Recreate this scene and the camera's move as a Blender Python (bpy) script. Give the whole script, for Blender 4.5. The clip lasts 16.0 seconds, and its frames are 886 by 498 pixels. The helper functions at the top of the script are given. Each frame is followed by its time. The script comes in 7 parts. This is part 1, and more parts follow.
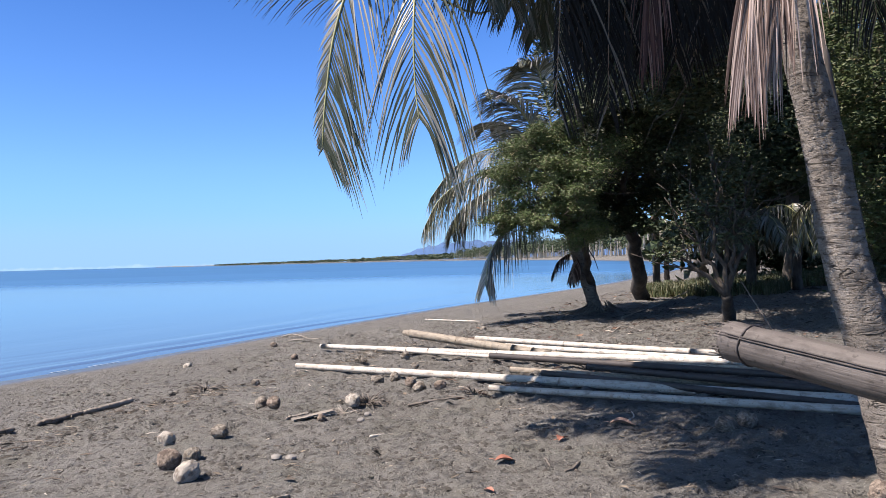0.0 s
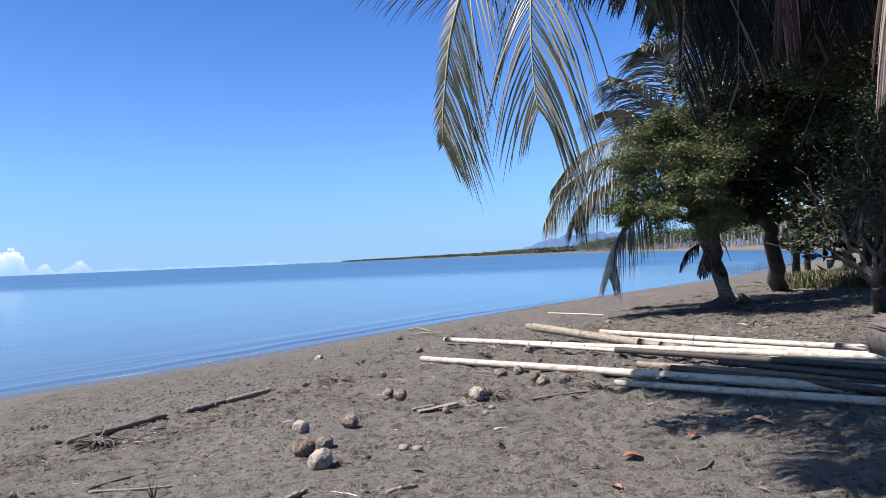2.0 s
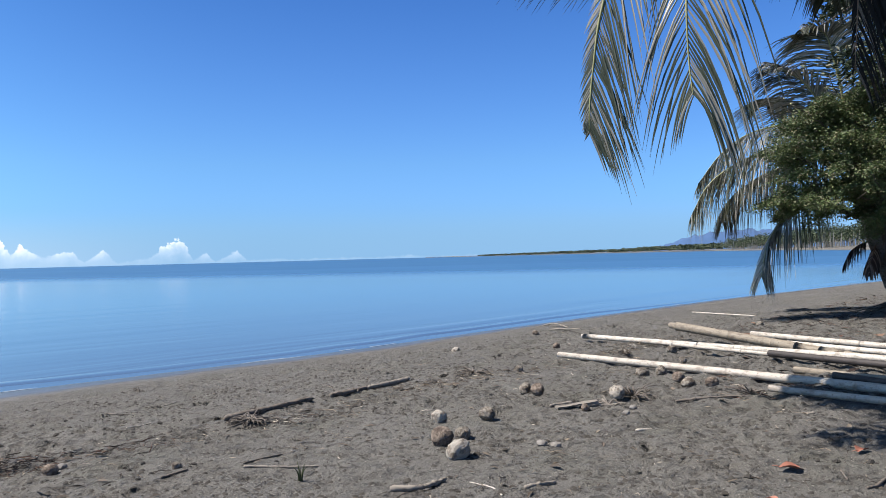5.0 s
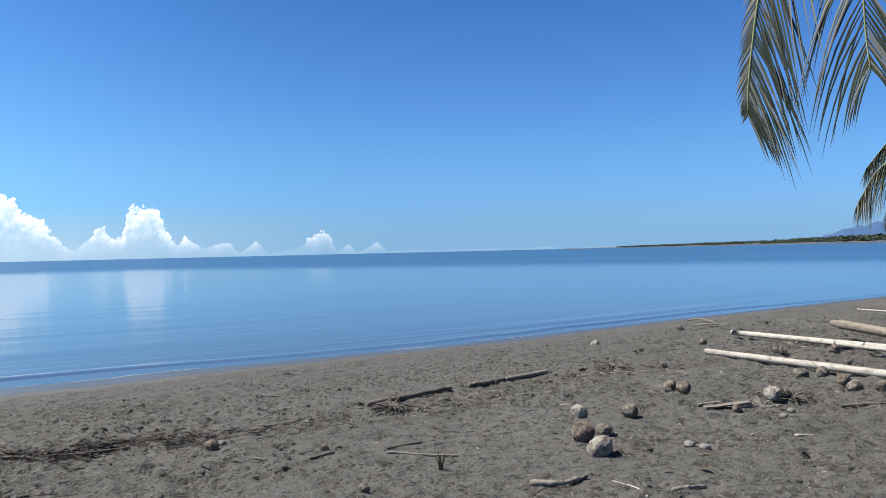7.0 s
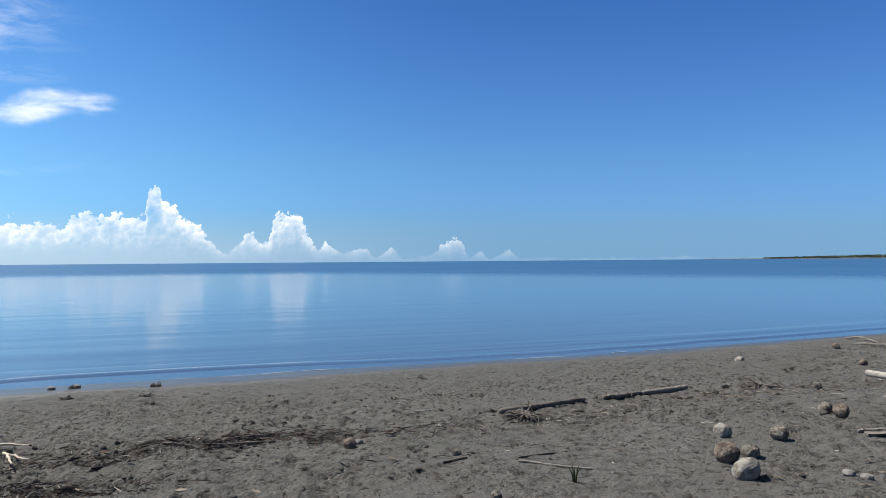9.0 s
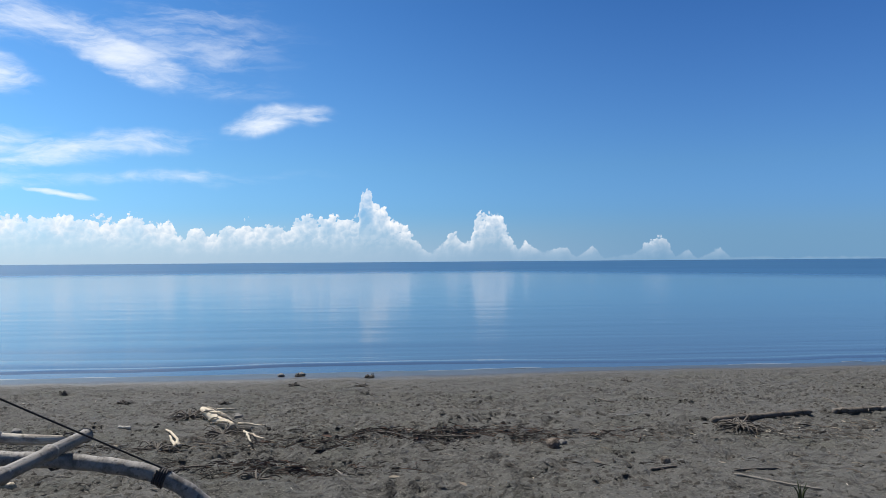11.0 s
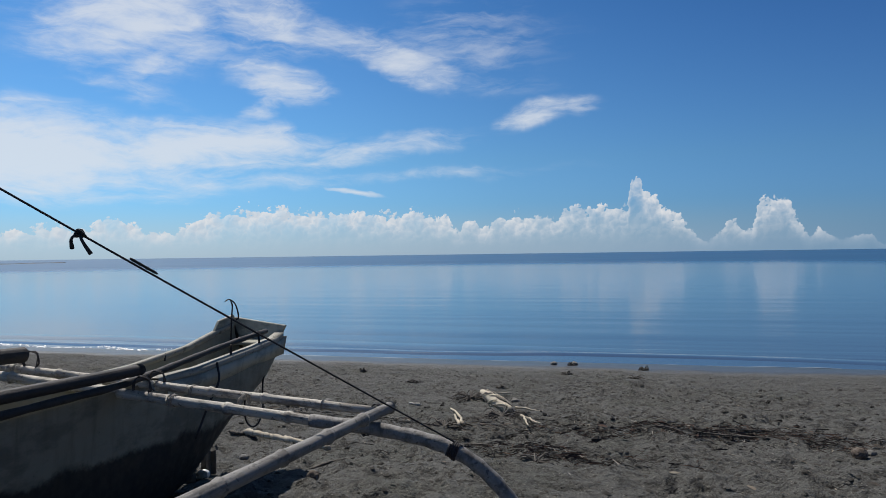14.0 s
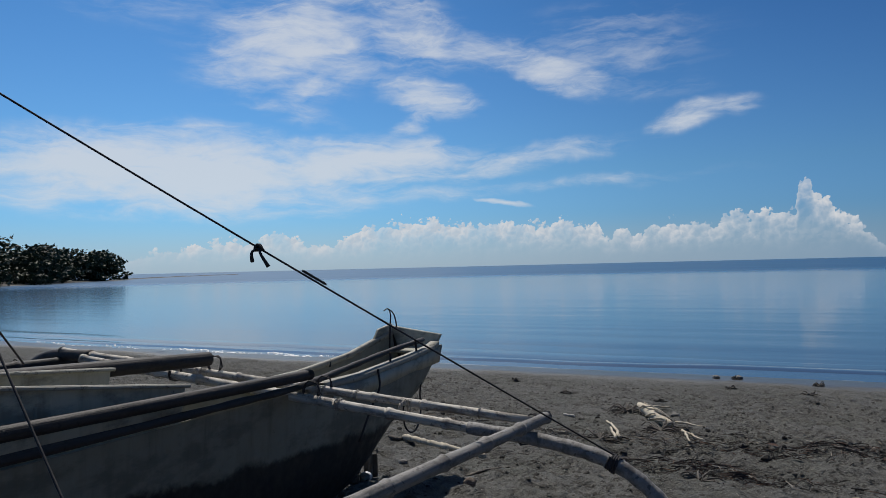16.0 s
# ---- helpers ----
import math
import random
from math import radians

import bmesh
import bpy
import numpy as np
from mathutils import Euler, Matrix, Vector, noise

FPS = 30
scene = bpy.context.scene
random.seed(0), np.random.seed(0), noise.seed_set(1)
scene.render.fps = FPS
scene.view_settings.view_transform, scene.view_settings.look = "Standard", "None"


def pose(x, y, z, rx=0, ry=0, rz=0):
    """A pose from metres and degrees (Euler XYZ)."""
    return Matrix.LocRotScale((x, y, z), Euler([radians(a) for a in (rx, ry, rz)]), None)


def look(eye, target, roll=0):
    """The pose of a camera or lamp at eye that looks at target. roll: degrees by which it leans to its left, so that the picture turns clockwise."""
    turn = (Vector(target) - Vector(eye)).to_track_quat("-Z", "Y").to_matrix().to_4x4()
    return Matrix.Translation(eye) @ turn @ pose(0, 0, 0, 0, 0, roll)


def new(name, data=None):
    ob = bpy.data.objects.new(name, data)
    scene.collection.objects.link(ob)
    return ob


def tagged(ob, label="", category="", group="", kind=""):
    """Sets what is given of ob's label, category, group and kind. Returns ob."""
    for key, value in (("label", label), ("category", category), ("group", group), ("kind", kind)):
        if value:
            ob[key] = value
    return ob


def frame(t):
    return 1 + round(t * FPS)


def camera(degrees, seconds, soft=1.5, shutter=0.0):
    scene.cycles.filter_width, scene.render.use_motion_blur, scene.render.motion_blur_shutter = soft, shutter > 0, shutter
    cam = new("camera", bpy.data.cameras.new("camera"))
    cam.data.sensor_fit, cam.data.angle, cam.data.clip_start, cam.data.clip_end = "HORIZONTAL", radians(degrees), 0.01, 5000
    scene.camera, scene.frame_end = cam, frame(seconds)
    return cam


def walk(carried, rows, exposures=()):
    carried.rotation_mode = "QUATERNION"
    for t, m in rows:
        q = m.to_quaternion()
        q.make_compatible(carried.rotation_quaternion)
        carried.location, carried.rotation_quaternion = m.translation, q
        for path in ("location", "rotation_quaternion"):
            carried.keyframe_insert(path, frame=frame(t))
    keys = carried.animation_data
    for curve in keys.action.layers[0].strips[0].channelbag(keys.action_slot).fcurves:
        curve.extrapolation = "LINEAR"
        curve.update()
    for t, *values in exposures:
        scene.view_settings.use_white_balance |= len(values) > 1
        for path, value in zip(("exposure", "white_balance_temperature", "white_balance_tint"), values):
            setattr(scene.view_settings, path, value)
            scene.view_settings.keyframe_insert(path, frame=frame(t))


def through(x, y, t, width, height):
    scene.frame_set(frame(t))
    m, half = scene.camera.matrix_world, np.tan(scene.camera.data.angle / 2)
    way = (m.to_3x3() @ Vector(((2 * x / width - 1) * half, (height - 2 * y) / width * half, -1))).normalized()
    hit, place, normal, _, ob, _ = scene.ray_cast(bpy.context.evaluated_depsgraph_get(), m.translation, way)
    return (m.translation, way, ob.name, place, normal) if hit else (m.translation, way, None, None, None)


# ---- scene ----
cam = camera(62.03, 16.0, soft=0.55)
PATH = (
    (0, 0.0002, 0.0004, 1.5623, 90.820, 1.490, 0.011),
    (0.5, 0.0036, 0.0030, 1.5623, 90.715, 1.666, 2.488),
    (1, 0.0044, 0.0041, 1.5615, 90.799, 2.032, 5.759),
    (1.5, 0.0050, 0.0042, 1.5602, 90.649, 2.227, 7.715),
    (2, 0.0015, 0.0053, 1.5585, 90.660, 2.411, 9.438),
    (2.5, -0.0060, 0.0096, 1.5558, 90.199, 2.330, 11.222),
    (3, -0.0146, 0.0150, 1.5547, 90.274, 2.168, 12.901),
    (3.5, -0.0279, 0.0266, 1.5515, 90.357, 2.064, 14.675),
    (6, -0.0734, 0.0615, 1.5405, 90.076, 1.106, 24.274),
    (6.5, -0.0914, 0.0767, 1.5425, 89.667, 1.122, 27.049),
    (7, -0.1043, 0.0855, 1.5432, 90.187, 1.348, 30.514),
    (7.5, -0.1123, 0.0841, 1.5399, 90.321, 0.835, 33.607),
    (8, -0.1180, 0.0823, 1.5402, 90.683, 0.931, 35.386),
    (10.5, -0.1508, 0.0594, 1.5396, 90.713, -0.002, 52.324),
    (11, -0.1521, 0.0548, 1.5466, 90.961, 0.434, 56.188),
    (11.5, -0.1471, 0.0473, 1.5442, 91.183, 0.179, 59.931),
    (12, -0.1414, 0.0361, 1.5454, 91.621, 0.369, 63.831),
    (12.5, -0.1356, 0.0231, 1.5451, 91.384, 0.512, 67.237),
    (13, -0.1370, 0.0115, 1.5472, 91.677, 0.692, 70.116),
    (13.5, -0.1329, -0.0043, 1.5444, 91.410, 1.017, 73.363),
    (14, -0.1253, -0.0158, 1.5444, 90.410, 0.771, 76.843),
    (14.5, -0.1207, -0.0271, 1.5456, 91.367, 1.317, 79.383),
    (15, -0.1135, -0.0338, 1.5467, 91.592, 1.050, 82.460),
    (15.5, -0.1095, -0.0413, 1.5477, 92.153, 1.540, 84.710),
    (16, -0.1006, -0.0481, 1.5464, 91.373, 1.345, 88.416),
)
EXPOSURES = ((0.0, 1.21, 7080, 20), (2.5, 1.05, 6980, 19), (3.5, 0.98, 6920, 17), (6.0, 0.76, 6760, 12), (8.0, 0.55, 6720, 10), (10.5, 0.26, 6600, 10), (11.5, 0.15, 6560, 10), (12.5, -0.03, 6500, 10), (14.0, -0.28, 6500, 10), (16.0, -0.46, 6500, 10))
walk(cam, [(t, pose(*row)) for t, *row in PATH], EXPOSURES)

# ---- sky, clouds and sun ----
SUN_YAW, SUN_UP = 106.0, 55.0        # degrees to the left of +y, and above the horizon
to_sun = Vector((-math.sin(radians(SUN_YAW)) * math.cos(radians(SUN_UP)),
                 math.cos(radians(SUN_YAW)) * math.cos(radians(SUN_UP)), math.sin(radians(SUN_UP))))
sun = new("sun", bpy.data.lights.new("sun", "SUN"))
sun.data.energy, sun.data.angle, sun.data.color = 5.0, radians(0.53), (1.0, 0.955, 0.89)
sun.matrix_world = look((0, 0, 60), Vector((0, 0, 60)) - to_sun)

world = bpy.data.worlds.new("tropical_sky")
scene.world = world
world.use_nodes = True


class Nodes:
    """Short hand for node trees: values and sockets go in, the first output comes out."""

    def __init__(self, tree):
        self.tree = tree

    def add(self, kind, ins=(), out=0, **props):
        node = self.tree.nodes.new("ShaderNode" + kind)
        if "operation" in props:
            node.operation = props["operation"]
        if "use_clamp" in props:
            node.use_clamp = props["use_clamp"]
        if "interpolation_type" in props:
            node.interpolation_type = props["interpolation_type"]
        if "vector_type" in props:
            node.vector_type = props["vector_type"]
        if "voronoi_dimensions" in props:
            node.voronoi_dimensions = props["voronoi_dimensions"]
        if "feature" in props:
            node.feature = props["feature"]
        for key, value in (ins.items() if hasattr(ins, "items") else enumerate(ins)):
            if value is None:
                continue
            if isinstance(value, bpy.types.NodeSocket):
                self.tree.links.new(value, node.inputs[key])
            else:
                node.inputs[key].default_value = value
        return node.outputs[out]

    def math(self, op, a, b=None, c=None, clamp=False):
        return self.add("Math", (a, b, c), operation=op, use_clamp=clamp)

    def span(self, v, a, b, c=0.0, d=1.0, smooth=True):
        return self.add("MapRange", {0: v, 1: a, 2: b, 3: c, 4: d}, interpolation_type="SMOOTHSTEP" if smooth else "LINEAR")

    def noise(self, vec, scale, detail=4.0, rough=0.55, distort=0.0, out=0):
        return self.add("TexNoise", {"Vector": vec, "Scale": scale, "Detail": detail, "Roughness": rough, "Distortion": distort}, out=out)

    def mix(self, f, a, b, blend="MIX"):
        node = self.tree.nodes.new("ShaderNodeMix")
        node.data_type, node.blend_type = "RGBA", blend
        for key, value in ((0, f), (6, a), (7, b)):
            if isinstance(value, bpy.types.NodeSocket):
                self.tree.links.new(value, node.inputs[key])
            else:
                node.inputs[key].default_value = value if key == 0 else (*value[:3], 1)
        return node.outputs[2]

    def ramp(self, v, stops, interp="LINEAR"):
        node = self.tree.nodes.new("ShaderNodeValToRGB")
        node.color_ramp.interpolation = interp
        el = node.color_ramp.elements
        while len(el) < len(stops):
            el.new(0.5)
        for e, (p, c) in zip(el, stops):
            e.position = p
            e.color = (*c, 1) if hasattr(c, "__len__") else (c, c, c, 1)
        self.tree.links.new(v, node.inputs[0])
        return node.outputs[0]

    def xyz(self, x, y, z):
        return self.add("CombineXYZ", (x, y, z))

    def vec(self, op, a, b=None, out=0):
        return self.add("VectorMath", (a, b), operation=op, out=out)


w = Nodes(world.node_tree)
sky = world.node_tree.nodes.new("ShaderNodeTexSky")
sky.sky_type, sky.sun_disc = "NISHITA", False
sky.sun_elevation, sky.sun_rotation = radians(SUN_UP), radians(-SUN_YAW)
sky.air_density, sky.dust_density, sky.ozone_density, sky.altitude = 1.0, 1.1, 2.6, 0
SKY = 0.19

ray = w.add("TexCoord")
split = world.node_tree.nodes.new("ShaderNodeSeparateXYZ")
world.node_tree.links.new(w.vec("NORMALIZE", ray), split.inputs[0])
dx, dy, dz = split.outputs
az = w.math("MULTIPLY", w.math("ARCTAN2", w.math("MULTIPLY", dx, -1.0), dy), 180 / math.pi)
el = w.math("MULTIPLY", w.math("ARCSINE", dz), 180 / math.pi)
place = w.xyz(az, el, 0.0)
# a clear tropical sky: deeper blue overhead, cyan and not yellow at the horizon
clear = w.ramp(w.math("DIVIDE", el, 60.0), [(0.0, (0.23, 0.50, 1.04)), (0.04, (0.25, 0.49, 0.93)), (0.12, (0.245, 0.47, 0.77)), (0.32, (0.150, 0.35, 0.645)), (0.40, (0.16, 0.33, 0.56)), (0.62, (0.22, 0.29, 0.38)), (1.0, (0.26, 0.31, 0.37))])
glow = w.span(az, 35.0, 112.0, 1.06, 1.98)
blue = w.vec("MULTIPLY", w.vec("MULTIPLY", sky.outputs[0], clear), w.xyz(w.math("MULTIPLY", glow, SKY), w.math("MULTIPLY", glow, SKY), w.math("MULTIPLY", w.span(az, 35.0, 112.0, 1.06, 1.80), SKY)))

level = w.span(az, -10.0, 72.0, 1.28, 0.87, smooth=False)
blue = w.vec("MULTIPLY", blue, w.xyz(level, w.math("MULTIPLY", level, w.span(az, 20.0, 60.0, 1.0, 1.035)), level))

# cumulus along the horizon: a skyline of cloud tops over the azimuth, billowed out by rounded cells
warp0 = w.vec("MULTIPLY", w.vec("SUBTRACT", w.noise(place, 0.8, 3, 0.6, 0.0, out=1), (0.5, 0.5, 0.5)), (1.1, 0.9, 0.0))
pw = w.vec("ADD", place, warp0)


def cells(v, scale):
    return w.add("TexVoronoi", {"Vector": v, "Scale": scale}, voronoi_dimensions="2D", feature="F1")


toward = w.vec("ADD", pw, (0.22, 0.24, 0.0))
toward2 = w.vec("ADD", pw, (0.10, 0.11, 0.0))
v1, v2, v3 = cells(pw, 0.62), cells(pw, 1.7), cells(pw, 4.2)
bulge = w.math("ADD", w.math("MULTIPLY", w.math("SUBTRACT", 0.42, v1), 0.8), w.math("ADD", w.math("MULTIPLY", w.math("SUBTRACT", 0.42, v2), 0.75), w.math("MULTIPLY", w.math("SUBTRACT", 0.42, v3), 0.42)))
sep = world.node_tree.nodes.new("ShaderNodeSeparateXYZ")
world.node_tree.links.new(w.vec("ADD", place, w.vec("MULTIPLY", warp0, (0.4, 0.4, 0.0))), sep.inputs[0])
A0, A1, TOP = 33.0, 114.0, 6.0
TOPS = ((35.01, 0.30), (35.37, 1.00), (37.21, 0.35), (37.78, 0.90), (38.72, 0.40), (39.11, 1.30), (39.49, 2.20), (40.66, 1.50), (41.64, 0.70), (43.85, 0.30), (44.66, 1.20), (46.10, 0.40), (46.73, 1.30), (48.40, 0.80), (49.89, 1.75), (50.53, 1.10), (51.04, 2.60), (52.03, 3.90), (53.54, 3.60), (53.85, 2.20), (54.41, 1.40), (55.28, 2.30), (56.38, 1.40), (57.25, 0.90), (58.57, 2.40), (59.31, 3.10), (60.28, 3.30))
TOPS2 = ((60.28, 3.30), (60.46, 4.20), (61.51, 4.60), (61.82, 5.50), (62.26, 5.80), (62.56, 5.60), (62.70, 3.70), (63.62, 3.50), (67.66, 3.50), (67.83, 2.90), (69.68, 2.90), (72.55, 3.00), (73.22, 2.30), (74.71, 2.80), (75.85, 1.90), (76.42, 3.10), (80.29, 3.40), (87.61, 3.70), (90.94, 3.80), (90.5, 3.7), (94.8, 3.2), (97, 1.9), (98.8, 2), (99.6, 2.8), (101, 2.8), (103.6, 2.4), (107, 2.2), (109, 1.8), (113, 0.6))
u = w.math("DIVIDE", w.math("SUBTRACT", sep.outputs[0], A0), A1 - A0)
first = w.ramp(u, [((a - A0) / (A1 - A0), max(0.0, h - 0.12) / TOP) for a, h in TOPS], "EASE")
second = w.ramp(u, [((a - A0) / (A1 - A0), max(0.0, h - 0.12) / TOP) for a, h in TOPS2], "EASE")
top = w.mix(w.math("GREATER_THAN", sep.outputs[0], 60.28), first, second)
swell = w.math("MULTIPLY", bulge, w.span(w.math("MULTIPLY", top, TOP), 0.3, 3.0, 0.14, 0.95))
torn = w.math("MULTIPLY", w.math("SUBTRACT", w.noise(place, 1.5, 7, 0.62), 0.52), 1.35)
height = w.math("ADD", w.math("ADD", w.math("SUBTRACT", w.math("MULTIPLY", top, TOP), sep.outputs[1]), swell), w.math("MULTIPLY", torn, w.span(w.math("MULTIPLY", top, TOP), 0.2, 1.8, 0.0, 1.0)))      # degrees below the cloud's top
body = w.span(height, -0.02, 0.16)
side1 = w.math("SUBTRACT", cells(toward, 0.62), v1)
side2 = w.math("SUBTRACT", cells(toward2, 1.7), v2)
lit = w.math("ADD", 0.50, w.math("ADD", w.math("MULTIPLY", side1, 1.5), w.math("MULTIPLY", side2, 1.7)), clamp=True)
crest = w.span(height, 2.0, 0.1)
shine = w.math("MULTIPLY", w.math("ADD", w.math("MULTIPLY", lit, 0.72), w.math("MULTIPLY", crest, 0.28)), w.span(el, 0.2, 2.0, 0.25, 1.0))
cumulus_colour = w.mix(shine, w.mix(w.span(az, 60.0, 95.0), (0.76, 0.99, 1.24), (1.02, 1.20, 1.40)), (1.56, 1.58, 1.62))
patchy = w.span(w.noise(place, 0.5, 4, 0.6), 0.32, 0.62, 0.45, 1.0)
cumulus = w.math("MULTIPLY", w.math("MULTIPLY", body, w.span(height, 2.2, 0.2, 0.34, 1.0)), w.math("MULTIPLY", patchy, w.span(el, 0.0, 1.9, 0.14, 0.95)))

# torn cirrus: soft slanting patches, frayed by streaked noise. Rows: azimuth, elevation, half length, half width, tilt, strength
streak = w.noise(w.add("Mapping", {"Vector": place, "Rotation": (0, 0, radians(-20)), "Scale": (0.11, 0.40, 1.0)}), 1.5, 8, 0.60, 0.25)
warp = w.noise(place, 0.14, 4, 0.6, 0.4, out=1)
bent = w.vec("ADD", place, w.vec("MULTIPLY", w.vec("SUBTRACT", warp, (0.5, 0.5, 0.5)), (4.0, 2.6, 0.0)))
PATCHES = ((99.5, 16.6, 8.5, 3.6, -8, 1.0), (90.5, 17.6, 6.5, 2.6, 12, 0.75), (84.0, 16.4, 6.5, 1.6, 12, 0.6), (98.0, 14.2, 5.5, 0.9, -28, 0.8),
           (89.5, 13.2, 4.5, 1.5, 14, 0.9), (91.0, 11.2, 2.6, 0.9, -30, 0.6), (79.0, 14.2, 4.5, 1.4, 16, 0.85), (74.0, 12.8, 7.0, 1.0, 4, 0.3),
           (70.0, 10.5, 3.6, 0.9, -14, 0.8), (66.5, 11.0, 2.0, 0.7, -4, 0.6), (109.0, 7.2, 15.0, 2.9, 2, 1.6), (96.0, 8.0, 11.0, 1.9, -2, 1.4), (82.0, 8.0, 9.0, 1.0, -9, 0.7),
           (103.0, 4.6, 13.0, 1.1, 0, 0.5), (92.0, 5.4, 13.0, 0.8, -3, 0.4), (83.6, 4.7, 2.6, 0.22, 9, 1.2), (75.0, 16.2, 10.0, 3.4, 0, 0.32),
           (101.0, 12.2, 6.0, 1.2, 14, 0.4), (78.0, 6.1, 14.0, 0.6, -2, 0.32), (112.0, 20.0, 10.0, 2.5, 8, 0.35))
veil = None
for a, e, long, wide, tilt, strength in PATCHES:
    v = w.add("Mapping", {"Vector": bent, "Location": (a, e, 0), "Rotation": (0, 0, radians(tilt)), "Scale": (long * 1.15, wide * 1.35, 1)}, vector_type="TEXTURE")
    one = w.span(w.vec("LENGTH", v, out=1), 1.2, 0.0, 0.0, strength)
    veil = one if veil is None else w.math("MAXIMUM", veil, one)
fibre = w.noise(w.add("Mapping", {"Vector": bent, "Rotation": (0, 0, radians(24)), "Scale": (0.16, 0.75, 1.0)}), 1.1, 9, 0.62, 0.9)
frayed = w.math("ADD", w.math("MULTIPLY", w.math("SUBTRACT", streak, 0.5), 1.7), w.math("MULTIPLY", w.math("SUBTRACT", fibre, 0.5), 1.5))
cirrus = w.math("MULTIPLY", w.span(w.math("ADD", w.math("SUBTRACT", w.math("MULTIPLY", veil, 0.95), 0.38), w.math("MULTIPLY", frayed, 1.15)), -0.55, 0.95), w.span(veil, 0.02, 0.42))
cirrus = w.math("MULTIPLY", cirrus, 0.80)

colour = w.mix(cirrus, blue, (1.50, 1.58, 1.68))
haze = w.math("MULTIPLY", w.span(el, 4.2, -0.2), w.span(az, 50.0, 96.0, 0.72, 0.55))
colour = w.mix(haze, colour, w.mix(w.span(az, 32.0, 84.0), (0.30, 0.60, 0.95), w.mix(w.span(az, 70.0, 100.0), (0.92, 1.14, 1.36), (1.20, 1.38, 1.54))))
colour = w.mix(cumulus, colour, cumulus_colour)
background = world.node_tree.nodes["Background"]
world.node_tree.links.new(colour, background.inputs[0])
background.inputs[1].default_value = 0.58

# ---- materials ----
def material(name, build):
    m = bpy.data.materials.new(name)
    m.use_nodes = True
    n = Nodes(m.node_tree)
    bsdf = m.node_tree.nodes["Principled BSDF"]
    for key, value in build(n).items():
        if isinstance(value, bpy.types.NodeSocket):
            m.node_tree.links.new(value, bsdf.inputs[key])
        else:
            bsdf.inputs[key].default_value = (*value, 1) if key == "Base Color" else value
    return m


def bump(n, height, strength, distance):
    return n.add("Bump", {"Strength": strength, "Distance": distance, "Height": height})


def local(n):
    return n.add("TexCoord", out=3)


def tint(n):
    return n.add("ObjectInfo", out=5)


def sand(n):
    p = n.add("NewGeometry")
    sp = n.tree.nodes.new("ShaderNodeSeparateXYZ")
    n.tree.links.new(p, sp.inputs[0])
    patches = n.noise(p, 0.35, 5, 0.6)
    specks = n.noise(p, 42.0, 3, 0.7)
    crumbs = n.noise(p, 9.0, 6, 0.68)
    c = n.mix(n.span(patches, 0.3, 0.72), (0.107, 0.1038, 0.0958), (0.136, 0.1325, 0.1230))
    c = n.mix(n.span(n.noise(p, 0.9, 4, 0.6), 0.48, 0.66, 0.0, 0.55), c, (0.096, 0.098, 0.081))
    c = n.mix(n.span(n.noise(p, 1.7, 5, 0.62, 0.4), 0.55, 0.68, 0.0, 0.5), c, (0.070, 0.066, 0.058))
    c = n.mix(n.span(specks, 0.38, 0.68, 0.0, 0.5), c, (0.1465, 0.1448, 0.1310))
    # low spots between crumbs darken with the bump: shadow put into the colour
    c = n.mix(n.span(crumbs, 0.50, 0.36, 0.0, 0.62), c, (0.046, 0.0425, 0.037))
    grit = n.noise(p, 75.0, 2, 0.6)
    c = n.mix(n.span(grit, 0.60, 0.68, 0.0, 0.75), c, (0.030, 0.026, 0.022))
    crumbly = n.noise(p, 24.0, 4, 0.7)
    c = n.mix(n.span(crumbly, 0.62, 0.68, 0.0, 0.70), c, (0.034, 0.031, 0.027))
    c = n.mix(n.span(n.noise(p, 58.0, 2, 0.6), 0.63, 0.69, 0.0, 0.7), c, (0.30, 0.285, 0.25))
    edge = n.math("ADD", sp.outputs[2], n.math("MULTIPLY", n.math("SUBTRACT", n.noise(p, 0.8, 3), 0.5), 0.12))
    wet = n.span(edge, -0.60, -0.80)
    c = n.mix(n.math("MULTIPLY", wet, 0.62), c, (0.0244, 0.0237, 0.0221))
    rough = n.span(wet, 0.0, 1.0, 0.95, 0.33)
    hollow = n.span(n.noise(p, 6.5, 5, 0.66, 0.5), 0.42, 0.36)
    # hollows: moister sand colour with their own shadow painted in
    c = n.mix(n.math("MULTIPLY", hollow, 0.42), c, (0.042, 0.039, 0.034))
    crumbs = n.math("SUBTRACT", crumbs, n.math("MULTIPLY", hollow, 0.5))
    h = n.math("ADD", n.math("ADD", crumbs, n.math("MULTIPLY", crumbly, 0.5)), n.math("MULTIPLY", specks, 0.25))
    return {"Base Color": c, "Roughness": rough, "Normal": bump(n, h, n.span(wet, 0.0, 1.0, 1.0, 0.05), 0.085), "Specular IOR Level": 0.35}


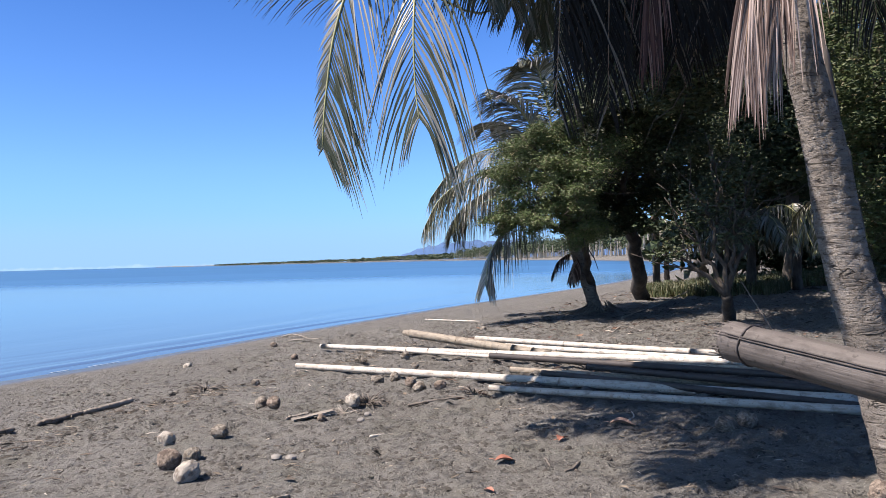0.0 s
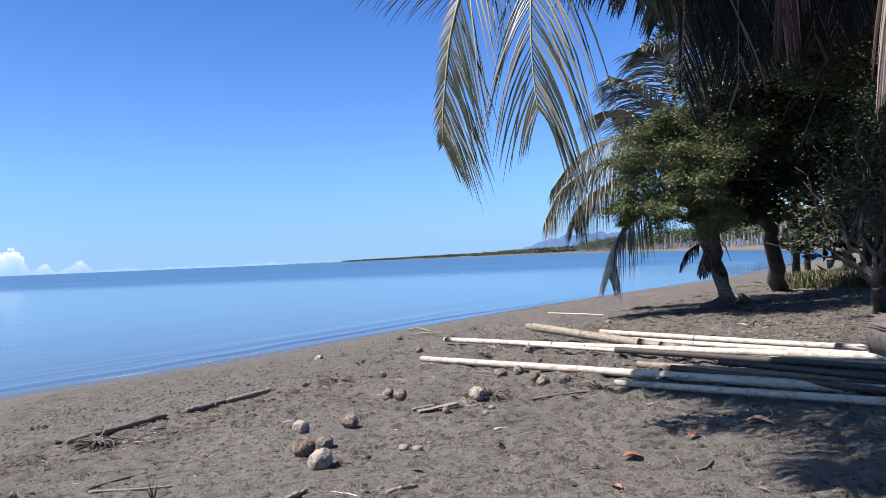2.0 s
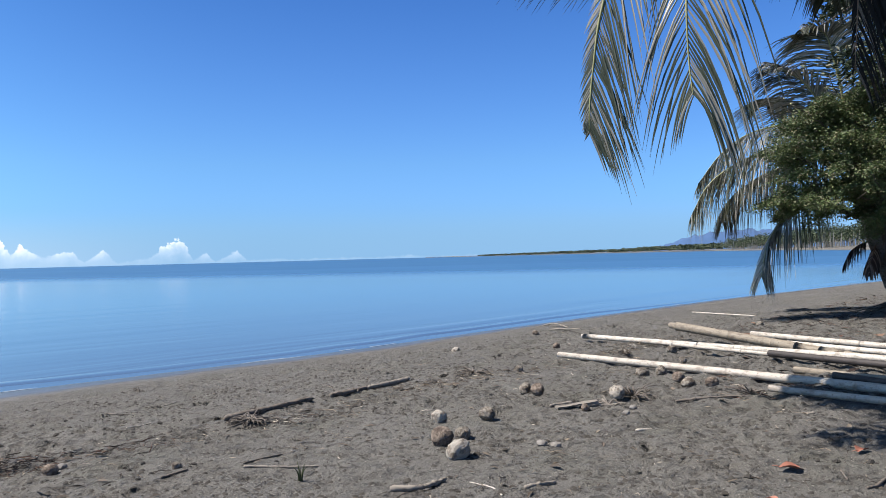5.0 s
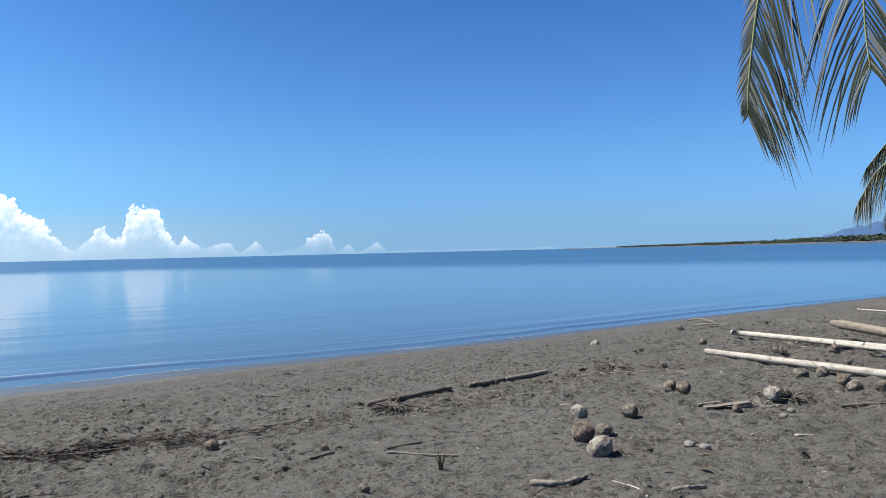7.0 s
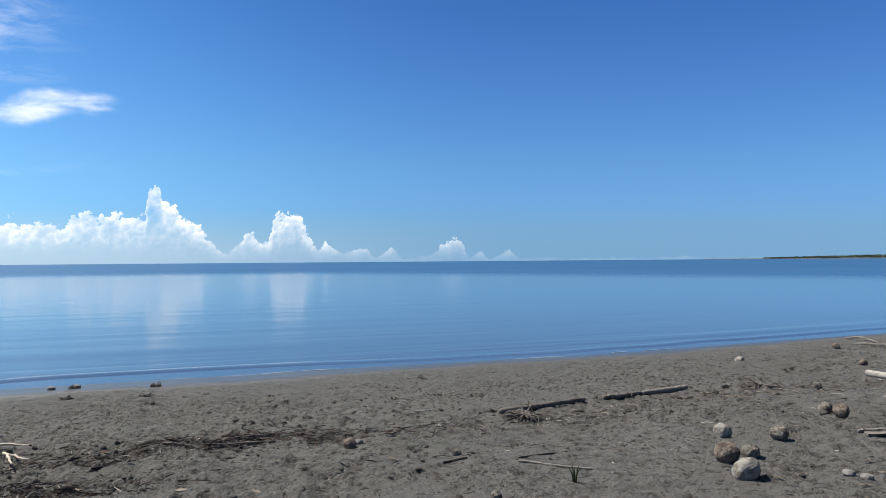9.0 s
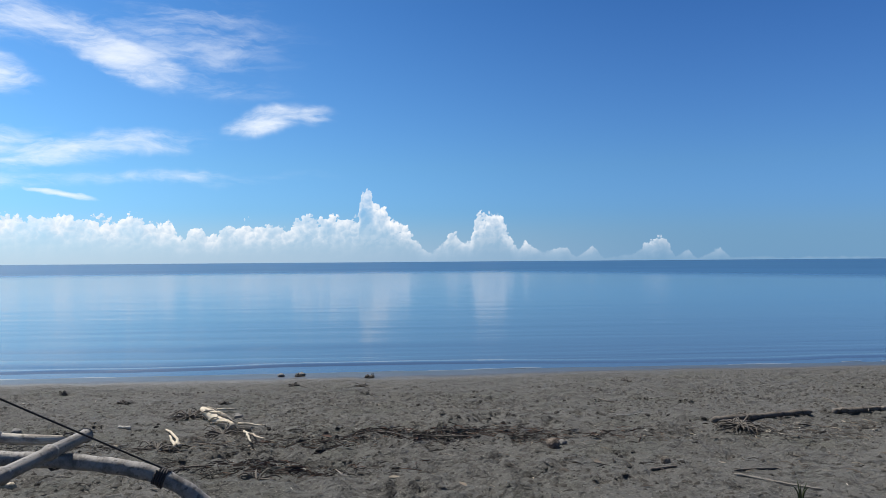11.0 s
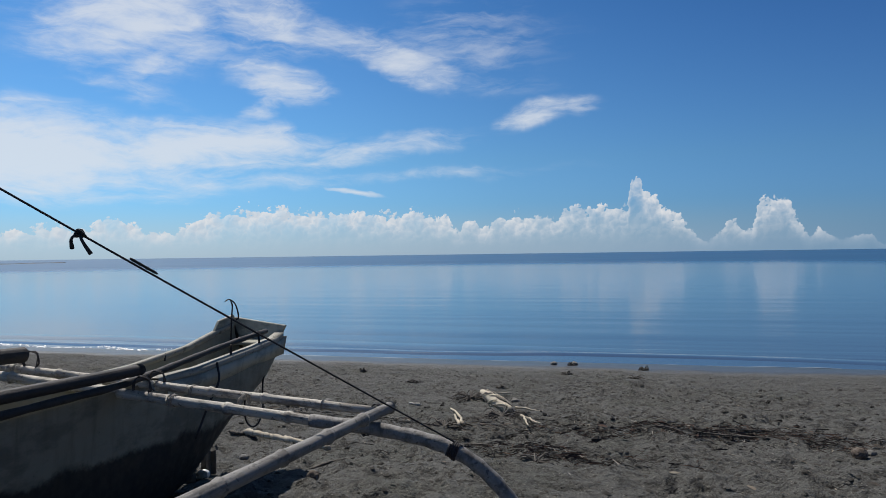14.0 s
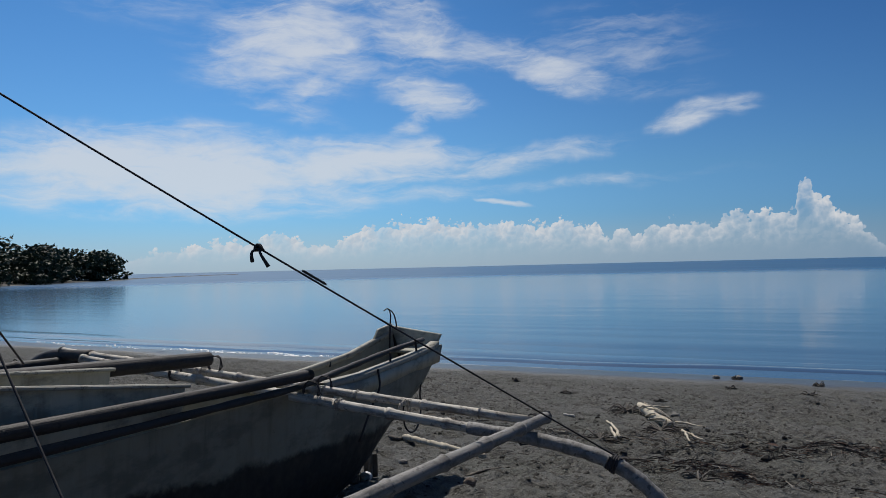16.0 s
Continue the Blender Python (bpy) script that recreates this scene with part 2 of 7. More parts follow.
def sea(n):
    p = n.add("NewGeometry")
    along = n.add("Mapping", {"Vector": p, "Rotation": (0, 0, radians(-61))})
    near = n.noise(n.add("Mapping", {"Vector": along, "Scale": (0.10, 0.75, 1.0)}), 1.0, 3, 0.5, 0.5)
    swell = n.noise(n.add("Mapping", {"Vector": along, "Scale": (0.03, 0.34, 1.0)}), 1.0, 3, 0.5, 0.4)
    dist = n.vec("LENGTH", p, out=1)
    ripple = n.noise(p, 0.02, 3, 0.6)
    sq = n.tree.nodes.new("ShaderNodeSeparateXYZ")
    n.tree.links.new(p, sq.inputs[0])
    inshore = n.span(sq.outputs[1], 70.0, 130.0)
    breeze = n.math("MAXIMUM", n.math("MULTIPLY", n.span(dist, 110.0, 230.0), n.span(ripple, 0.2, 0.6, 0.7, 1.0)), n.math("MULTIPLY", inshore, 0.75))
    h = n.math("ADD", n.math("MULTIPLY", near, 0.07), swell)
    # duller near: sand bottom, plus some reflected higher sky put into the colour
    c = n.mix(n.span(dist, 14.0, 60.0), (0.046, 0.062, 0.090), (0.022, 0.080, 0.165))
    return {"Base Color": c, "Roughness": n.span(breeze, 0.0, 1.0, 0.115, 0.34), "IOR": 1.333,
            "Normal": bump(n, h, 0.26, 0.10)}


def bark_palm(n):
    p = local(n)
    broad = n.noise(p, 2.6, 5, 0.65)
    grain = n.noise(n.add("Mapping", {"Vector": p, "Scale": (2.7000, 2.7000, 14.4000)}), 2.4, 7, 0.72, 0.5)
    blot = n.noise(p, 11.0, 5, 0.7, 0.4)
    cracks = n.noise(n.add("Mapping", {"Vector": p, "Scale": (9.9000, 9.9000, 1.8000)}), 2.2, 5, 0.7)
    c = n.mix(n.span(broad, 0.3, 0.7), (0.155, 0.138, 0.120), (0.265, 0.243, 0.216))
    c = n.mix(n.span(grain, 0.50, 0.34, 0, 0.85), c, (0.0405, 0.0324, 0.0270))
    c = n.mix(n.span(blot, 0.58, 0.70, 0, 0.75), c, (0.3600, 0.3465, 0.3150))
    c = n.mix(n.span(cracks, 0.40, 0.28, 0, 0.6), c, (0.0450, 0.0360, 0.0297))
    seam = n.noise(n.add("Mapping", {"Vector": p, "Scale": (1.5, 1.5, 6.5)}), 1.3, 3, 0.55, 0.8)
    seam = n.span(n.math("ABSOLUTE", n.math("SUBTRACT", seam, 0.5)), 0.016, 0.004)
    c = n.mix(n.math("MULTIPLY", seam, n.span(blot, 0.42, 0.56, 0.0, 0.85)), c, (0.026, 0.021, 0.018))
    h = n.math("SUBTRACT", n.math("ADD", grain, n.math("MULTIPLY", cracks, 0.7)), n.math("MULTIPLY", seam, 0.5))
    return {"Base Color": c, "Roughness": 0.92, "Normal": bump(n, h, 1.0, 0.05)}


def bark_dark(n):
    p = local(n)
    g = n.noise(n.add("Mapping", {"Vector": p, "Scale": (0.4950, 0.4950, 0.1733)}), 9.0, 6, 0.7)
    return {"Base Color": n.mix(n.span(g, 0.3, 0.7), (0.0223, 0.0178, 0.0149), (0.0842, 0.0718, 0.0594)), "Roughness": 0.95, "Normal": bump(n, g, 0.8, 0.03)}


def leafy(dark, light, dry, dry_part, rough=0.42, through=0.25):
    def build(n):
        r = n.add("NewGeometry", out=8)
        g = n.noise(local(n), 1.3, 3, 0.6)
        c = n.mix(n.math("FRACT", n.math("MULTIPLY", r, 7.31)), dark, light)
        c = n.mix(n.span(g, 0.35, 0.7, 0.0, 0.5), c, dark)
        c = n.mix(n.math("LESS_THAN", r, dry_part), c, dry)
        return {"Base Color": c, "Roughness": rough, "Specular IOR Level": 0.2 + through}
    return build


def plain_wood(a, b, scale=(1.2, 14, 14), rough=0.85, stain=0.5, depth=0.006):
    def build(n):
        p = local(n)
        g = n.noise(n.add("Mapping", {"Vector": p, "Scale": scale}), 1.0, 6, 0.65, 0.4)
        s = n.noise(p, 2.4, 4, 0.6)
        c = n.mix(n.span(g, 0.3, 0.7), a, b)
        c = n.mix(n.span(n.noise(p, 22.0, 6, 0.72, 0.6), 0.46, 0.36, 0, 0.8), c, tuple(v * 0.3 for v in a))
        c = n.mix(n.span(s, 0.5, 0.75, 0, stain), c, tuple(v * 0.4 for v in a))
        c = n.mix(n.math("MULTIPLY", tint(n), 0.3), c, tuple(v * 0.6 for v in b))
        return {"Base Color": c, "Roughness": rough, "Normal": bump(n, g, 0.6, depth)}
    return build


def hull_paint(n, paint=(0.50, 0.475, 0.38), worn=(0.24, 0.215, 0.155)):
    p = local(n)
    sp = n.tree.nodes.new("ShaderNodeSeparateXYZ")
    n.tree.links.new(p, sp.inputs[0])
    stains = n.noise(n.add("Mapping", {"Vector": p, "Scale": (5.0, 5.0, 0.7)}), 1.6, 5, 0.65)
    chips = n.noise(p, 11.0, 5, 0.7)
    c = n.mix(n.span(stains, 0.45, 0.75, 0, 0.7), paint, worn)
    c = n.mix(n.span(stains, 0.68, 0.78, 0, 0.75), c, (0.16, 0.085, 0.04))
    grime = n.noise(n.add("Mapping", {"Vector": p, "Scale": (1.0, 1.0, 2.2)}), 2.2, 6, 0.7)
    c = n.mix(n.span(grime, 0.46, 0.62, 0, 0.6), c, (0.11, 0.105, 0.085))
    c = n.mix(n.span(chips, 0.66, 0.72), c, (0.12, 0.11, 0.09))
    # black bottom paint; its rise towards the stern also paints in shade
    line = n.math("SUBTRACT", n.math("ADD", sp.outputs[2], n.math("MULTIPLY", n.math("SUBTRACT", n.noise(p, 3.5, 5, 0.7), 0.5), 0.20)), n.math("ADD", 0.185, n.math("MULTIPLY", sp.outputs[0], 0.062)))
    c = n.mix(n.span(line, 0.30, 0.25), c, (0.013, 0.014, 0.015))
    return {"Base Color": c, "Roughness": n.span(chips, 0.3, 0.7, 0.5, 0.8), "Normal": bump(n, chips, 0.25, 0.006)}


def bamboo(pale, tan, dark):
    def build(n):
        p = local(n)
        g = n.noise(n.add("Mapping", {"Vector": p, "Scale": (2.2, 70, 70)}), 1.0, 5, 0.65)
        s = n.noise(n.add("Mapping", {"Vector": p, "Scale": (1.0, 2.4, 2.4)}), 6.0, 6, 0.7)
        spots = n.noise(p, 34.0, 3, 0.6)
        c = n.mix(n.span(g, 0.32, 0.68), pale, tan)
        c = n.mix(n.span(s, 0.46, 0.66, 0, 0.8), c, dark)
        c = n.mix(n.span(spots, 0.60, 0.68, 0, 0.7), c, tuple(v * 0.6 for v in dark))
        c = n.mix(n.math("MULTIPLY", tint(n), 0.35), c, dark)
        return {"Base Color": c, "Roughness": 0.68, "Normal": bump(n, n.math("ADD", g, s), 0.7, 0.006)}
    return build


def husk(a, b, c2):
    def build(n):
        p = local(n)
        g = n.noise(n.add("Mapping", {"Vector": p, "Scale": (55, 55, 7.0)}), 1.0, 6, 0.7, 0.3)
        s = n.noise(p, 15.0, 5, 0.65, 0.3)
        c = n.mix(n.span(g, 0.36, 0.62), tuple(v * 0.55 for v in a), b)
        c = n.mix(n.span(s, 0.48, 0.62, 0, 0.85), c, c2)
        c = n.mix(n.span(s, 0.36, 0.26, 0, 0.6), c, tuple(min(0.6, v * 1.35) for v in a))
        return {"Base Color": c, "Roughness": 0.95, "Normal": bump(n, n.math("ADD", g, s), 1.0, 0.02)}
    return build


def litter(n):
    r = n.add("NewGeometry", out=8)
    c = n.ramp(r, [(0.0, (0.05, 0.04, 0.032)), (0.35, (0.10, 0.08, 0.06)), (0.62, (0.19, 0.155, 0.115)), (0.82, (0.30, 0.26, 0.20)), (0.95, (0.48, 0.44, 0.37)), (1.0, (0.17, 0.075, 0.05))], "CONSTANT")
    g = n.noise(local(n), 30.0, 3, 0.6)
    return {"Base Color": n.mix(n.span(g, 0.3, 0.7, 0, 0.4), c, (0.06, 0.05, 0.04)), "Roughness": 0.9}


def litter_dark(n):
    r = n.add("NewGeometry", out=8)
    c = n.ramp(r, [(0.0, (0.022, 0.018, 0.015)), (0.45, (0.046, 0.031, 0.024)), (0.72, (0.085, 0.046, 0.032)), (0.88, (0.14, 0.085, 0.055)), (0.955, (0.34, 0.30, 0.25))], "CONSTANT")
    return {"Base Color": c, "Roughness": 0.9}


def plain(colour, rough=0.8, vary=0.35, scale=8.0, metal=0.0):
    def build(n):
        g = n.noise(local(n), scale, 5, 0.65)
        return {"Base Color": n.mix(n.span(g, 0.3, 0.7, 0, vary), colour, tuple(v * 0.45 for v in colour)), "Roughness": rough, "Metallic": metal, "Normal": bump(n, g, 0.4, 0.004)}
    return build


SAND = material("dark_beach_sand", sand)
SAND_CLOD = material("dark_sand_lumps", plain((0.042, 0.0385, 0.033), 0.95, 0.6, 30.0))
SEA = material("calm_sea", sea)
FOAM = material("thin_foam", plain((0.22, 0.27, 0.33), 0.5, 0.4, 3.0))
PALM_BARK = material("ringed_palm_bark", bark_palm)
DARK_BARK = material("dark_bark", bark_dark)
FROND = material("palm_leaflets", leafy((0.024, 0.030, 0.011), (0.072, 0.080, 0.044), (0.175, 0.170, 0.140), 0.27, 0.36))
# paler leaflets of the small palm: sun glint put into the colour
FROND_PALE = material("glint_whitened_leaflets", leafy((0.040, 0.048, 0.024), (0.120, 0.124, 0.088), (0.25, 0.245, 0.215), 0.42, 0.36))
# old leaflets made near-black: canopy shade is put into this colour
FROND_OLD_SHADED = material("old_leaflets_painted_shade", leafy((0.004, 0.0034, 0.0028), (0.014, 0.011, 0.009), (0.15, 0.125, 0.10), 0.09, 0.75, 0.1))
FROND_DRY = material("dry_palm_leaflets", leafy((0.060, 0.036, 0.030), (0.205, 0.150, 0.128), (0.36, 0.285, 0.25), 0.30, 0.65, 0.1))
FROND_RED = material("reddish_dead_leaflets", leafy((0.030, 0.012, 0.010), (0.130, 0.058, 0.046), (0.22, 0.13, 0.105), 0.20, 0.7, 0.1))
RACHIS = material("frond_stalk", plain((0.2640, 0.2640, 0.1056), 0.5, 0.4, 4.0))
RACHIS_DRY = material("dry_frond_stalk", plain((0.2288, 0.1496, 0.0968), 0.7, 0.4, 6.0))
LEAF_BRIGHT = material("broad_leaves", leafy((0.040, 0.066, 0.020), (0.118, 0.165, 0.052), (0.150, 0.140, 0.075), 0.16, 0.55))
# darker than LEAF_BRIGHT, with the thicket's shade put into the colour
LEAF_DARK = material("shade_darkened_leaves", leafy((0.0123, 0.0246, 0.0079), (0.0370, 0.0572, 0.0176), (0.0660, 0.0616, 0.0264), 0.10, 0.6))
LEAF_MID = material("thicket_leaves", leafy((0.018, 0.031, 0.009), (0.060, 0.084, 0.026), (0.080, 0.070, 0.032), 0.10, 0.6, 0.1))
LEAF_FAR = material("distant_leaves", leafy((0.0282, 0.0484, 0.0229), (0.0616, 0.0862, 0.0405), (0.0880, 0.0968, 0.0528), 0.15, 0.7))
GRASS = material("grass_blades", leafy((0.026, 0.038, 0.012), (0.064, 0.078, 0.028), (0.130, 0.120, 0.066), 0.22, 0.6))
FAR_TRUNK = material("pale_far_trunks", plain((0.30, 0.285, 0.25), 0.9, 0.3, 1.0))
# the blue base colour paints in the haze of distance
HILL = material("hill_painted_haze", plain((0.036, 0.090, 0.200), 1.0, 0.15, 0.004))
BAMBOO_PALE = material("sun_bleached_bamboo", bamboo((0.54, 0.51, 0.455), (0.42, 0.39, 0.335), (0.17, 0.145, 0.12)))
BAMBOO_GREY = material("weathered_bamboo", bamboo((0.3087, 0.2718, 0.2116), (0.2150, 0.1849, 0.1410), (0.0843, 0.0671, 0.0499)))
BAMBOO_DARK = material("weathered_and_shaded_pole", bamboo((0.0499, 0.0413, 0.0387), (0.0353, 0.0292, 0.0284), (0.0163, 0.0138, 0.0129)))
BAMBOO_BOAT = material("bleached_boom_bamboo", bamboo((0.72, 0.67, 0.58), (0.50, 0.45, 0.37), (0.13, 0.105, 0.085)))
BAMBOO_BOAT2 = material("grey_boom_wood", bamboo((0.32, 0.305, 0.285), (0.235, 0.22, 0.205), (0.10, 0.09, 0.08)))
# white of the net float and of the flecks that imitate sun glints
BRIGHT_WHITE = material("bright_white", plain((0.80, 0.81, 0.82), 0.45, 0.12, 20.0))
BOOM_CANE = material("brown_grey_cane", bamboo((0.090, 0.080, 0.074), (0.066, 0.058, 0.053), (0.032, 0.027, 0.024)))
DRIFT = material("grey_driftwood", plain_wood((0.17, 0.15, 0.125), (0.25, 0.228, 0.196)))
DRIFT_DARK = material("damp_driftwood", plain_wood((0.0869, 0.0740, 0.0602), (0.1608, 0.1410, 0.1204)))
HUSK_PALE = material("bleached_coconut", husk((0.50, 0.475, 0.425), (0.36, 0.33, 0.28), (0.1342, 0.1109, 0.0869)))
HUSK_GREY = material("grey_coconut", husk((0.1815, 0.1574, 0.1273), (0.2546, 0.2313, 0.1944), (0.0740, 0.0568, 0.0439)))
HUSK_BROWN = material("brown_coconut", husk((0.165, 0.125, 0.098), (0.25, 0.205, 0.165), (0.075, 0.055, 0.042)))
LITTER = material("beach_litter", litter)
LITTER_DARK = material("dark_wrack", litter_dark)
LEAF_RED = material("fallen_red_leaf", plain((0.30, 0.125, 0.085), 0.6, 0.4, 20.0))
LEAF_TAN = material("fallen_tan_leaf", plain((0.34, 0.225, 0.17), 0.7, 0.4, 20.0))
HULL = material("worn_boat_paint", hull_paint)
# darker copy of HULL: the side's shade is put into the paint
HULL_SIDE = material("shaded_grimy_hull_paint", lambda n: hull_paint(n, (0.255, 0.245, 0.195), (0.125, 0.112, 0.084)))
HULL_IN = material("inner_hull_paint", plain((0.33, 0.32, 0.255), 0.7, 0.5, 5.0))
RIM = material("bare_rim_wood", plain_wood((0.30, 0.285, 0.24), (0.48, 0.46, 0.40)))
ROPE = material("dark_rope", plain((0.045, 0.040, 0.042), 0.85, 0.4, 60.0))
CORD = material("pale_cord", plain((0.34, 0.31, 0.27), 0.9, 0.4, 60.0))
IRON = material("rusty_iron", plain((0.06, 0.045, 0.038), 0.7, 0.5, 30.0, 0.5))
STONE = material("beach_stone", plain((0.20, 0.19, 0.175), 0.85, 0.4, 14.0))
FIBRE = material("pale_fibre", plain_wood((0.50, 0.42, 0.31), (0.62, 0.55, 0.43), stain=0.35))

# ---- tools for meshes ----
def finish(name, verts, faces, mats, parent=None, label="", index=None, smooth=True):
    """A mesh object from lists or arrays; index: the material slot of each face."""
    me = bpy.data.meshes.new(name)
    me.from_pydata([tuple(v) for v in verts], [], [tuple(f) for f in faces])
    for m in mats if isinstance(mats, (list, tuple)) else [mats]:
        me.materials.append(m)
    if index is not None:
        me.polygons.foreach_set("material_index", np.asarray(index, dtype=np.int32))
    me.polygons.foreach_set("use_smooth", np.full(len(me.polygons), smooth))
    me.update()
    ob = new(name, me)
    if parent is not None:
        ob.parent = parent
    if label:
        ob["label"] = label
    return ob


def part(name, bm, mat, parent, label="", smooth=False):
    me = bpy.data.meshes.new(name)
    bm.to_mesh(me)
    bm.free()
    me.materials.append(mat)
    me.polygons.foreach_set("use_smooth", np.full(len(me.polygons), smooth))
    ob = new(name, me)
    ob.parent = parent
    if label:
        ob["label"] = label
    return ob


def empty(name, at, label, category, group="", turn=0.0, kind=""):
    ob = new(name)
    ob.matrix_world = pose(*at, 0, 0, turn)
    ob.empty_display_size = 0.2
    return tagged(ob, label, category, group, kind)


def value_noise(x, y, seed):
    """Smooth noise between -1 and 1 on arrays."""
    xi, yi = np.floor(x).astype(np.int64), np.floor(y).astype(np.int64)
    fx, fy = x - xi, y - yi
    fx, fy = fx * fx * (3 - 2 * fx), fy * fy * (3 - 2 * fy)

    def at(a, b):
        h = (a * 374761393 + b * 668265263 + seed * 2147483647) & 0xFFFFFFFF
        h = ((h ^ (h >> 13)) * 1274126177) & 0xFFFFFFFF
        return ((h ^ (h >> 16)) & 0xFFFF) / 32767.5 - 1
    return (at(xi, yi) * (1 - fx) + at(xi + 1, yi) * fx) * (1 - fy) + (at(xi, yi + 1) * (1 - fx) + at(xi + 1, yi + 1) * fx) * fy


# ---- beach, sea and distance ----
SEA_Z = -0.85
SHORE = np.array([(-200, -420), (-285, -215), (-300, -129), (-292, -121), (-175, -103), (-110, -84), (-60, -60), (-40, -36), (-28.6, -16.4), (-24.9, -10.6), (-21.3, -4.3), (-18.2, 0.8), (-15.4, 5.9), (-12.4, 11.5),
                  (-9, 17.4), (-6.8, 22.5), (-4.1, 28.4), (0, 37), (6.1, 48.1), (12.6, 60), (23.9, 85.3), (48, 140), (66, 185),
                  (68, 225), (78, 470), (60, 900), (0, 1400), (-300, 2300), (-1100, 3500)], float)


def shore_distance(x, y):
    """Metres inland of the water's edge (negative out at sea)."""
    x, y = np.asarray(x, float), np.asarray(y, float)
    best, sign = np.full(x.shape, 1e9), np.ones(x.shape)
    for (ax, ay), (bx, by) in zip(SHORE[:-1], SHORE[1:]):
        ex, ey = bx - ax, by - ay
        t = np.clip(((x - ax) * ex + (y - ay) * ey) / (ex * ex + ey * ey), 0, 1)
        d = np.hypot(x - ax - t * ex, y - ay - t * ey)
        side = (ex * (y - ay) - ey * (x - ax)) < 0
        near = d < best
        best, sign = np.where(near, d, best), np.where(near, np.where(side, 1.0, -1.0), sign)
    return best * sign


def base_height(x, y):
    s = shore_distance(x, y)
    h = np.interp(s, [-400, -40, -3, 0, 3, 8, 16, 24, 60, 400], [-12, -4, -0.25, 0, 0.23, 0.49, 0.85, 1.10, 1.45, 2.5])
    gain = 1 + 0.03 * np.clip(np.asarray(y, float) - 8, 0, 14)
    return SEA_Z + np.where(h > 0, h * gain, h)


FEET = []
feet_rng = np.random.default_rng(5)
for trail in range(26):
    a, s0 = feet_rng.uniform(-14, 6), feet_rng.uniform(3.5, 15)
    go = radians(61) + feet_rng.normal(0, 0.35) + (math.pi if feet_rng.random() < 0.4 else 0)
    px, py = -16.0 + 0.46 * a * 1.6 + 0.9 * s0, 6.0 + 0.89 * a * 1.6 - 0.44 * s0
    for k in range(int(feet_rng.uniform(12, 34))):
        go += feet_rng.normal(0, 0.09)
        px, py = px + 0.62 * math.cos(go), py + 0.62 * math.sin(go)
        side = 0.10 * (-1) ** k
        FEET.append((px - side * math.sin(go), py + side * math.cos(go), go + feet_rng.normal(0, 0.15), feet_rng.uniform(0.03, 0.06)))


def relief(x, y):
    """Trampled, lumpy sand: smooth near the water, rough further up."""
    s = shore_distance(x, y)
    rough = np.clip((s - 1.5) / 3.5, 0.04, 1) * np.clip(1.4 - np.hypot(x, y) / 90, 0, 1)
    rough = rough * (0.45 + 0.75 * np.clip(value_noise(x * 0.55, y * 0.55, 51) + 0.4, 0, 1))
    r = 0.034 * value_noise(x * 0.7, y * 0.7, 1) + 0.022 * value_noise(x * 2.1, y * 2.1, 2)
    r += 0.031 * value_noise(x * 5.3, y * 5.3, 3) + 0.022 * value_noise(x * 11.0, y * 11.0, 4)
    pits = value_noise(x * 3.3 + 40, y * 3.3, 6) * value_noise(x * 6.7, y * 6.7 + 9, 7)
    return 1.2 * rough * (r - 0.24 * np.clip(pits - 0.24, 0, 1))


def ground_z(x, y):
    return float(base_height(x, y) + relief(np.asarray(x, float), np.asarray(y, float)))


def sheet():
    fine = np.arange(-38, 130, 0.25)
    rest = np.arange(131.5, 322, 2.5)
    ang = np.radians(np.concatenate([fine, rest]))
    rad = np.concatenate([np.geomspace(0.05, 1.0, 8)[:-1], np.geomspace(1.0, 4.0, 60)[:-1], np.geomspace(4.0, 22.0, 270)[:-1],
                          np.geomspace(22, 90, 110)[:-1], np.geomspace(90, 4800, 90)])
    R, A = np.meshgrid(rad, ang, indexing="ij")
    X, Y = -R * np.sin(A), R * np.cos(A)
    Z = base_height(X, Y) + relief(X, Y)
    for fx, fy, go, deep in FEET:
        near = (np.abs(X - fx) < 0.4) & (np.abs(Y - fy) < 0.4)
        if not near.any():
            continue
        ux, uy = X[near] - fx, Y[near] - fy
        lx, ly = ux * math.cos(go) + uy * math.sin(go), -ux * math.sin(go) + uy * math.cos(go)
        q = np.sqrt((lx / 0.15) ** 2 + (ly / 0.065) ** 2)
        Z[near] += np.where(q < 1, -deep * (1 - q ** 3), 0.35 * deep * np.exp(-((q - 1.15) / 0.25) ** 2))
    nr, na = R.shape
    i = (np.arange(nr - 1)[:, None] * na + np.arange(na)[None, :])
    j = (np.arange(nr - 1)[:, None] * na + (np.arange(na)[None, :] + 1) % na)
    quads = np.stack([i, i + na, j + na, j], -1).reshape(-1, 4)
    me = bpy.data.meshes.new("ground")
    me.vertices.add(nr * na)
    me.vertices.foreach_set("co", np.stack([X, Y, Z], -1).astype(np.float32).ravel())
    me.loops.add(quads.size)
    me.loops.foreach_set("vertex_index", quads.astype(np.int32).ravel())
    me.polygons.add(len(quads))
    me.polygons.foreach_set("loop_start", np.arange(0, quads.size, 4, dtype=np.int32))
    me.polygons.foreach_set("use_smooth", np.ones(len(quads), dtype=bool))
    me.update(calc_edges=True)
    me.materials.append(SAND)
    return tagged(new("ground", me), "trampled dark grey volcanic sand sloping to the sea", "sand", kind="structure")


sheet()
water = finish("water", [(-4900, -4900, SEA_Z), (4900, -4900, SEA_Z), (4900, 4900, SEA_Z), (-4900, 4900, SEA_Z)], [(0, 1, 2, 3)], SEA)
tagged(water, "calm blue sea with low ripples", "sea", kind="structure")


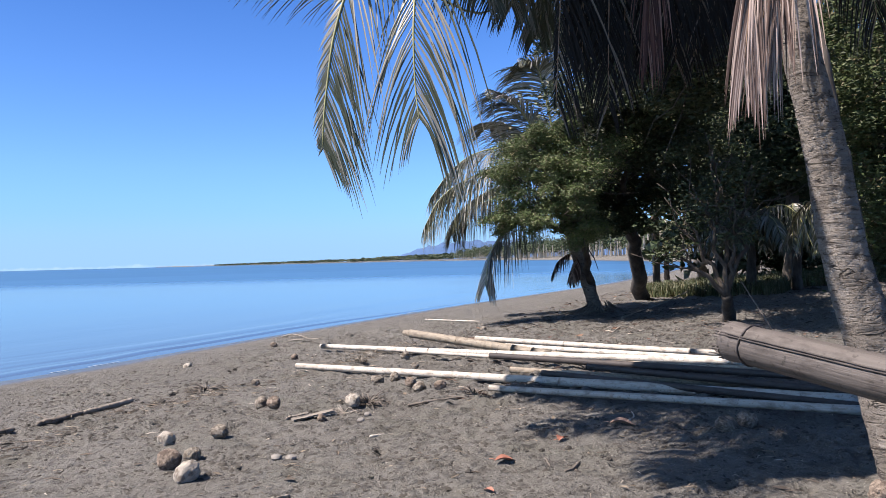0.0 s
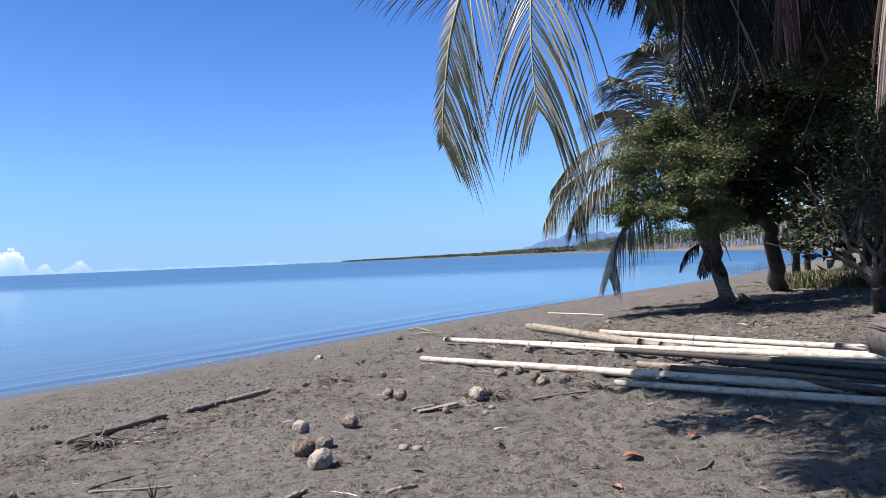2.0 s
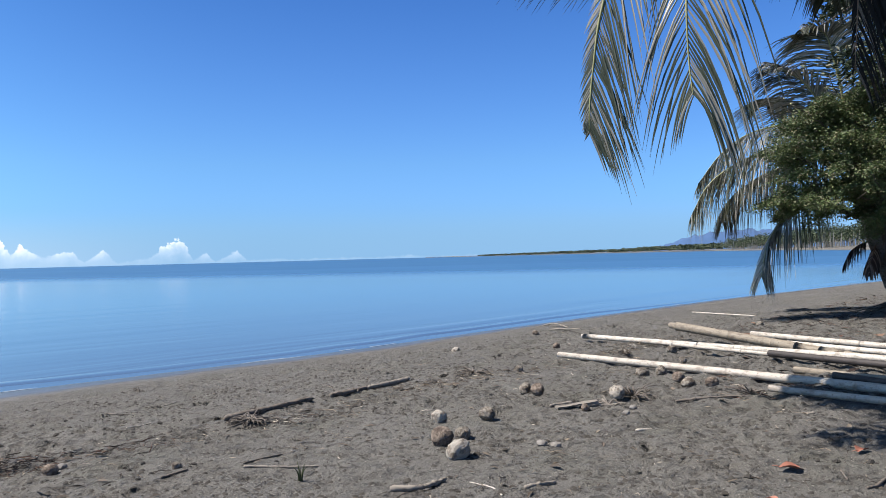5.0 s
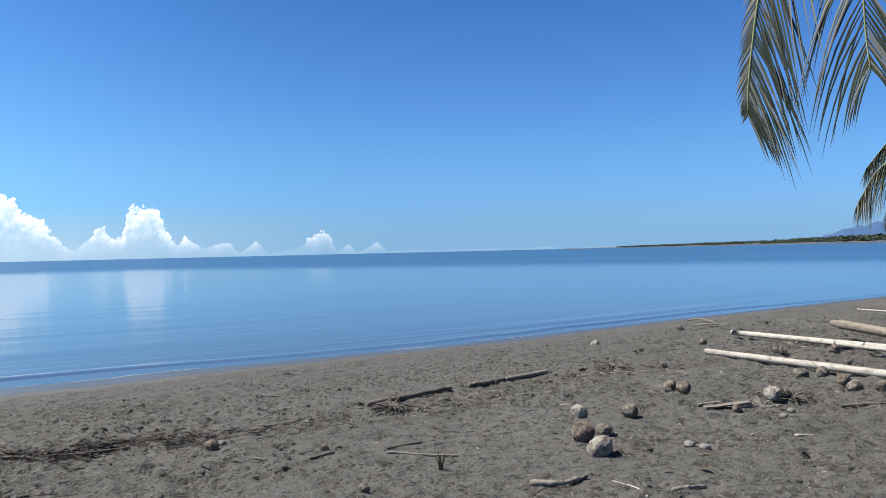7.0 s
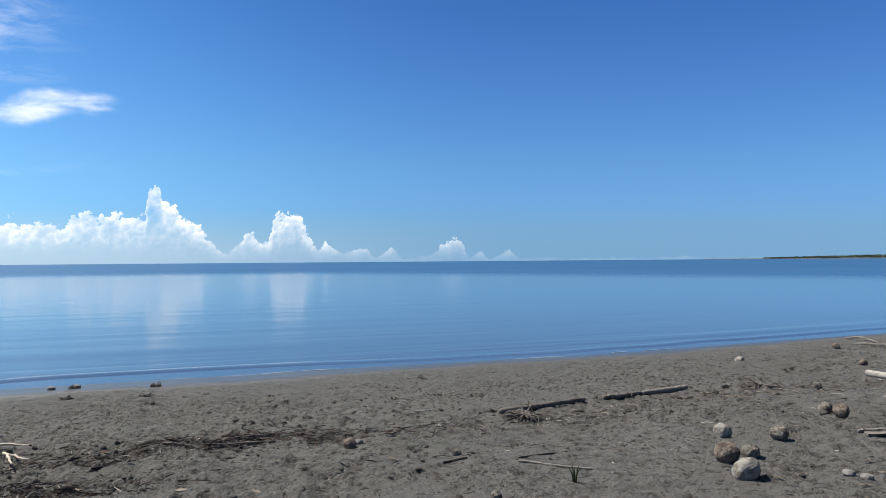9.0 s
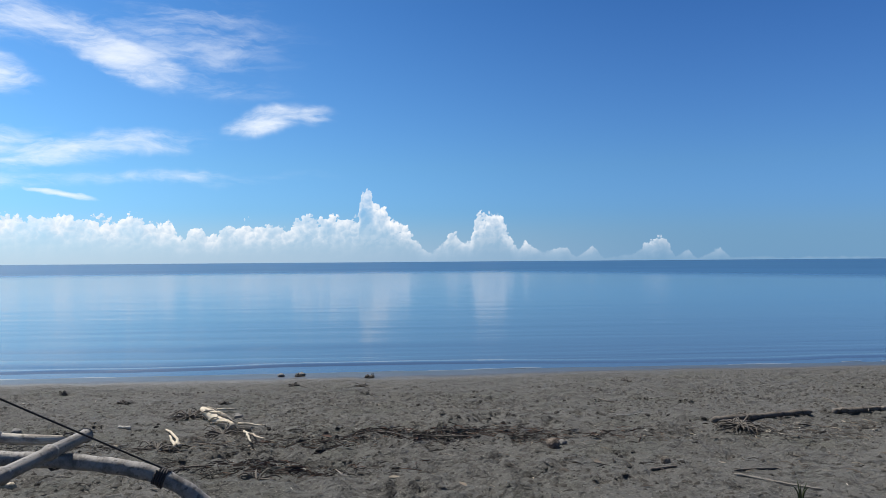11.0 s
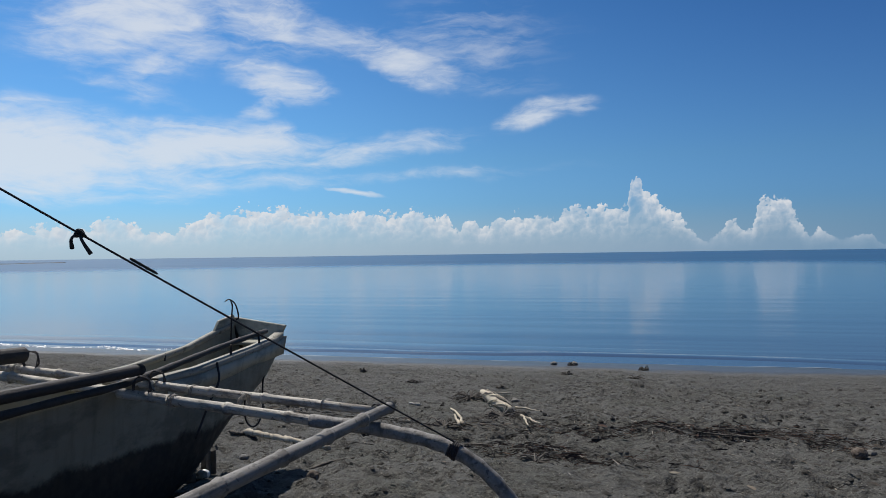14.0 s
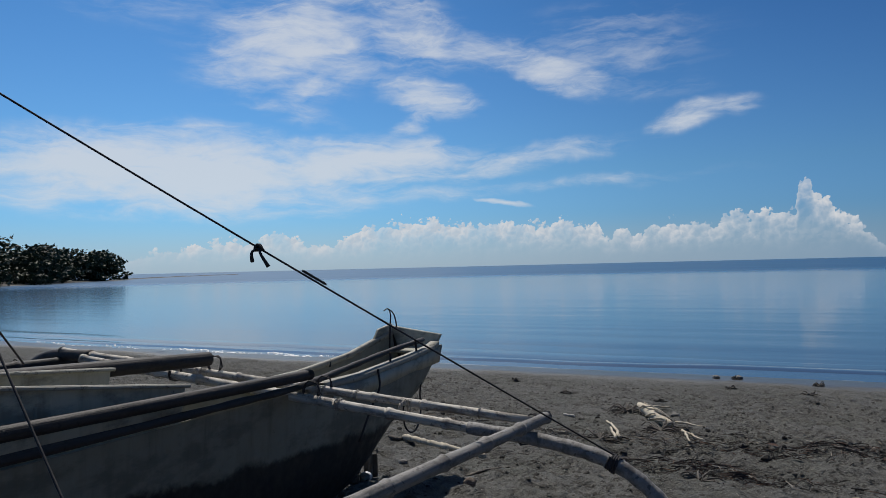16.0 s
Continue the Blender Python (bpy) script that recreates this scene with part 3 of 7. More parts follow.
def wave_edge():
    """The thin lip of foam where the water laps the sand."""
    rng = np.random.default_rng(3)
    pts = []
    for (ax, ay), (bx, by) in zip(SHORE[6:22], SHORE[7:23]):
        n = max(2, int(math.hypot(bx - ax, by - ay) / 0.25))
        for k in range(n):
            pts.append((ax + (bx - ax) * k / n, ay + (by - ay) * k / n))
    pts = np.array(pts)
    k = np.ones(41) / 41
    pts = np.stack([np.convolve(np.pad(c, 20, "edge"), k, "valid") for c in pts.T], -1)
    t = np.gradient(pts, axis=0)
    t /= np.linalg.norm(t, axis=1)[:, None]
    nrm = np.stack([-t[:, 1], t[:, 0]], -1)
    run = np.cumsum(np.r_[0, np.linalg.norm(np.diff(pts, axis=0), axis=1)])
    off = 0.25 * value_noise(run * 0.22, run * 0, 11) + 0.08 * value_noise(run * 1.3, run * 0, 12)
    wide = np.clip(-0.012 + 0.06 * value_noise(run * 0.5, run * 0, 13) + 0.03 * value_noise(run * 2.7, run * 0, 14), 0, 0.2)
    a, b = pts + nrm * (off + wide)[:, None], pts + nrm * (off - wide)[:, None]
    verts = [(x, y, SEA_Z + 0.006) for x, y in a] + [(x, y, SEA_Z + 0.006) for x, y in b]
    n = len(a)
    faces = [(i, i + 1, n + i + 1, n + i) for i in range(n - 1) if wide[i] > 0.012 and wide[i + 1] > 0.012]
    tagged(finish("foam", verts, faces, FOAM), "thin broken line of foam along the waterline", "foam", kind="structure")


wave_edge()


def glint_flecks():
    """Small white flecks that stand in for sun glints on the ripples near the boat."""
    rng = np.random.default_rng(8)
    V, F = [], []
    ends = [np.array(p) for p in ((-27.4, -14.4), (-24.6, -10.0), (-21.9, -5.2), (-20.2, -2.4))]
    for k in range(150):
        u = rng.random() ** 0.8 * 2.999
        i = int(u)
        p = ends[i] + (ends[i + 1] - ends[i]) * (u - i)
        x, y = p + rng.normal(0, 0.10, 2) + 0.25 * math.sin(u * 9) * np.array((-0.86, 0.5))
        long, r = rng.gamma(2.0, 0.05), rng.uniform(0.004, 0.013)
        d = np.array((0.5, 0.86)) + rng.normal(0, 0.12, 2)
        b = len(V)
        z = max(-0.85, float(base_height(x, y))) + 0.006
        for f, h in ((-0.5, 0.1), (-0.2, 0.9), (0.15, 1.0), (0.5, 0.1)):
            c = np.array((x, y)) + d * long * f
            V += [(c[0] + 0.86 * r * h * 2, c[1] - 0.5 * r * h * 2, z), (c[0], c[1], z + r * h * 2), (c[0] - 0.86 * r * h * 2, c[1] + 0.5 * r * h * 2, z)]
        for j in range(3):
            F += [(b + 3 * j, b + 3 * j + 1, b + 3 * j + 4, b + 3 * j + 3), (b + 3 * j + 1, b + 3 * j + 2, b + 3 * j + 5, b + 3 * j + 4)]
    tagged(finish("foam", V, F, BRIGHT_WHITE), "small white flecks standing in for sun glints at the waterline", "foam", kind="stuff")


glint_flecks()


def wavelets():
    """Low swells that run in along the shore and darken the water's edge."""
    pts = []
    for (ax, ay), (bx, by) in zip(SHORE[6:19], SHORE[7:20]):
        n = max(2, int(math.hypot(bx - ax, by - ay) / 0.3))
        pts += [(ax + (bx - ax) * k / n, ay + (by - ay) * k / n) for k in range(n)]
    pts = np.array(pts)
    k = np.ones(41) / 41
    pts = np.stack([np.convolve(np.pad(c, 20, "edge"), k, "valid") for c in pts.T], -1)
    t = np.gradient(pts, axis=0)
    t /= np.linalg.norm(t, axis=1)[:, None]
    sea = np.stack([-t[:, 1], t[:, 0]], -1)
    if shore_distance(pts[40:41, 0] + sea[40, 0], pts[40:41, 1] + sea[40, 1])[0] > shore_distance(pts[40:41, 0], pts[40:41, 1])[0]:
        sea = -sea
    run = np.cumsum(np.r_[0, np.linalg.norm(np.diff(pts, axis=0), axis=1)])
    V, F = [], []
    for row, (away, wide, high) in enumerate(((0.8, 0.45, 0.026), (2.3, 0.8, 0.018), (5.6, 1.8, 0.016))):
        off = away + 0.5 * value_noise(run * 0.10, run * 0 + row, 41) + 0.12 * value_noise(run * 0.6, run * 0 + row, 42)
        tall = high * np.clip(0.55 + 0.9 * value_noise(run * 0.08, run * 0 + 3 * row, 43), 0.0, 1.0)
        base, m = len(V), 9
        for i in range(len(pts)):
            for j in range(m):
                u = j / (m - 1) * 2 - 1
                q = pts[i] + sea[i] * (off[i] + wide * u)
                V.append((q[0], q[1], SEA_Z + 0.001 + tall[i] * math.cos(u * math.pi / 2) ** 2 - (0.006 if abs(u) == 1 else 0.0)))
            if i:
                F += [(base + (i - 1) * m + j, base + (i - 1) * m + j + 1, base + i * m + j + 1, base + i * m + j) for j in range(m - 1)]
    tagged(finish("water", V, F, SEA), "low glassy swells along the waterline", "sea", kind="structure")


wavelets()


def leaf_quads(points, size, rng, up=0.35, slim=0.45):
    """Small pointed leaves, each of two triangles folded along the middle."""
    n = len(points)
    d = rng.normal(size=(n, 3))
    d[:, 2] = np.abs(d[:, 2]) * 0.6 - up * 0.4
    d /= np.linalg.norm(d, axis=1)[:, None]
    side = np.cross(d, rng.normal(size=(n, 3)))
    side /= np.linalg.norm(side, axis=1)[:, None] + 1e-9
    long = size * rng.uniform(0.6, 1.35, n)[:, None]
    lift = np.cross(d, side) * long * 0.12
    v = np.stack([points - d * long * 0.5, points + side * long * slim * 0.5 + lift, points + d * long * 0.5, points - side * long * slim * 0.5 + lift], 1)
    f = np.arange(4 * n).reshape(n, 4)
    return v.reshape(-1, 3), np.concatenate([f[:, [0, 1, 2]], f[:, [0, 2, 3]]]) 


def blob_points(rng, centre, radius, n, hollow=0.45):
    d = rng.normal(size=(n, 3))
    d /= np.linalg.norm(d, axis=1)[:, None]
    r = hollow + (1 - hollow) * rng.random(n) ** 0.5
    bumps = 1 + 0.28 * np.sin(d[:, 0] * 5 + centre[0]) * np.cos(d[:, 1] * 4.3 + centre[1]) + 0.2 * np.sin(d[:, 2] * 7 + centre[2])
    return np.asarray(centre) + d * (r * bumps)[:, None] * np.asarray(radius)


def clump_points(rng, centre, radius, n):
    """Leaf places gathered in a dozen ragged sprays round a limb's end, with gaps between them."""
    k = 15
    d = rng.normal(size=(k, 3))
    d /= np.linalg.norm(d, axis=1)[:, None]
    hubs = d * rng.uniform(0.35, 1.05, k)[:, None]
    own = rng.integers(0, k, n)
    size = rng.uniform(0.20, 0.42, k)[own]
    p = rng.normal(size=(n, 3)) * np.array((1.0, 1.0, 0.6)) * size[:, None] * 0.62
    p += d[own] * rng.uniform(-0.25, 0.25, n)[:, None]
    p[:, 2] -= 0.35 * (p[:, 0] ** 2 + p[:, 1] ** 2)
    return np.asarray(centre) + (hubs[own] + p) * np.asarray(radius)


def woods(name, label, rng, spots, leaf, per, mat, trunks=True, low=0.42, wood=None):
    """A belt of far trees: clumps of leaves with trunks, one object."""
    V, F, I, base = [], [], [], 0
    for x, y, h, wide in spots:
        z = float(base_height(x, y))
        pts = []
        for k in range(rng.integers(4, 7)):
            c = (x + rng.normal(0, wide * 0.35), y + rng.normal(0, wide * 0.35), z + h * rng.uniform(low, 0.86))
            pts.append(blob_points(rng, c, (wide * 0.42, wide * 0.42, h * 0.2), per // 4))
        v, f = leaf_quads(np.concatenate(pts), leaf * rng.uniform(0.8, 1.2), rng, slim=0.7)
        V.append(v), F.append(f + base), I.append(np.zeros(len(f)))
        base += len(v)
        if trunks:
            for k in range(2):
                a, b = x + rng.normal(0, wide * 0.2), y + rng.normal(0, wide * 0.2)
                w2 = h * 0.014
                v = np.array([(a + sx * w2, b + sy * w2, zz) for zz in (z - 0.3, z + h * 0.6) for sx, sy in ((-1, -1), (1, -1), (1, 1), (-1, 1))])
                f = np.array([(0, 1, 5), (0, 5, 4), (1, 2, 6), (1, 6, 5), (2, 3, 7), (2, 7, 6), (3, 0, 4), (3, 4, 7)])
                V.append(v), F.append(f + base), I.append(np.ones(len(f)))
                base += 8
    ob = finish(name, np.concatenate(V), np.concatenate(F), [mat, wood or FAR_TRUNK], index=np.concatenate(I), smooth=False)
    return tagged(ob, label, "woods", kind="stuff")


def along_shore(rng, i0, i1, step, inland):
    """Spots inland of a stretch of the shore."""
    for (ax, ay), (bx, by) in zip(SHORE[i0:i1], SHORE[i0 + 1:i1 + 1]):
        d = math.hypot(bx - ax, by - ay)
        for k in range(int(d / step)):
            t = (k + rng.random()) * step / d
            s = rng.uniform(*inland)
            yield ax + (bx - ax) * t + (by - ay) / d * s, ay + (by - ay) * t - (bx - ax) / d * s


far_rng = np.random.default_rng(21)
END = len(SHORE) - 1
near_bay = [(x, y, far_rng.uniform(7, 12), far_rng.uniform(5, 8)) for x, y in along_shore(far_rng, END - 7, END - 5, 1.6, (14, 60))]
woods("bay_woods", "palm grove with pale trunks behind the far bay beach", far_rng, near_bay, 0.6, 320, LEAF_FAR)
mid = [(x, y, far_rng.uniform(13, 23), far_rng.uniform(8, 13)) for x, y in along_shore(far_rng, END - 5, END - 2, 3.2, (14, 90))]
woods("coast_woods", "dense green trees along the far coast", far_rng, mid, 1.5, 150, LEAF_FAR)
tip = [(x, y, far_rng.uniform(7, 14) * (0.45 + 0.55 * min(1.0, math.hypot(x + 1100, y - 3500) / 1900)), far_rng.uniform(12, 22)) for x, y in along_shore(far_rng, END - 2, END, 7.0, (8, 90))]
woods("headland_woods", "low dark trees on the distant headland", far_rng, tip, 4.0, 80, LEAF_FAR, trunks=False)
cape = [(x, y, far_rng.uniform(8, 13.5), far_rng.uniform(7, 11)) for x, y in along_shore(far_rng, 1, 6, 1.7, (1, 40))]
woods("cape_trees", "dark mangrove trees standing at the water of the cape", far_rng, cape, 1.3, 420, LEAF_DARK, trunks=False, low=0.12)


def hills():
    """The blue mountain behind the coast, with distance haze put into its colour."""
    rows = ((9, 0.0), (6, 0.12), (3.6, 0.42), (2.8, 0.62), (1.7, 1.0), (0.6, 1.22), (-1.0, 1.40), (-2.6, 1.50), (-3.7, 1.32), (-6, 1.45), (-9, 1.0), (-13, 1.2), (-20, 0.7), (-28, 0.9), (-40, 0.0))
    far, verts, faces = 4300.0, [], []
    for k in range(len(rows) - 1):
        for j in range(8):
            t = j / 8
            a = radians(rows[k][0] * (1 - t) + rows[k + 1][0] * t)
            e = rows[k][1] * (1 - t) + rows[k + 1][1] * t + 0.03 * math.sin(k * 3.1 + j * 1.7)
            top = far * math.tan(radians(max(e, 0.0)))
            for q, (deep, high) in enumerate(((0, 0.0), (120, 0.45), (260, 0.8), (420, 1.0), (600, 0.0))):
                verts.append((-math.sin(a) * (far - 420 + deep), math.cos(a) * (far - 420 + deep), SEA_Z - 2 + top * high * (1 + 0.06 * math.sin(j + q * 2.0 + k))))
    n = len(verts) // 5
    faces = [(5 * i + q, 5 * i + q + 1, 5 * i + q + 6, 5 * i + q + 5) for i in range(n - 1) for q in range(4)]
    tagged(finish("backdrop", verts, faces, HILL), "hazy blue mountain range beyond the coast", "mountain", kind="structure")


hills()


# the wood behind the beach, its own shade put into dark leaf colours
inland = []
for k in range(90):
    a, r = radians(far_rng.uniform(-62, -14)), far_rng.uniform(30, 75)
    if far_rng.random() < 0.75 or a < radians(-22):
        x, y = -r * math.sin(a), r * math.cos(a)
        if shore_distance(x, y) > 13:
            inland.append((x, y, far_rng.uniform(9, 15), far_rng.uniform(5, 8)))
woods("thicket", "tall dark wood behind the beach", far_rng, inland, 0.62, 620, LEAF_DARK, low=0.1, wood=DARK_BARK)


# ---- palms and trees ----
def tube(path, radii, sides=12, cap=True):
    """A swept tube along points with a radius each: vertices and faces."""
    P = [Vector(p) for p in path]
    verts, faces = [], []
    side = Vector((1, 0, 0))
    for i, p in enumerate(P):
        t = (P[min(i + 1, len(P) - 1)] - P[max(i - 1, 0)]).normalized()
        side = (side - t * side.dot(t))
        side = side.normalized() if side.length > 1e-4 else t.orthogonal().normalized()
        up = t.cross(side)
        for k in range(sides):
            a = 2 * math.pi * k / sides
            verts.append(p + (side * math.cos(a) + up * math.sin(a)) * radii[i])
    for i in range(len(P) - 1):
        for k in range(sides):
            q = (k + 1) % sides
            faces.append((i * sides + k, i * sides + q, (i + 1) * sides + q, (i + 1) * sides + k))
    if cap:
        faces.append(tuple(range(sides - 1, -1, -1)))
        faces.append(tuple((len(P) - 1) * sides + k for k in range(sides)))
    return verts, faces


def join(pieces):
    """Several (verts, faces) as one."""
    V, F = [], []
    for v, f in pieces:
        n = len(V)
        V.extend(v)
        F.extend(tuple(i + n for i in q) for q in f)
    return V, F


def spline(points, n):
    """A smooth curve of n points through the given ones."""
    P = [Vector(p) for p in points]
    P = [P[0] * 2 - P[1]] + P + [P[-1] * 2 - P[-2]]
    out, spans = [], len(P) - 3
    for i in range(n):
        u = i / (n - 1) * spans
        k = min(int(u), spans - 1)
        t = u - k
        a, b, c, d = P[k:k + 4]
        out.append(0.5 * ((2 * b) + (c - a) * t + (2 * a - 5 * b + 4 * c - d) * t * t + (3 * b - a - 3 * c + d) * t ** 3))
    return out


def moved(points, at):
    return [Vector(p) - Vector(at) for p in points]


def frond(parent, points, rng, name="frond", leaf=0.7, count=70, droop=0.6, dry=False, label="", thick=0.016, wide=0.022, start=0.12, spread=1.0, tear=0.08, across=None, lead=0.7, old=False, sides=(1.0, 1.0), leaves=None):
    """A feather palm leaf: a stalk along the points with a row of long leaflets on each side, which hang by droop."""
    line = spline(points, 28)
    at = Vector(parent.matrix_world.translation)
    line = [p - at for p in line]
    stem = tube(line, [thick * (1.25 - 1.05 * i / 27) for i in range(28)], 6)
    V, F = [], []
    down = Vector((0, 0, -1))
    for k in range(count):
        u = start + (1 - start) * (k + 0.5) / count
        f = u * 27
        i = min(int(f), 26)
        p = line[i].lerp(line[i + 1], f - i)
        t = (line[min(i + 1, 27)] - line[max(i - 1, 0)]).normalized()
        out = Vector(across) if across is not None else t.cross(Vector((0, 0, 1)))
        out = out - t * out.dot(t)
        out = out.normalized() if out.length > 0.15 else t.orthogonal().normalized()
        size = leaf * (0.55 + 0.75 * math.sin(math.pi * min(1.0, 0.16 + u * 0.82))) * (1 - 0.35 * max(0, u - 0.8) / 0.2)
        for s in (-1, 1):
            if rng.random() < tear:
                continue
            long = size * rng.uniform(0.82, 1.08) * sides[(s + 1) // 2]
            sag = droop * rng.uniform(0.75, 1.25)
            go = (out * s * spread * rng.uniform(0.85, 1.1) + t * rng.uniform(lead - 0.15, lead + 0.15) + down * 0.15).normalized()
            w0 = wide * rng.uniform(0.8, 1.2)
            q, base = p.copy(), len(V)
            steps = 5
            for j in range(steps + 1):
                a = j / steps
                d = (go * (1 - a * 0.5) + down * sag * (0.25 + 1.5 * a)).normalized()
                flat = d.cross(out * s).normalized() if j < 2 else flat
                edge = d.cross(flat).normalized()
                half = w0 * (0.55, 1.0, 0.95, 0.75, 0.45, 0.06)[j]
                V.append(q + edge * half + flat * half * 0.45)
                V.append(q)
                V.append(q - edge * half + flat * half * 0.45)
                q = q + d * (long / steps)
            for j in range(steps):
                b = base + 3 * j
                F.append((b, b + 1, b + 4, b + 3))
                F.append((b + 1, b + 2, b + 5, b + 4))
    ob = finish(name, V, F, leaves or (FROND_OLD_SHADED if old else FROND_DRY if dry else FROND), parent)
    finish("stalk", *stem, RACHIS_DRY if old or dry else RACHIS, ob)
    if label:
        ob["label"] = label
    return ob


def palm_trunk(parent, points, r0, r1, rng, rings=90, sides=20, flare=1.35, period=0.11):
    """A ringed trunk that leans along the points, wide and flaky at the foot."""
    at = Vector(parent.matrix_world.translation)
    line = [p - at for p in spline(points, rings)]
    run, radii = 0.0, []
    V, F = tube(line, [1.0] * rings, sides)
    for i in range(rings):
        u = i / (rings - 1)
        run += (line[i] - line[i - 1]).length if i else 0.0
        r = (r0 + (r1 - r0) * u) * (1 + (flare - 1) * max(0.0, 1 - u * 6) ** 2)
        flaky = max(0.0, 1 - run / 2.4)
        for k in range(sides):
            j = i * sides + k
            d = V[j] - line[i]
            q = d * 1.0 + Vector((0, 0, run))
            skew = 1.3 * noise.noise(Vector((d.x * 1.4, d.y * 1.4, run * 2.2)))
            ring = ((run + skew * period) / period) % 1.0
            step = 0.015 * (0.5 - ring) - (0.030 if ring > 0.91 else 0.0)
            lumps = 0.05 * noise.noise(q * 2.0) + (0.026 + 0.05 * flaky) * noise.noise(Vector((d.x * 4, d.y * 4, run * 9))) + 0.03 * flaky * noise.noise(Vector((d.x * 9, d.y * 9, run * 22)))
            V[j] = line[i] + d * r * (1 + step + lumps)
    return finish("trunk", V, F, PALM_BARK, parent)


def roots(parent, r, rng, n=70):
    """The fringe of thin roots round a palm's foot."""
    pieces = []
    for k in range(n):
        a = rng.uniform(0, 2 * math.pi)
        d = Vector((math.cos(a), math.sin(a), 0))
        long = rng.uniform(0.2, 0.7)
        p = [d * r * 0.8 + Vector((0, 0, rng.uniform(0.05, 0.35))), d * (r + long * 0.45) + Vector((0, 0, rng.uniform(0.06, 0.14))), d * (r + long) + Vector((rng.normal(0, 0.05), rng.normal(0, 0.05), -0.02))]
        pieces.append(tube(spline(p, 5), [0.012] * 5, 4, False))
    return finish("root_mat", *join(pieces), DRIFT_DARK, parent, "matted brown roots")


palm_rng = np.random.default_rng(8)


def LOOK(x, y, reach):
    """A place at that level distance, by its angles to the side and upward as seen from where the walk begins."""
    d = Vector((0.00018, 0.99990, 0.01431)) + Vector((0.99966, 0.00020, -0.02601)) * ((x - 784) / 1304.2) - Vector((0.02601, -0.01431, 0.99956)) * ((y - 441) / 1304.2)
    return Vector((0, 0, 1.5623)) + d * (reach / math.hypot(d.x, d.y))



# the leaning palm beside the camera, with its curtain of hanging leaves
palm = empty("palm_tree", (3.124, 4.827, -0.083), "leaning coconut palm with ringed grey trunk and hanging fronds on sand", "palm tree")
CROWN = Vector((2.029, 4.896, 5.380))
palm_trunk(palm, [(3.20, 4.90, -0.33), (3.053, 4.932, 0.077), (2.868, 4.984, 0.941), (2.699, 4.964, 1.552), (2.592, 4.908, 2.085), (2.491, 4.848, 2.454), (2.379, 4.793, 2.816), (2.328, 4.762, 3.177), (2.16, 4.83, 4.3), CROWN], 0.178, 0.082, palm_rng, rings=380, sides=44, flare=1.35)
NEAR = dict(leaf=0.66, count=92, wide=0.0058, thick=0.012, start=0.3)
VIEW = Vector((0.97, -0.2, 0))
# two sunlit fronds that hang over the beach
frond(palm, [CROWN, (0.521, 4.772, 4.912), (-0.177, 4.497, 3.894), (-0.486, 4.323, 3.241), (-0.599, 4.278, 2.895), (-0.645, 4.251, 2.591), (-0.667, 4.228, 2.374), (-0.674, 4.227, 2.220)], palm_rng, droop=0.26, spread=0.56, across=VIEW, lead=0.8, sides=(0.22, 1.0), **dict(NEAR, count=78, leaf=0.68))
frond(palm, [CROWN, LOOK(880, -420, 4.9), LOOK(775, -230, 4.5), LOOK(742, -70, 4.3), LOOK(732, 40, 4.15), LOOK(735, 150, 4.1), LOOK(742, 215, 4.05)], palm_rng, droop=0.85, spread=0.46, across=VIEW, lead=0.55, leaf=0.86, count=36, wide=0.0060, thick=0.012, start=0.45, sides=(0.8, 1.15), tear=0.16)
frond(palm, [CROWN, (1.113, 5.488, 5.487), (0.644, 6.166, 4.880), (0.365, 6.590, 4.500), (0.413, 6.787, 4.060)], palm_rng, droop=0.6, spread=0.6, across=VIEW, leaf=0.85, count=80, wide=0.011, start=0.3)
frond(palm, [CROWN, (1.403, 5.834, 5.545), (1.136, 6.704, 5.000), (0.860, 7.148, 4.570), (0.756, 7.361, 4.091)], palm_rng, droop=0.6, spread=0.6, across=VIEW, leaf=0.85, count=80, wide=0.011, start=0.3)
frond(palm, [CROWN, (1.587, 6.200, 5.792), (1.427, 7.261, 5.280), (1.220, 7.704, 4.616), (1.080, 7.927, 3.970)], palm_rng, droop=0.7, spread=0.6, across=VIEW, leaf=0.85, count=80, wide=0.011, start=0.3)
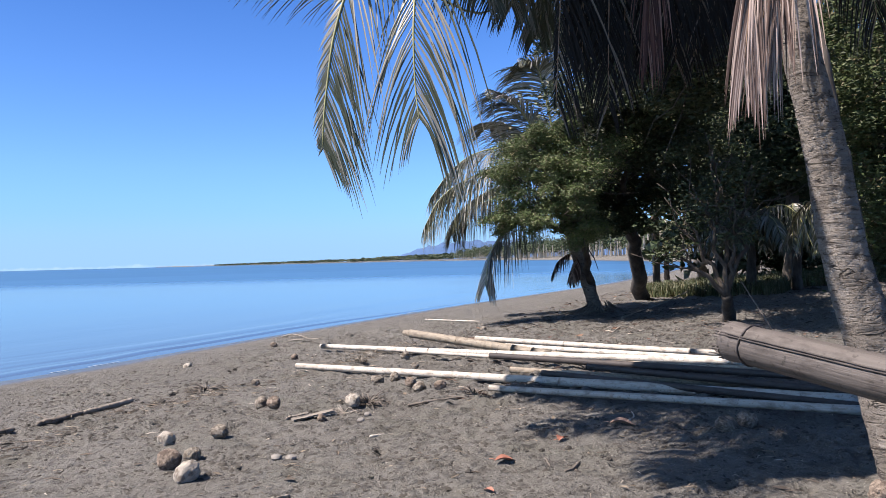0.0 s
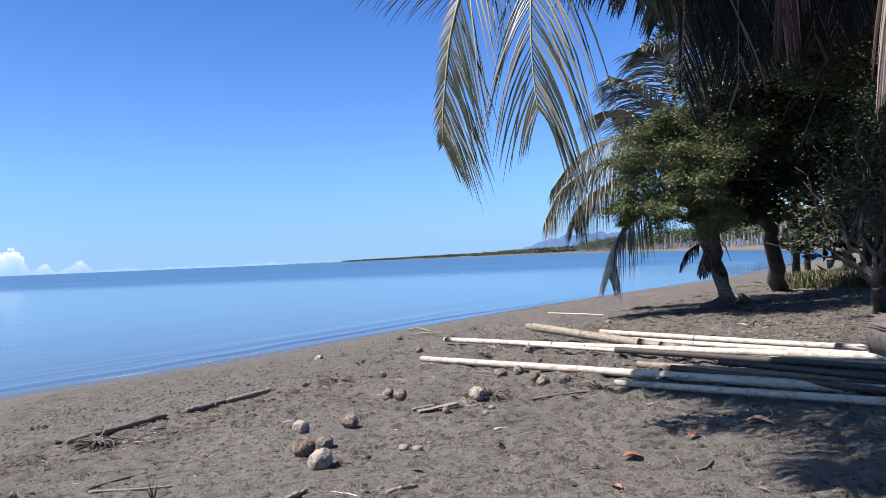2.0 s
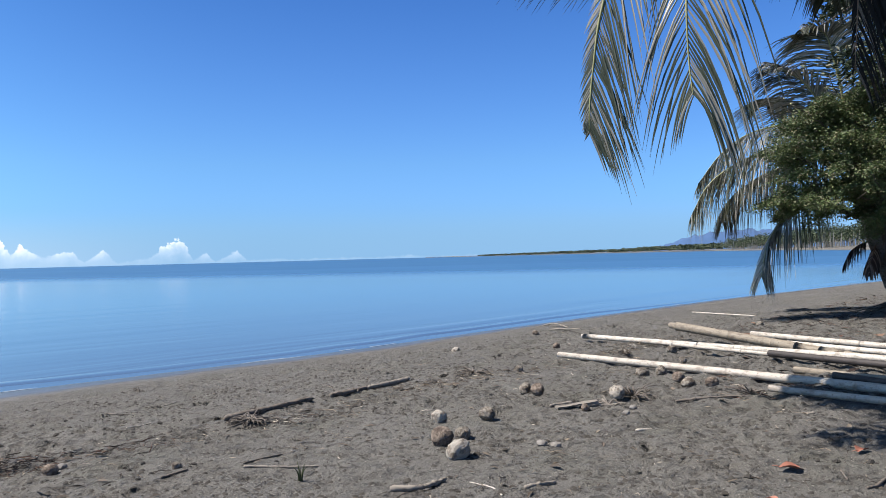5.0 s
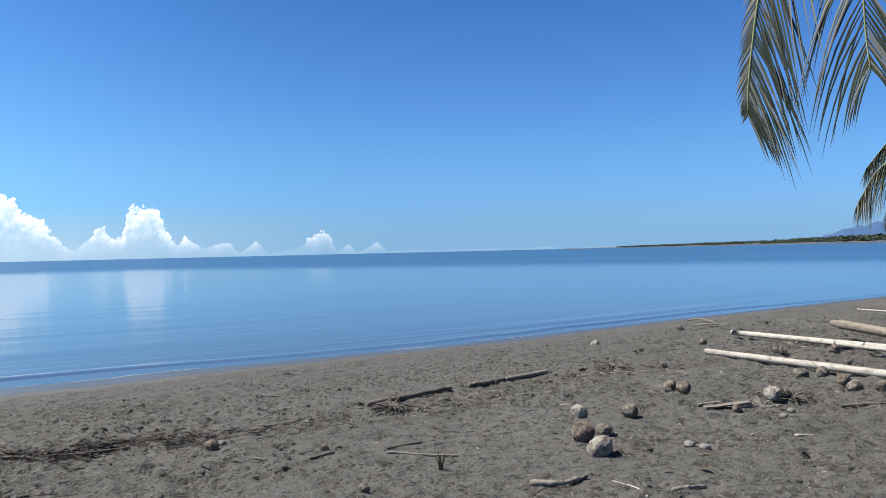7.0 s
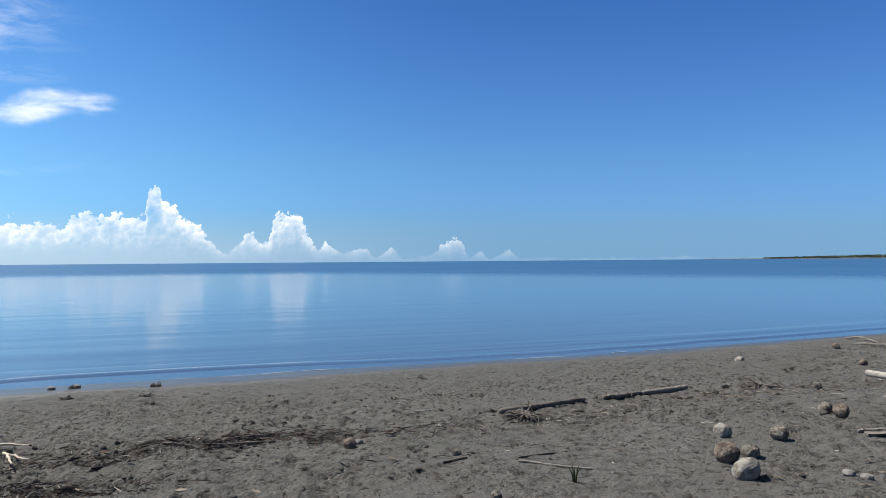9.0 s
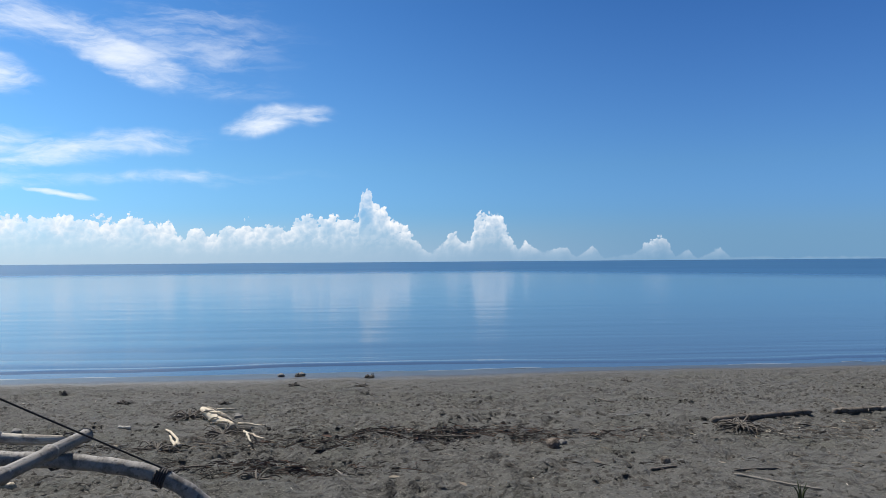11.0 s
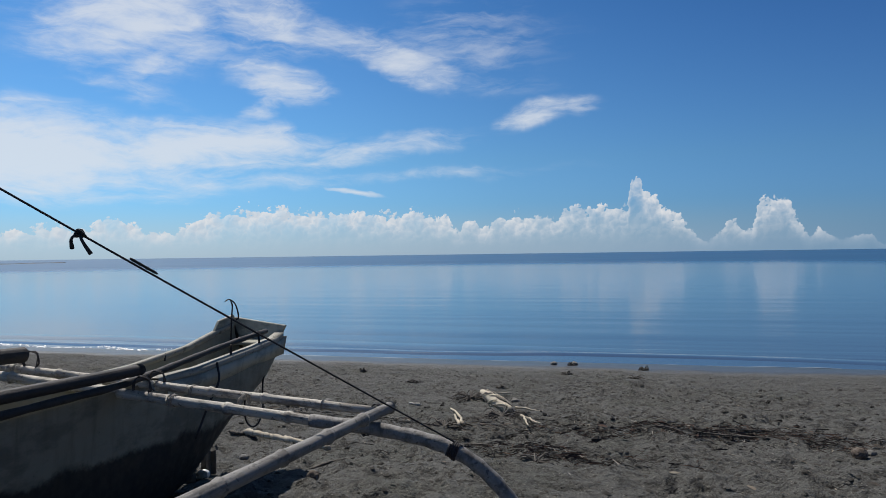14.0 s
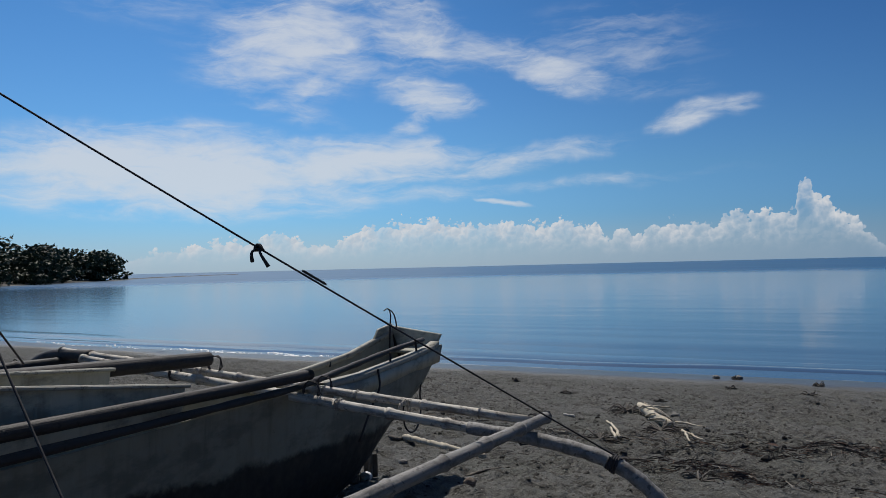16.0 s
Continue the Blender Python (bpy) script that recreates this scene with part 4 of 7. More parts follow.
# the hanging curtain, its shade put into near-black leaf colours
CURTAIN = dict(across=VIEW, lead=0.8, leaf=0.82, count=46, wide=0.0062, thick=0.012, start=0.3)
for sx, sy, ex, ey, r, dry, label, sides in ((1000, -190, 984, 185, 6.0, False, "", (0.22, 1.15)), (1040, -200, 1030, 120, 6.3, False, "", (0.7, 1.0)), (1080, -220, 1076, 190, 6.1, False, "", (0.9, 0.9)), (1110, -220, 1104, 150, 6.6, False, "", (0.8, 1.0)),
                                             (1160, -240, 1148, 80, 5.8, True, "reddish dead frond", (1.0, 1.0)), (1205, -240, 1196, 110, 6.7, False, "", (1.0, 1.0)), (1245, -240, 1238, 40, 6.2, False, "", (1.0, 1.0)), (1285, -240, 1275, 20, 6.6, False, "", (1.0, 0.8)),
                                             (1350, -250, 1318, 110, 4.35, True, "pale pinkish dead frond", (1.0, 1.0)), (1385, -240, 1350, 40, 4.45, True, "pale pinkish dead frond", (1.0, 1.0)), (1400, -240, 1382, -30, 5.0, True, "pale pinkish dead frond", (1.0, 1.0)),
                                             (1150, -240, 1140, 110, 7.0, False, "", (1.0, 1.0)), (1240, -240, 1232, 100, 7.2, False, "", (1.0, 1.0)), (1060, -220, 1050, 60, 7.0, False, "", (1.0, 1.0)), (1010, -200, 1008, 90, 6.8, False, "", (0.4, 1.0)), (1185, -240, 1180, 30, 6.0, False, "", (1.0, 1.0)), (1275, -240, 1268, 70, 7.3, False, "", (1.0, 1.0))):
    side = Vector(LOOK(sx, sy, r)), Vector(LOOK((sx * 2 + ex) / 3, (sy * 2 + ey) / 3, r)), Vector(LOOK((sx + ex * 2) / 3, (sy + ey * 2) / 3, r)), Vector(LOOK(ex, ey, r))
    hub = CROWN.lerp(side[0], 0.55) + Vector((0, 0, 0.25))
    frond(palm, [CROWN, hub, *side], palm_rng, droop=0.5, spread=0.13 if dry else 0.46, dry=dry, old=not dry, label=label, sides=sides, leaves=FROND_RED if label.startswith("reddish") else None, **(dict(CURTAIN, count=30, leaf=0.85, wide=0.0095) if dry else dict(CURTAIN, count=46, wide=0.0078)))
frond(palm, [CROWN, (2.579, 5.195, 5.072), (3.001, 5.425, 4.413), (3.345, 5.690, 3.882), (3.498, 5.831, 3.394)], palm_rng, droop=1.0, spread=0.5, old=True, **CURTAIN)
frond(palm, [CROWN, (2.281, 4.449, 4.670), (2.417, 3.914, 3.856), (2.479, 3.514, 3.147), (2.544, 3.342, 2.545)], palm_rng, droop=1.0, **NEAR)
# unseen upper fronds, added with over-wide leaflets to shade the pole heap and sand
SUNWARD = Vector((-0.673, -0.193, 1.0))
SHADES = [(gx, gy, 5.4 + 0.4 * ((i * 7) % 5) / 4, 0.046, 0.42) for i, (gx, gy) in enumerate(((1.3, 8.7), (1.4, 9.2), (1.7, 9.7), (2.2, 10.0), (2.8, 10.1), (2.1, 9.0), (2.7, 9.5), (3.3, 9.8), (3.2, 8.9), (3.8, 9.3), (1.8, 8.5), (2.6, 8.7), (4.2, 9.8), (0.8, 9.5), (0.9, 10.0), (1.3, 10.3), (0.7, 9.2)))]
SHADES += [(gx, gy, 4.8 + 0.4 * ((i * 3) % 4) / 3, 0.015, 0.40) for i, (gx, gy) in enumerate(((1.2, 6.9), (1.5, 7.5), (2.4, 7.2), (3.1, 6.7), (2.0, 6.5)))]
SHADES += [(gx, gy, 4.9 + 0.5 * ((i * 3) % 5) / 4, 0.046, 0.6) for i, (gx, gy) in enumerate(((1.95, 5.5), (2.2, 5.25), (2.4, 5.7), (2.6, 5.4), (2.9, 5.65), (2.1, 5.45), (2.75, 5.85), (2.6, 5.95), (3.1, 5.95), (3.3, 6.2), (2.5, 6.1), (2.3, 5.35), (2.5, 5.55), (2.0, 5.7), (2.8, 6.0), (2.2, 5.9), (3.2, 6.1)))]
SHADES += [(gx, gy, 6.1 + 0.3 * (i % 4), 0.050, 0.42) for i, (gx, gy) in enumerate(((1.5, 8.9), (1.9, 9.3), (2.3, 9.5), (2.9, 9.2), (3.4, 9.4), (3.6, 8.8), (2.4, 8.6), (3.0, 8.4), (1.9, 8.9), (2.6, 9.9), (3.9, 9.0), (3.3, 8.0), (3.8, 8.3), (2.8, 8.0)))]
for gx, gy, high, broad, start in SHADES:
    tip = Vector((gx, gy, 0)) + SUNWARD * high
    mid = CROWN.lerp(tip, 0.5) + Vector((0, 0, 0.7))
    frond(palm, [CROWN, CROWN.lerp(mid, 0.5) + Vector((0, 0, 0.25)), mid, mid.lerp(tip, 0.55) + Vector((0, 0, 0.12)), tip], palm_rng, droop=0.3, leaf=0.45 if start == 0.6 else 0.8, count=85, wide=broad, thick=0.018, start=start)
# three unseen fronds, added for feathered shade on the sand beside the poles
for high, spine in zip((4.2, 4.2, 4.2), (((4.18, 8.14), (3.21, 7.01), (2.22, 6.07), (1.49, 5.34)), ((3.45, 8.54), (2.59, 7.91), (1.64, 7.53), (0.78, 6.99)), ((2.80, 6.13), (2.42, 5.85), (2.03, 5.46), (1.66, 5.05)))):
    ends = [Vector((gx, gy, 0)) + SUNWARD * high for gx, gy in spine]
    frond(palm, [CROWN, CROWN.lerp(ends[0], 0.6) + Vector((0, 0, 0.5)), *ends], palm_rng, droop=0.25, leaf=0.74, count=36, wide=0.018, thick=0.016, start=0.68, spread=1.0, tear=0.03)
for k in range(12):
    a = 255 + 14 * k + palm_rng.uniform(-5, 5)
    reach = palm_rng.uniform(3.3, 4.5)
    tip = CROWN + Vector((math.cos(radians(a)) * reach, math.sin(radians(a)) * reach, palm_rng.uniform(-0.3, 0.6)))
    mid = CROWN.lerp(tip, 0.5) + Vector((0, 0, 0.7))
    frond(palm, [CROWN, CROWN.lerp(mid, 0.5) + Vector((0, 0, 0.25)), mid, mid.lerp(tip, 0.55) + Vector((0, 0, 0.12)), tip], palm_rng, droop=0.45, leaf=0.9, count=80, wide=0.026, thick=0.018, start=0.35)

# the smaller palm at the top of the beach
R = 20.5
small = empty("palm_tree", (4.226, 20.024, 0.004), "small leaning coconut palm with spotted trunk on the beach", "palm tree")
TOP = Vector((3.116, 19.756, 3.885))
palm_trunk(small, [Vector((4.226, 20.024, 0.004)) - Vector((0, 0, 0.2)), (3.880, 20.231, 0.962), (3.554, 19.987, 1.899), (3.324, 19.823, 2.818), TOP], 0.175, 0.135, palm_rng, rings=140, sides=20, flare=1.4, period=0.14)
roots(small, 0.3, palm_rng)
FARF = dict(leaves=FROND_PALE, leaf=1.4, count=150, wide=0.019, thick=0.028)
frond(small, [TOP, (2.115, 19.486, 4.451), (1.045, 19.172, 4.345), (0.291, 18.998, 3.871), (-0.283, 18.898, 3.146)], palm_rng, droop=0.9, **FARF)
frond(small, [TOP, (1.750, 18.919, 3.967), (0.704, 18.487, 3.583), (-0.021, 18.300, 3.089), (-0.432, 18.195, 2.391)], palm_rng, droop=1.1, **FARF)
frond(small, [TOP, (2.349, 19.257, 3.103), (1.630, 18.930, 2.294), (1.214, 18.861, 1.649), (1.041, 18.771, 0.860)], palm_rng, droop=0.8, **FARF)
frond(small, [TOP, (2.637, 19.422, 4.607), (2.193, 19.276, 5.341), (1.754, 19.220, 5.714), (1.355, 19.152, 5.932)], palm_rng, droop=0.3, **FARF)
frond(small, [TOP, (2.973, 19.576, 5.076), (2.754, 19.406, 6.102), (2.607, 19.325, 6.535), (2.234, 19.271, 6.755)], palm_rng, droop=0.4, **FARF)
frond(small, [TOP, (2.518, 20.345, 4.444), (2.062, 21.100, 5.218), (1.779, 21.527, 5.551), (1.488, 21.950, 5.469)], palm_rng, droop=0.5, **FARF)
frond(small, [TOP, (2.031, 20.399, 3.679), (1.271, 20.962, 3.437), (0.622, 21.291, 2.992), (0.276, 21.498, 2.271)], palm_rng, droop=1.0, **FARF)
frond(small, [(3.547, 19.988, 1.669), (3.303, 19.928, 1.568), (3.058, 19.866, 1.375), (2.913, 19.888, 0.997)], palm_rng, droop=1.6, leaf=0.4, count=22, wide=0.03, dry=True, label="withered brown stalk")
frond(small, [(3.649, 19.969, 1.589), (3.565, 19.883, 1.361), (3.482, 19.796, 1.136), (3.443, 19.803, 0.832)], palm_rng, droop=1.6, leaf=0.4, count=22, wide=0.03, dry=True, label="withered brown stalk")

def sandbar():
    """The low dark spit of sand that runs out from the cape."""
    line = spline([(-263, -111, SEA_Z), (-325, -128, SEA_Z), (-413, -143, SEA_Z), (-485, -147, SEA_Z), (-565, -141, SEA_Z)], 60)
    V, F = [], []
    for i, p in enumerate(line):
        t = (line[min(i + 1, 59)] - line[max(i - 1, 0)]).normalized()
        side = Vector((-t.y, t.x, 0))
        wide = 9.0 * math.sin(math.pi * (0.06 + 0.9 * i / 59)) * (1 + 0.3 * noise.noise(p * 0.05))
        for k, high in ((-1, -0.25), (-0.5, 0.22), (0, 0.42), (0.5, 0.22), (1, -0.25)):
            V.append(p + side * wide * k + Vector((0, 0, high * (1 + 0.4 * noise.noise(p * 0.08 + Vector((k, 0, 0)))))))
        if i:
            F += [(5 * (i - 1) + j, 5 * (i - 1) + j + 1, 5 * i + j + 1, 5 * i + j) for j in range(4)]
    tagged(finish("sandbar", V, F, SAND), "low dark sandbar running out from the wooded cape", "sand", kind="structure")


sandbar()


def limb(a, b, r0, r1, rng, wig=0.12, n=9, sides=7):
    a, b = Vector(a), Vector(b)
    d = (b - a).length
    pts = [a.lerp(b, i / (n - 1)) + Vector((noise.noise(a * 3 + Vector((i * 0.7, 0, 0))), noise.noise(b * 2 + Vector((0, i * 0.7, 3))), noise.noise(a + b + Vector((i * 0.5, 5, 0))))) * wig * d * math.sin(math.pi * i / (n - 1)) for i in range(n)]
    return tube(pts, [r0 + (r1 - r0) * i / (n - 1) for i in range(n)], sides)


def broad_tree(name, label, at, fork, blobs, per, leaf, mat, rng, r0=0.18, category="tree", inner=None):
    """A trunk to a fork, a limb to every clump, and a crown of small leaves round the limb ends."""
    tree = empty(name, at, label, category)
    o = Vector(at)
    f = Vector(fork) - o
    finish("trunk", *limb((0, 0, -0.15), f, r0, r0 * 0.62, rng, 0.06, 12, 12), DARK_BARK, tree)
    for c, r in blobs:
        c = Vector(c) - o
        pieces = [limb(f, c, r0 * 0.4, 0.02, rng, 0.15)]
        for k in range(6):
            e = c + Vector(rng.normal(size=3)) * 0.6 * max(r)
            pieces.append(limb(f.lerp(c, rng.uniform(0.5, 1.0)), e, 0.022, 0.006, rng, 0.2, 6, 4))
        finish("limb", *join(pieces), DARK_BARK, tree)
    pts = np.concatenate([clump_points(rng, Vector(c) - o, r, per) for c, r in blobs])
    v, q = leaf_quads(pts, leaf, rng)
    finish("crown", v, q, mat, tree, smooth=False)
    return tree


tree_rng = np.random.default_rng(33)
broad_tree("beach_tree", "bushy broad-leaved tree with bright green crown at the beach edge", (4.371, 21.637, 0.000), (3.501, 18.471, 2.010),
           [((2.05, 17.9, 4.40), (0.55, 0.6, 0.5)), ((1.80, 17.8, 3.50), (0.65, 0.7, 0.55)), ((2.45, 17.6, 3.75), (0.75, 0.8, 0.7)), ((1.53, 18.0, 2.60), (0.55, 0.6, 0.42)), ((2.25, 17.7, 2.50), (0.7, 0.7, 0.5)),
            ((3.05, 17.6, 3.35), (0.8, 0.9, 0.75)), ((3.35, 17.9, 2.30), (0.65, 0.7, 0.5)), ((3.70, 17.4, 3.75), (0.8, 0.9, 0.7)), ((2.80, 17.9, 4.60), (0.6, 0.7, 0.5)), ((3.2, 17.2, 2.85), (0.6, 0.6, 0.45))], 8000, 0.062, LEAF_BRIGHT, tree_rng, 0.13)
# last four clumps are added out of sight to shade the ground
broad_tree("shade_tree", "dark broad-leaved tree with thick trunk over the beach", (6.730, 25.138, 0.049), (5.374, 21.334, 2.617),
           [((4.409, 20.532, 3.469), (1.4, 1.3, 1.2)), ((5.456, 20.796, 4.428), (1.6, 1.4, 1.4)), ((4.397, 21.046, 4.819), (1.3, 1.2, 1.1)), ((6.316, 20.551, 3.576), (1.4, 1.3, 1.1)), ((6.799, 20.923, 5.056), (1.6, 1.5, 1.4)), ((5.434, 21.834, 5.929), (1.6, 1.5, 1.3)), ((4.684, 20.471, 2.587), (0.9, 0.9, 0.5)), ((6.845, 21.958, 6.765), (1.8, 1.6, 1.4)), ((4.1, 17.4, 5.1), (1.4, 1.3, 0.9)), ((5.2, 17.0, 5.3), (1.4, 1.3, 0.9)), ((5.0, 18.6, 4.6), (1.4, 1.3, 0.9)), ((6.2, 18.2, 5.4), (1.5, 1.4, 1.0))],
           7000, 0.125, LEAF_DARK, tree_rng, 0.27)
broad_tree("gnarled_shrub", "gnarled many-stemmed shrub with sparse dark leaves", (6.164, 15.975, 0.119), (5.713, 14.945, 0.695),
           [((4.999, 15.199, 2.340), (0.9, 0.9, 0.5)), ((5.493, 15.240, 2.681), (0.9, 0.9, 0.6)), ((6.079, 15.232, 2.781), (0.9, 0.9, 0.7)), ((4.647, 14.892, 1.643), (0.4, 0.4, 0.3)), ((5.908, 14.869, 1.951), (0.6, 0.6, 0.4)), ((6.434, 15.194, 3.354), (0.9, 0.9, 0.8)), ((5.835, 15.754, 3.808), (1.0, 1.0, 0.8))],
           300, 0.10, LEAF_DARK, tree_rng, 0.16)
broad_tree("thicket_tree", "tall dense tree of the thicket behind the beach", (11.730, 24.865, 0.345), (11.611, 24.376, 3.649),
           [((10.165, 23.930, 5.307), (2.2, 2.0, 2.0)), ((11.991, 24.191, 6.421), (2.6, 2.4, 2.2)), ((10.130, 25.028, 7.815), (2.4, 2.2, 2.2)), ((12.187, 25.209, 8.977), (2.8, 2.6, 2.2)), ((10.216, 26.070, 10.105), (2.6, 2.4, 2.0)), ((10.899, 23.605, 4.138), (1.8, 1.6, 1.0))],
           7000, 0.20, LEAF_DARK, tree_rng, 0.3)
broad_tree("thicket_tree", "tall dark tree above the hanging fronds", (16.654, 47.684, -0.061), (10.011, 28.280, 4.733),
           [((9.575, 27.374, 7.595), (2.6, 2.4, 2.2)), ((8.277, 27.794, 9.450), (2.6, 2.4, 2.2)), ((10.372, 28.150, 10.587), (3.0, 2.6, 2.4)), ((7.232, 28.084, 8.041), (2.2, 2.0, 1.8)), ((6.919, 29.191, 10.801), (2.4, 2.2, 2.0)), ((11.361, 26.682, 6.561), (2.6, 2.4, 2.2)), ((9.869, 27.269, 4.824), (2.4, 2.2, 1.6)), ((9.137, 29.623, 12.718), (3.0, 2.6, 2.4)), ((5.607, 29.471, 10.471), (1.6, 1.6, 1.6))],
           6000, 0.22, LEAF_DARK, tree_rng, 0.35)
# added tree, trunk hidden by the palm, there to shade the ground
broad_tree("thicket_tree", "added dark tree shading the ground beside the leaning palm", (6.045, 10.366, 0.386), (6.039, 11.737, 5.095),
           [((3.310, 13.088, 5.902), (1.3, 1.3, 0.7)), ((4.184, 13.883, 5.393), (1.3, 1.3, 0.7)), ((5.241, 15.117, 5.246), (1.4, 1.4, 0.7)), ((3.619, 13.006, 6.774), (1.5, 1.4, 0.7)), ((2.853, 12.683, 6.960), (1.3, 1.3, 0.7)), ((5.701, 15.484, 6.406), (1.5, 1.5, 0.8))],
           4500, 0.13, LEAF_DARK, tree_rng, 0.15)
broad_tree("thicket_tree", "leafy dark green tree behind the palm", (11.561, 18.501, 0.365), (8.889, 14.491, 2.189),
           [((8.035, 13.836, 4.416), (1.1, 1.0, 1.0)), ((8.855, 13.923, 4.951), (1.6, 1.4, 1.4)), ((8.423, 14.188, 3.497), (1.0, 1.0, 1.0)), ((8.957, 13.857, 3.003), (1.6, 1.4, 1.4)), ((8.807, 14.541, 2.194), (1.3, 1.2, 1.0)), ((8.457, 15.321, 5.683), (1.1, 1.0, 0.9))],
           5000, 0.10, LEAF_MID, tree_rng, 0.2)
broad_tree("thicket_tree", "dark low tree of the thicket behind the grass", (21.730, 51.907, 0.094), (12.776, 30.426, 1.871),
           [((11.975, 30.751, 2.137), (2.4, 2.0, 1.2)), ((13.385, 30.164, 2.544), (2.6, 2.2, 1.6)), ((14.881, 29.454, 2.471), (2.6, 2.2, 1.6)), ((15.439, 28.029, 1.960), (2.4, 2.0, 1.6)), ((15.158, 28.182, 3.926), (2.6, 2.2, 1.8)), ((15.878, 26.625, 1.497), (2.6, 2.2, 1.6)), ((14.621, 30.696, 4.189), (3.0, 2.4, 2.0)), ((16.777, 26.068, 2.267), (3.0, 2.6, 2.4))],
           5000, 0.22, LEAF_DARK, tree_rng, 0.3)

# young stemless palms at the back of the grass
for k, (foot, tall, label) in enumerate((((9.258, 22.142, 0.596), 2.6, "young palm with drooping grey-green fronds"), ((10.808, 22.543, 0.454), 2.8, "young palm with drooping grey-green fronds"),
                                         ((10.019, 17.309, 0.464), 2.8, "young palm with drooping grey-green fronds"), ((11.598, 38.282, 0.073), 3.4, "young palm with pale green fronds"))):
    foot = Vector((foot[0], foot[1], ground_z(foot[0], foot[1]) - 0.05))
    young = empty("young_palm", foot, label, "palm tree", "young palms in the thicket")
    finish("stem", *limb((0, 0, 0), (0, 0, tall * 0.6), 0.16, 0.12, tree_rng, 0.03, 8, 10), DARK_BARK, young)
    for j in range(11):
        a = 2 * math.pi * (j + tree_rng.random() * 0.6) / 11
        d = Vector((math.cos(a), math.sin(a), 0))
        h, reach = tall * tree_rng.uniform(0.9, 1.25), tree_rng.uniform(1.3, 1.9)
        c = foot + Vector((0, 0, tall * 0.6))
        frond(young, [c, c + d * reach * 0.4 + Vector((0, 0, h * 0.32)), c + d * reach * 0.8 + Vector((0, 0, h * 0.25)), c + d * reach * 1.1 - Vector((0, 0, h * 0.12))], tree_rng, droop=0.9, leaf=0.6, count=34, wide=0.028, thick=0.02)


def grass(name, label, centre, rx, ry, n, tall, rng):
    a, r = rng.uniform(0, 2 * math.pi, n), np.sqrt(rng.random(n))
    x, y = centre[0] + rx * r * np.cos(a), centre[1] + ry * r * np.sin(a)
    z = base_height(x, y) + relief(x, y) - 0.02
    h = tall * rng.uniform(0.45, 1.2, n)
    b = rng.uniform(0, 2 * math.pi, n)
    lean, w2 = rng.uniform(0.1, 0.55, n) * h, 0.010 + 0.006 * rng.random(n)
    dx, dy = np.cos(b), np.sin(b)
    V = np.stack([np.stack([x - dy * w2, y + dx * w2, z], -1), np.stack([x + dy * w2, y - dx * w2, z], -1),
                  np.stack([x + dx * lean * 0.35 + dy * w2 * 0.8, y + dy * lean * 0.35 - dx * w2 * 0.8, z + h * 0.6], -1), np.stack([x + dx * lean * 0.35 - dy * w2 * 0.8, y + dy * lean * 0.35 + dx * w2 * 0.8, z + h * 0.6], -1),
                  np.stack([x + dx * lean, y + dy * lean, z + h], -1)], 1).reshape(-1, 3)
    k = np.arange(n)[:, None] * 5
    F = [tuple(q) for q in np.concatenate([k, k + 1, k + 2, k + 3], 1)] + [tuple(q) for q in np.concatenate([k + 3, k + 2, k + 4], 1)]
    tagged(finish(name, V, F, GRASS, smooth=False), label, "grass", kind="stuff")


grass_rng = np.random.default_rng(4)
grass("grass", "tall coarse grass along the edge of the thicket", (13.226, 28.037, 0.190), 3.6, 4.0, 16000, 0.45, grass_rng)
grass("grass", "dark tufted grass on the bank behind the beach", (9.309, 26.407, 0.215), 2.0, 5.0, 14000, 0.42, grass_rng)


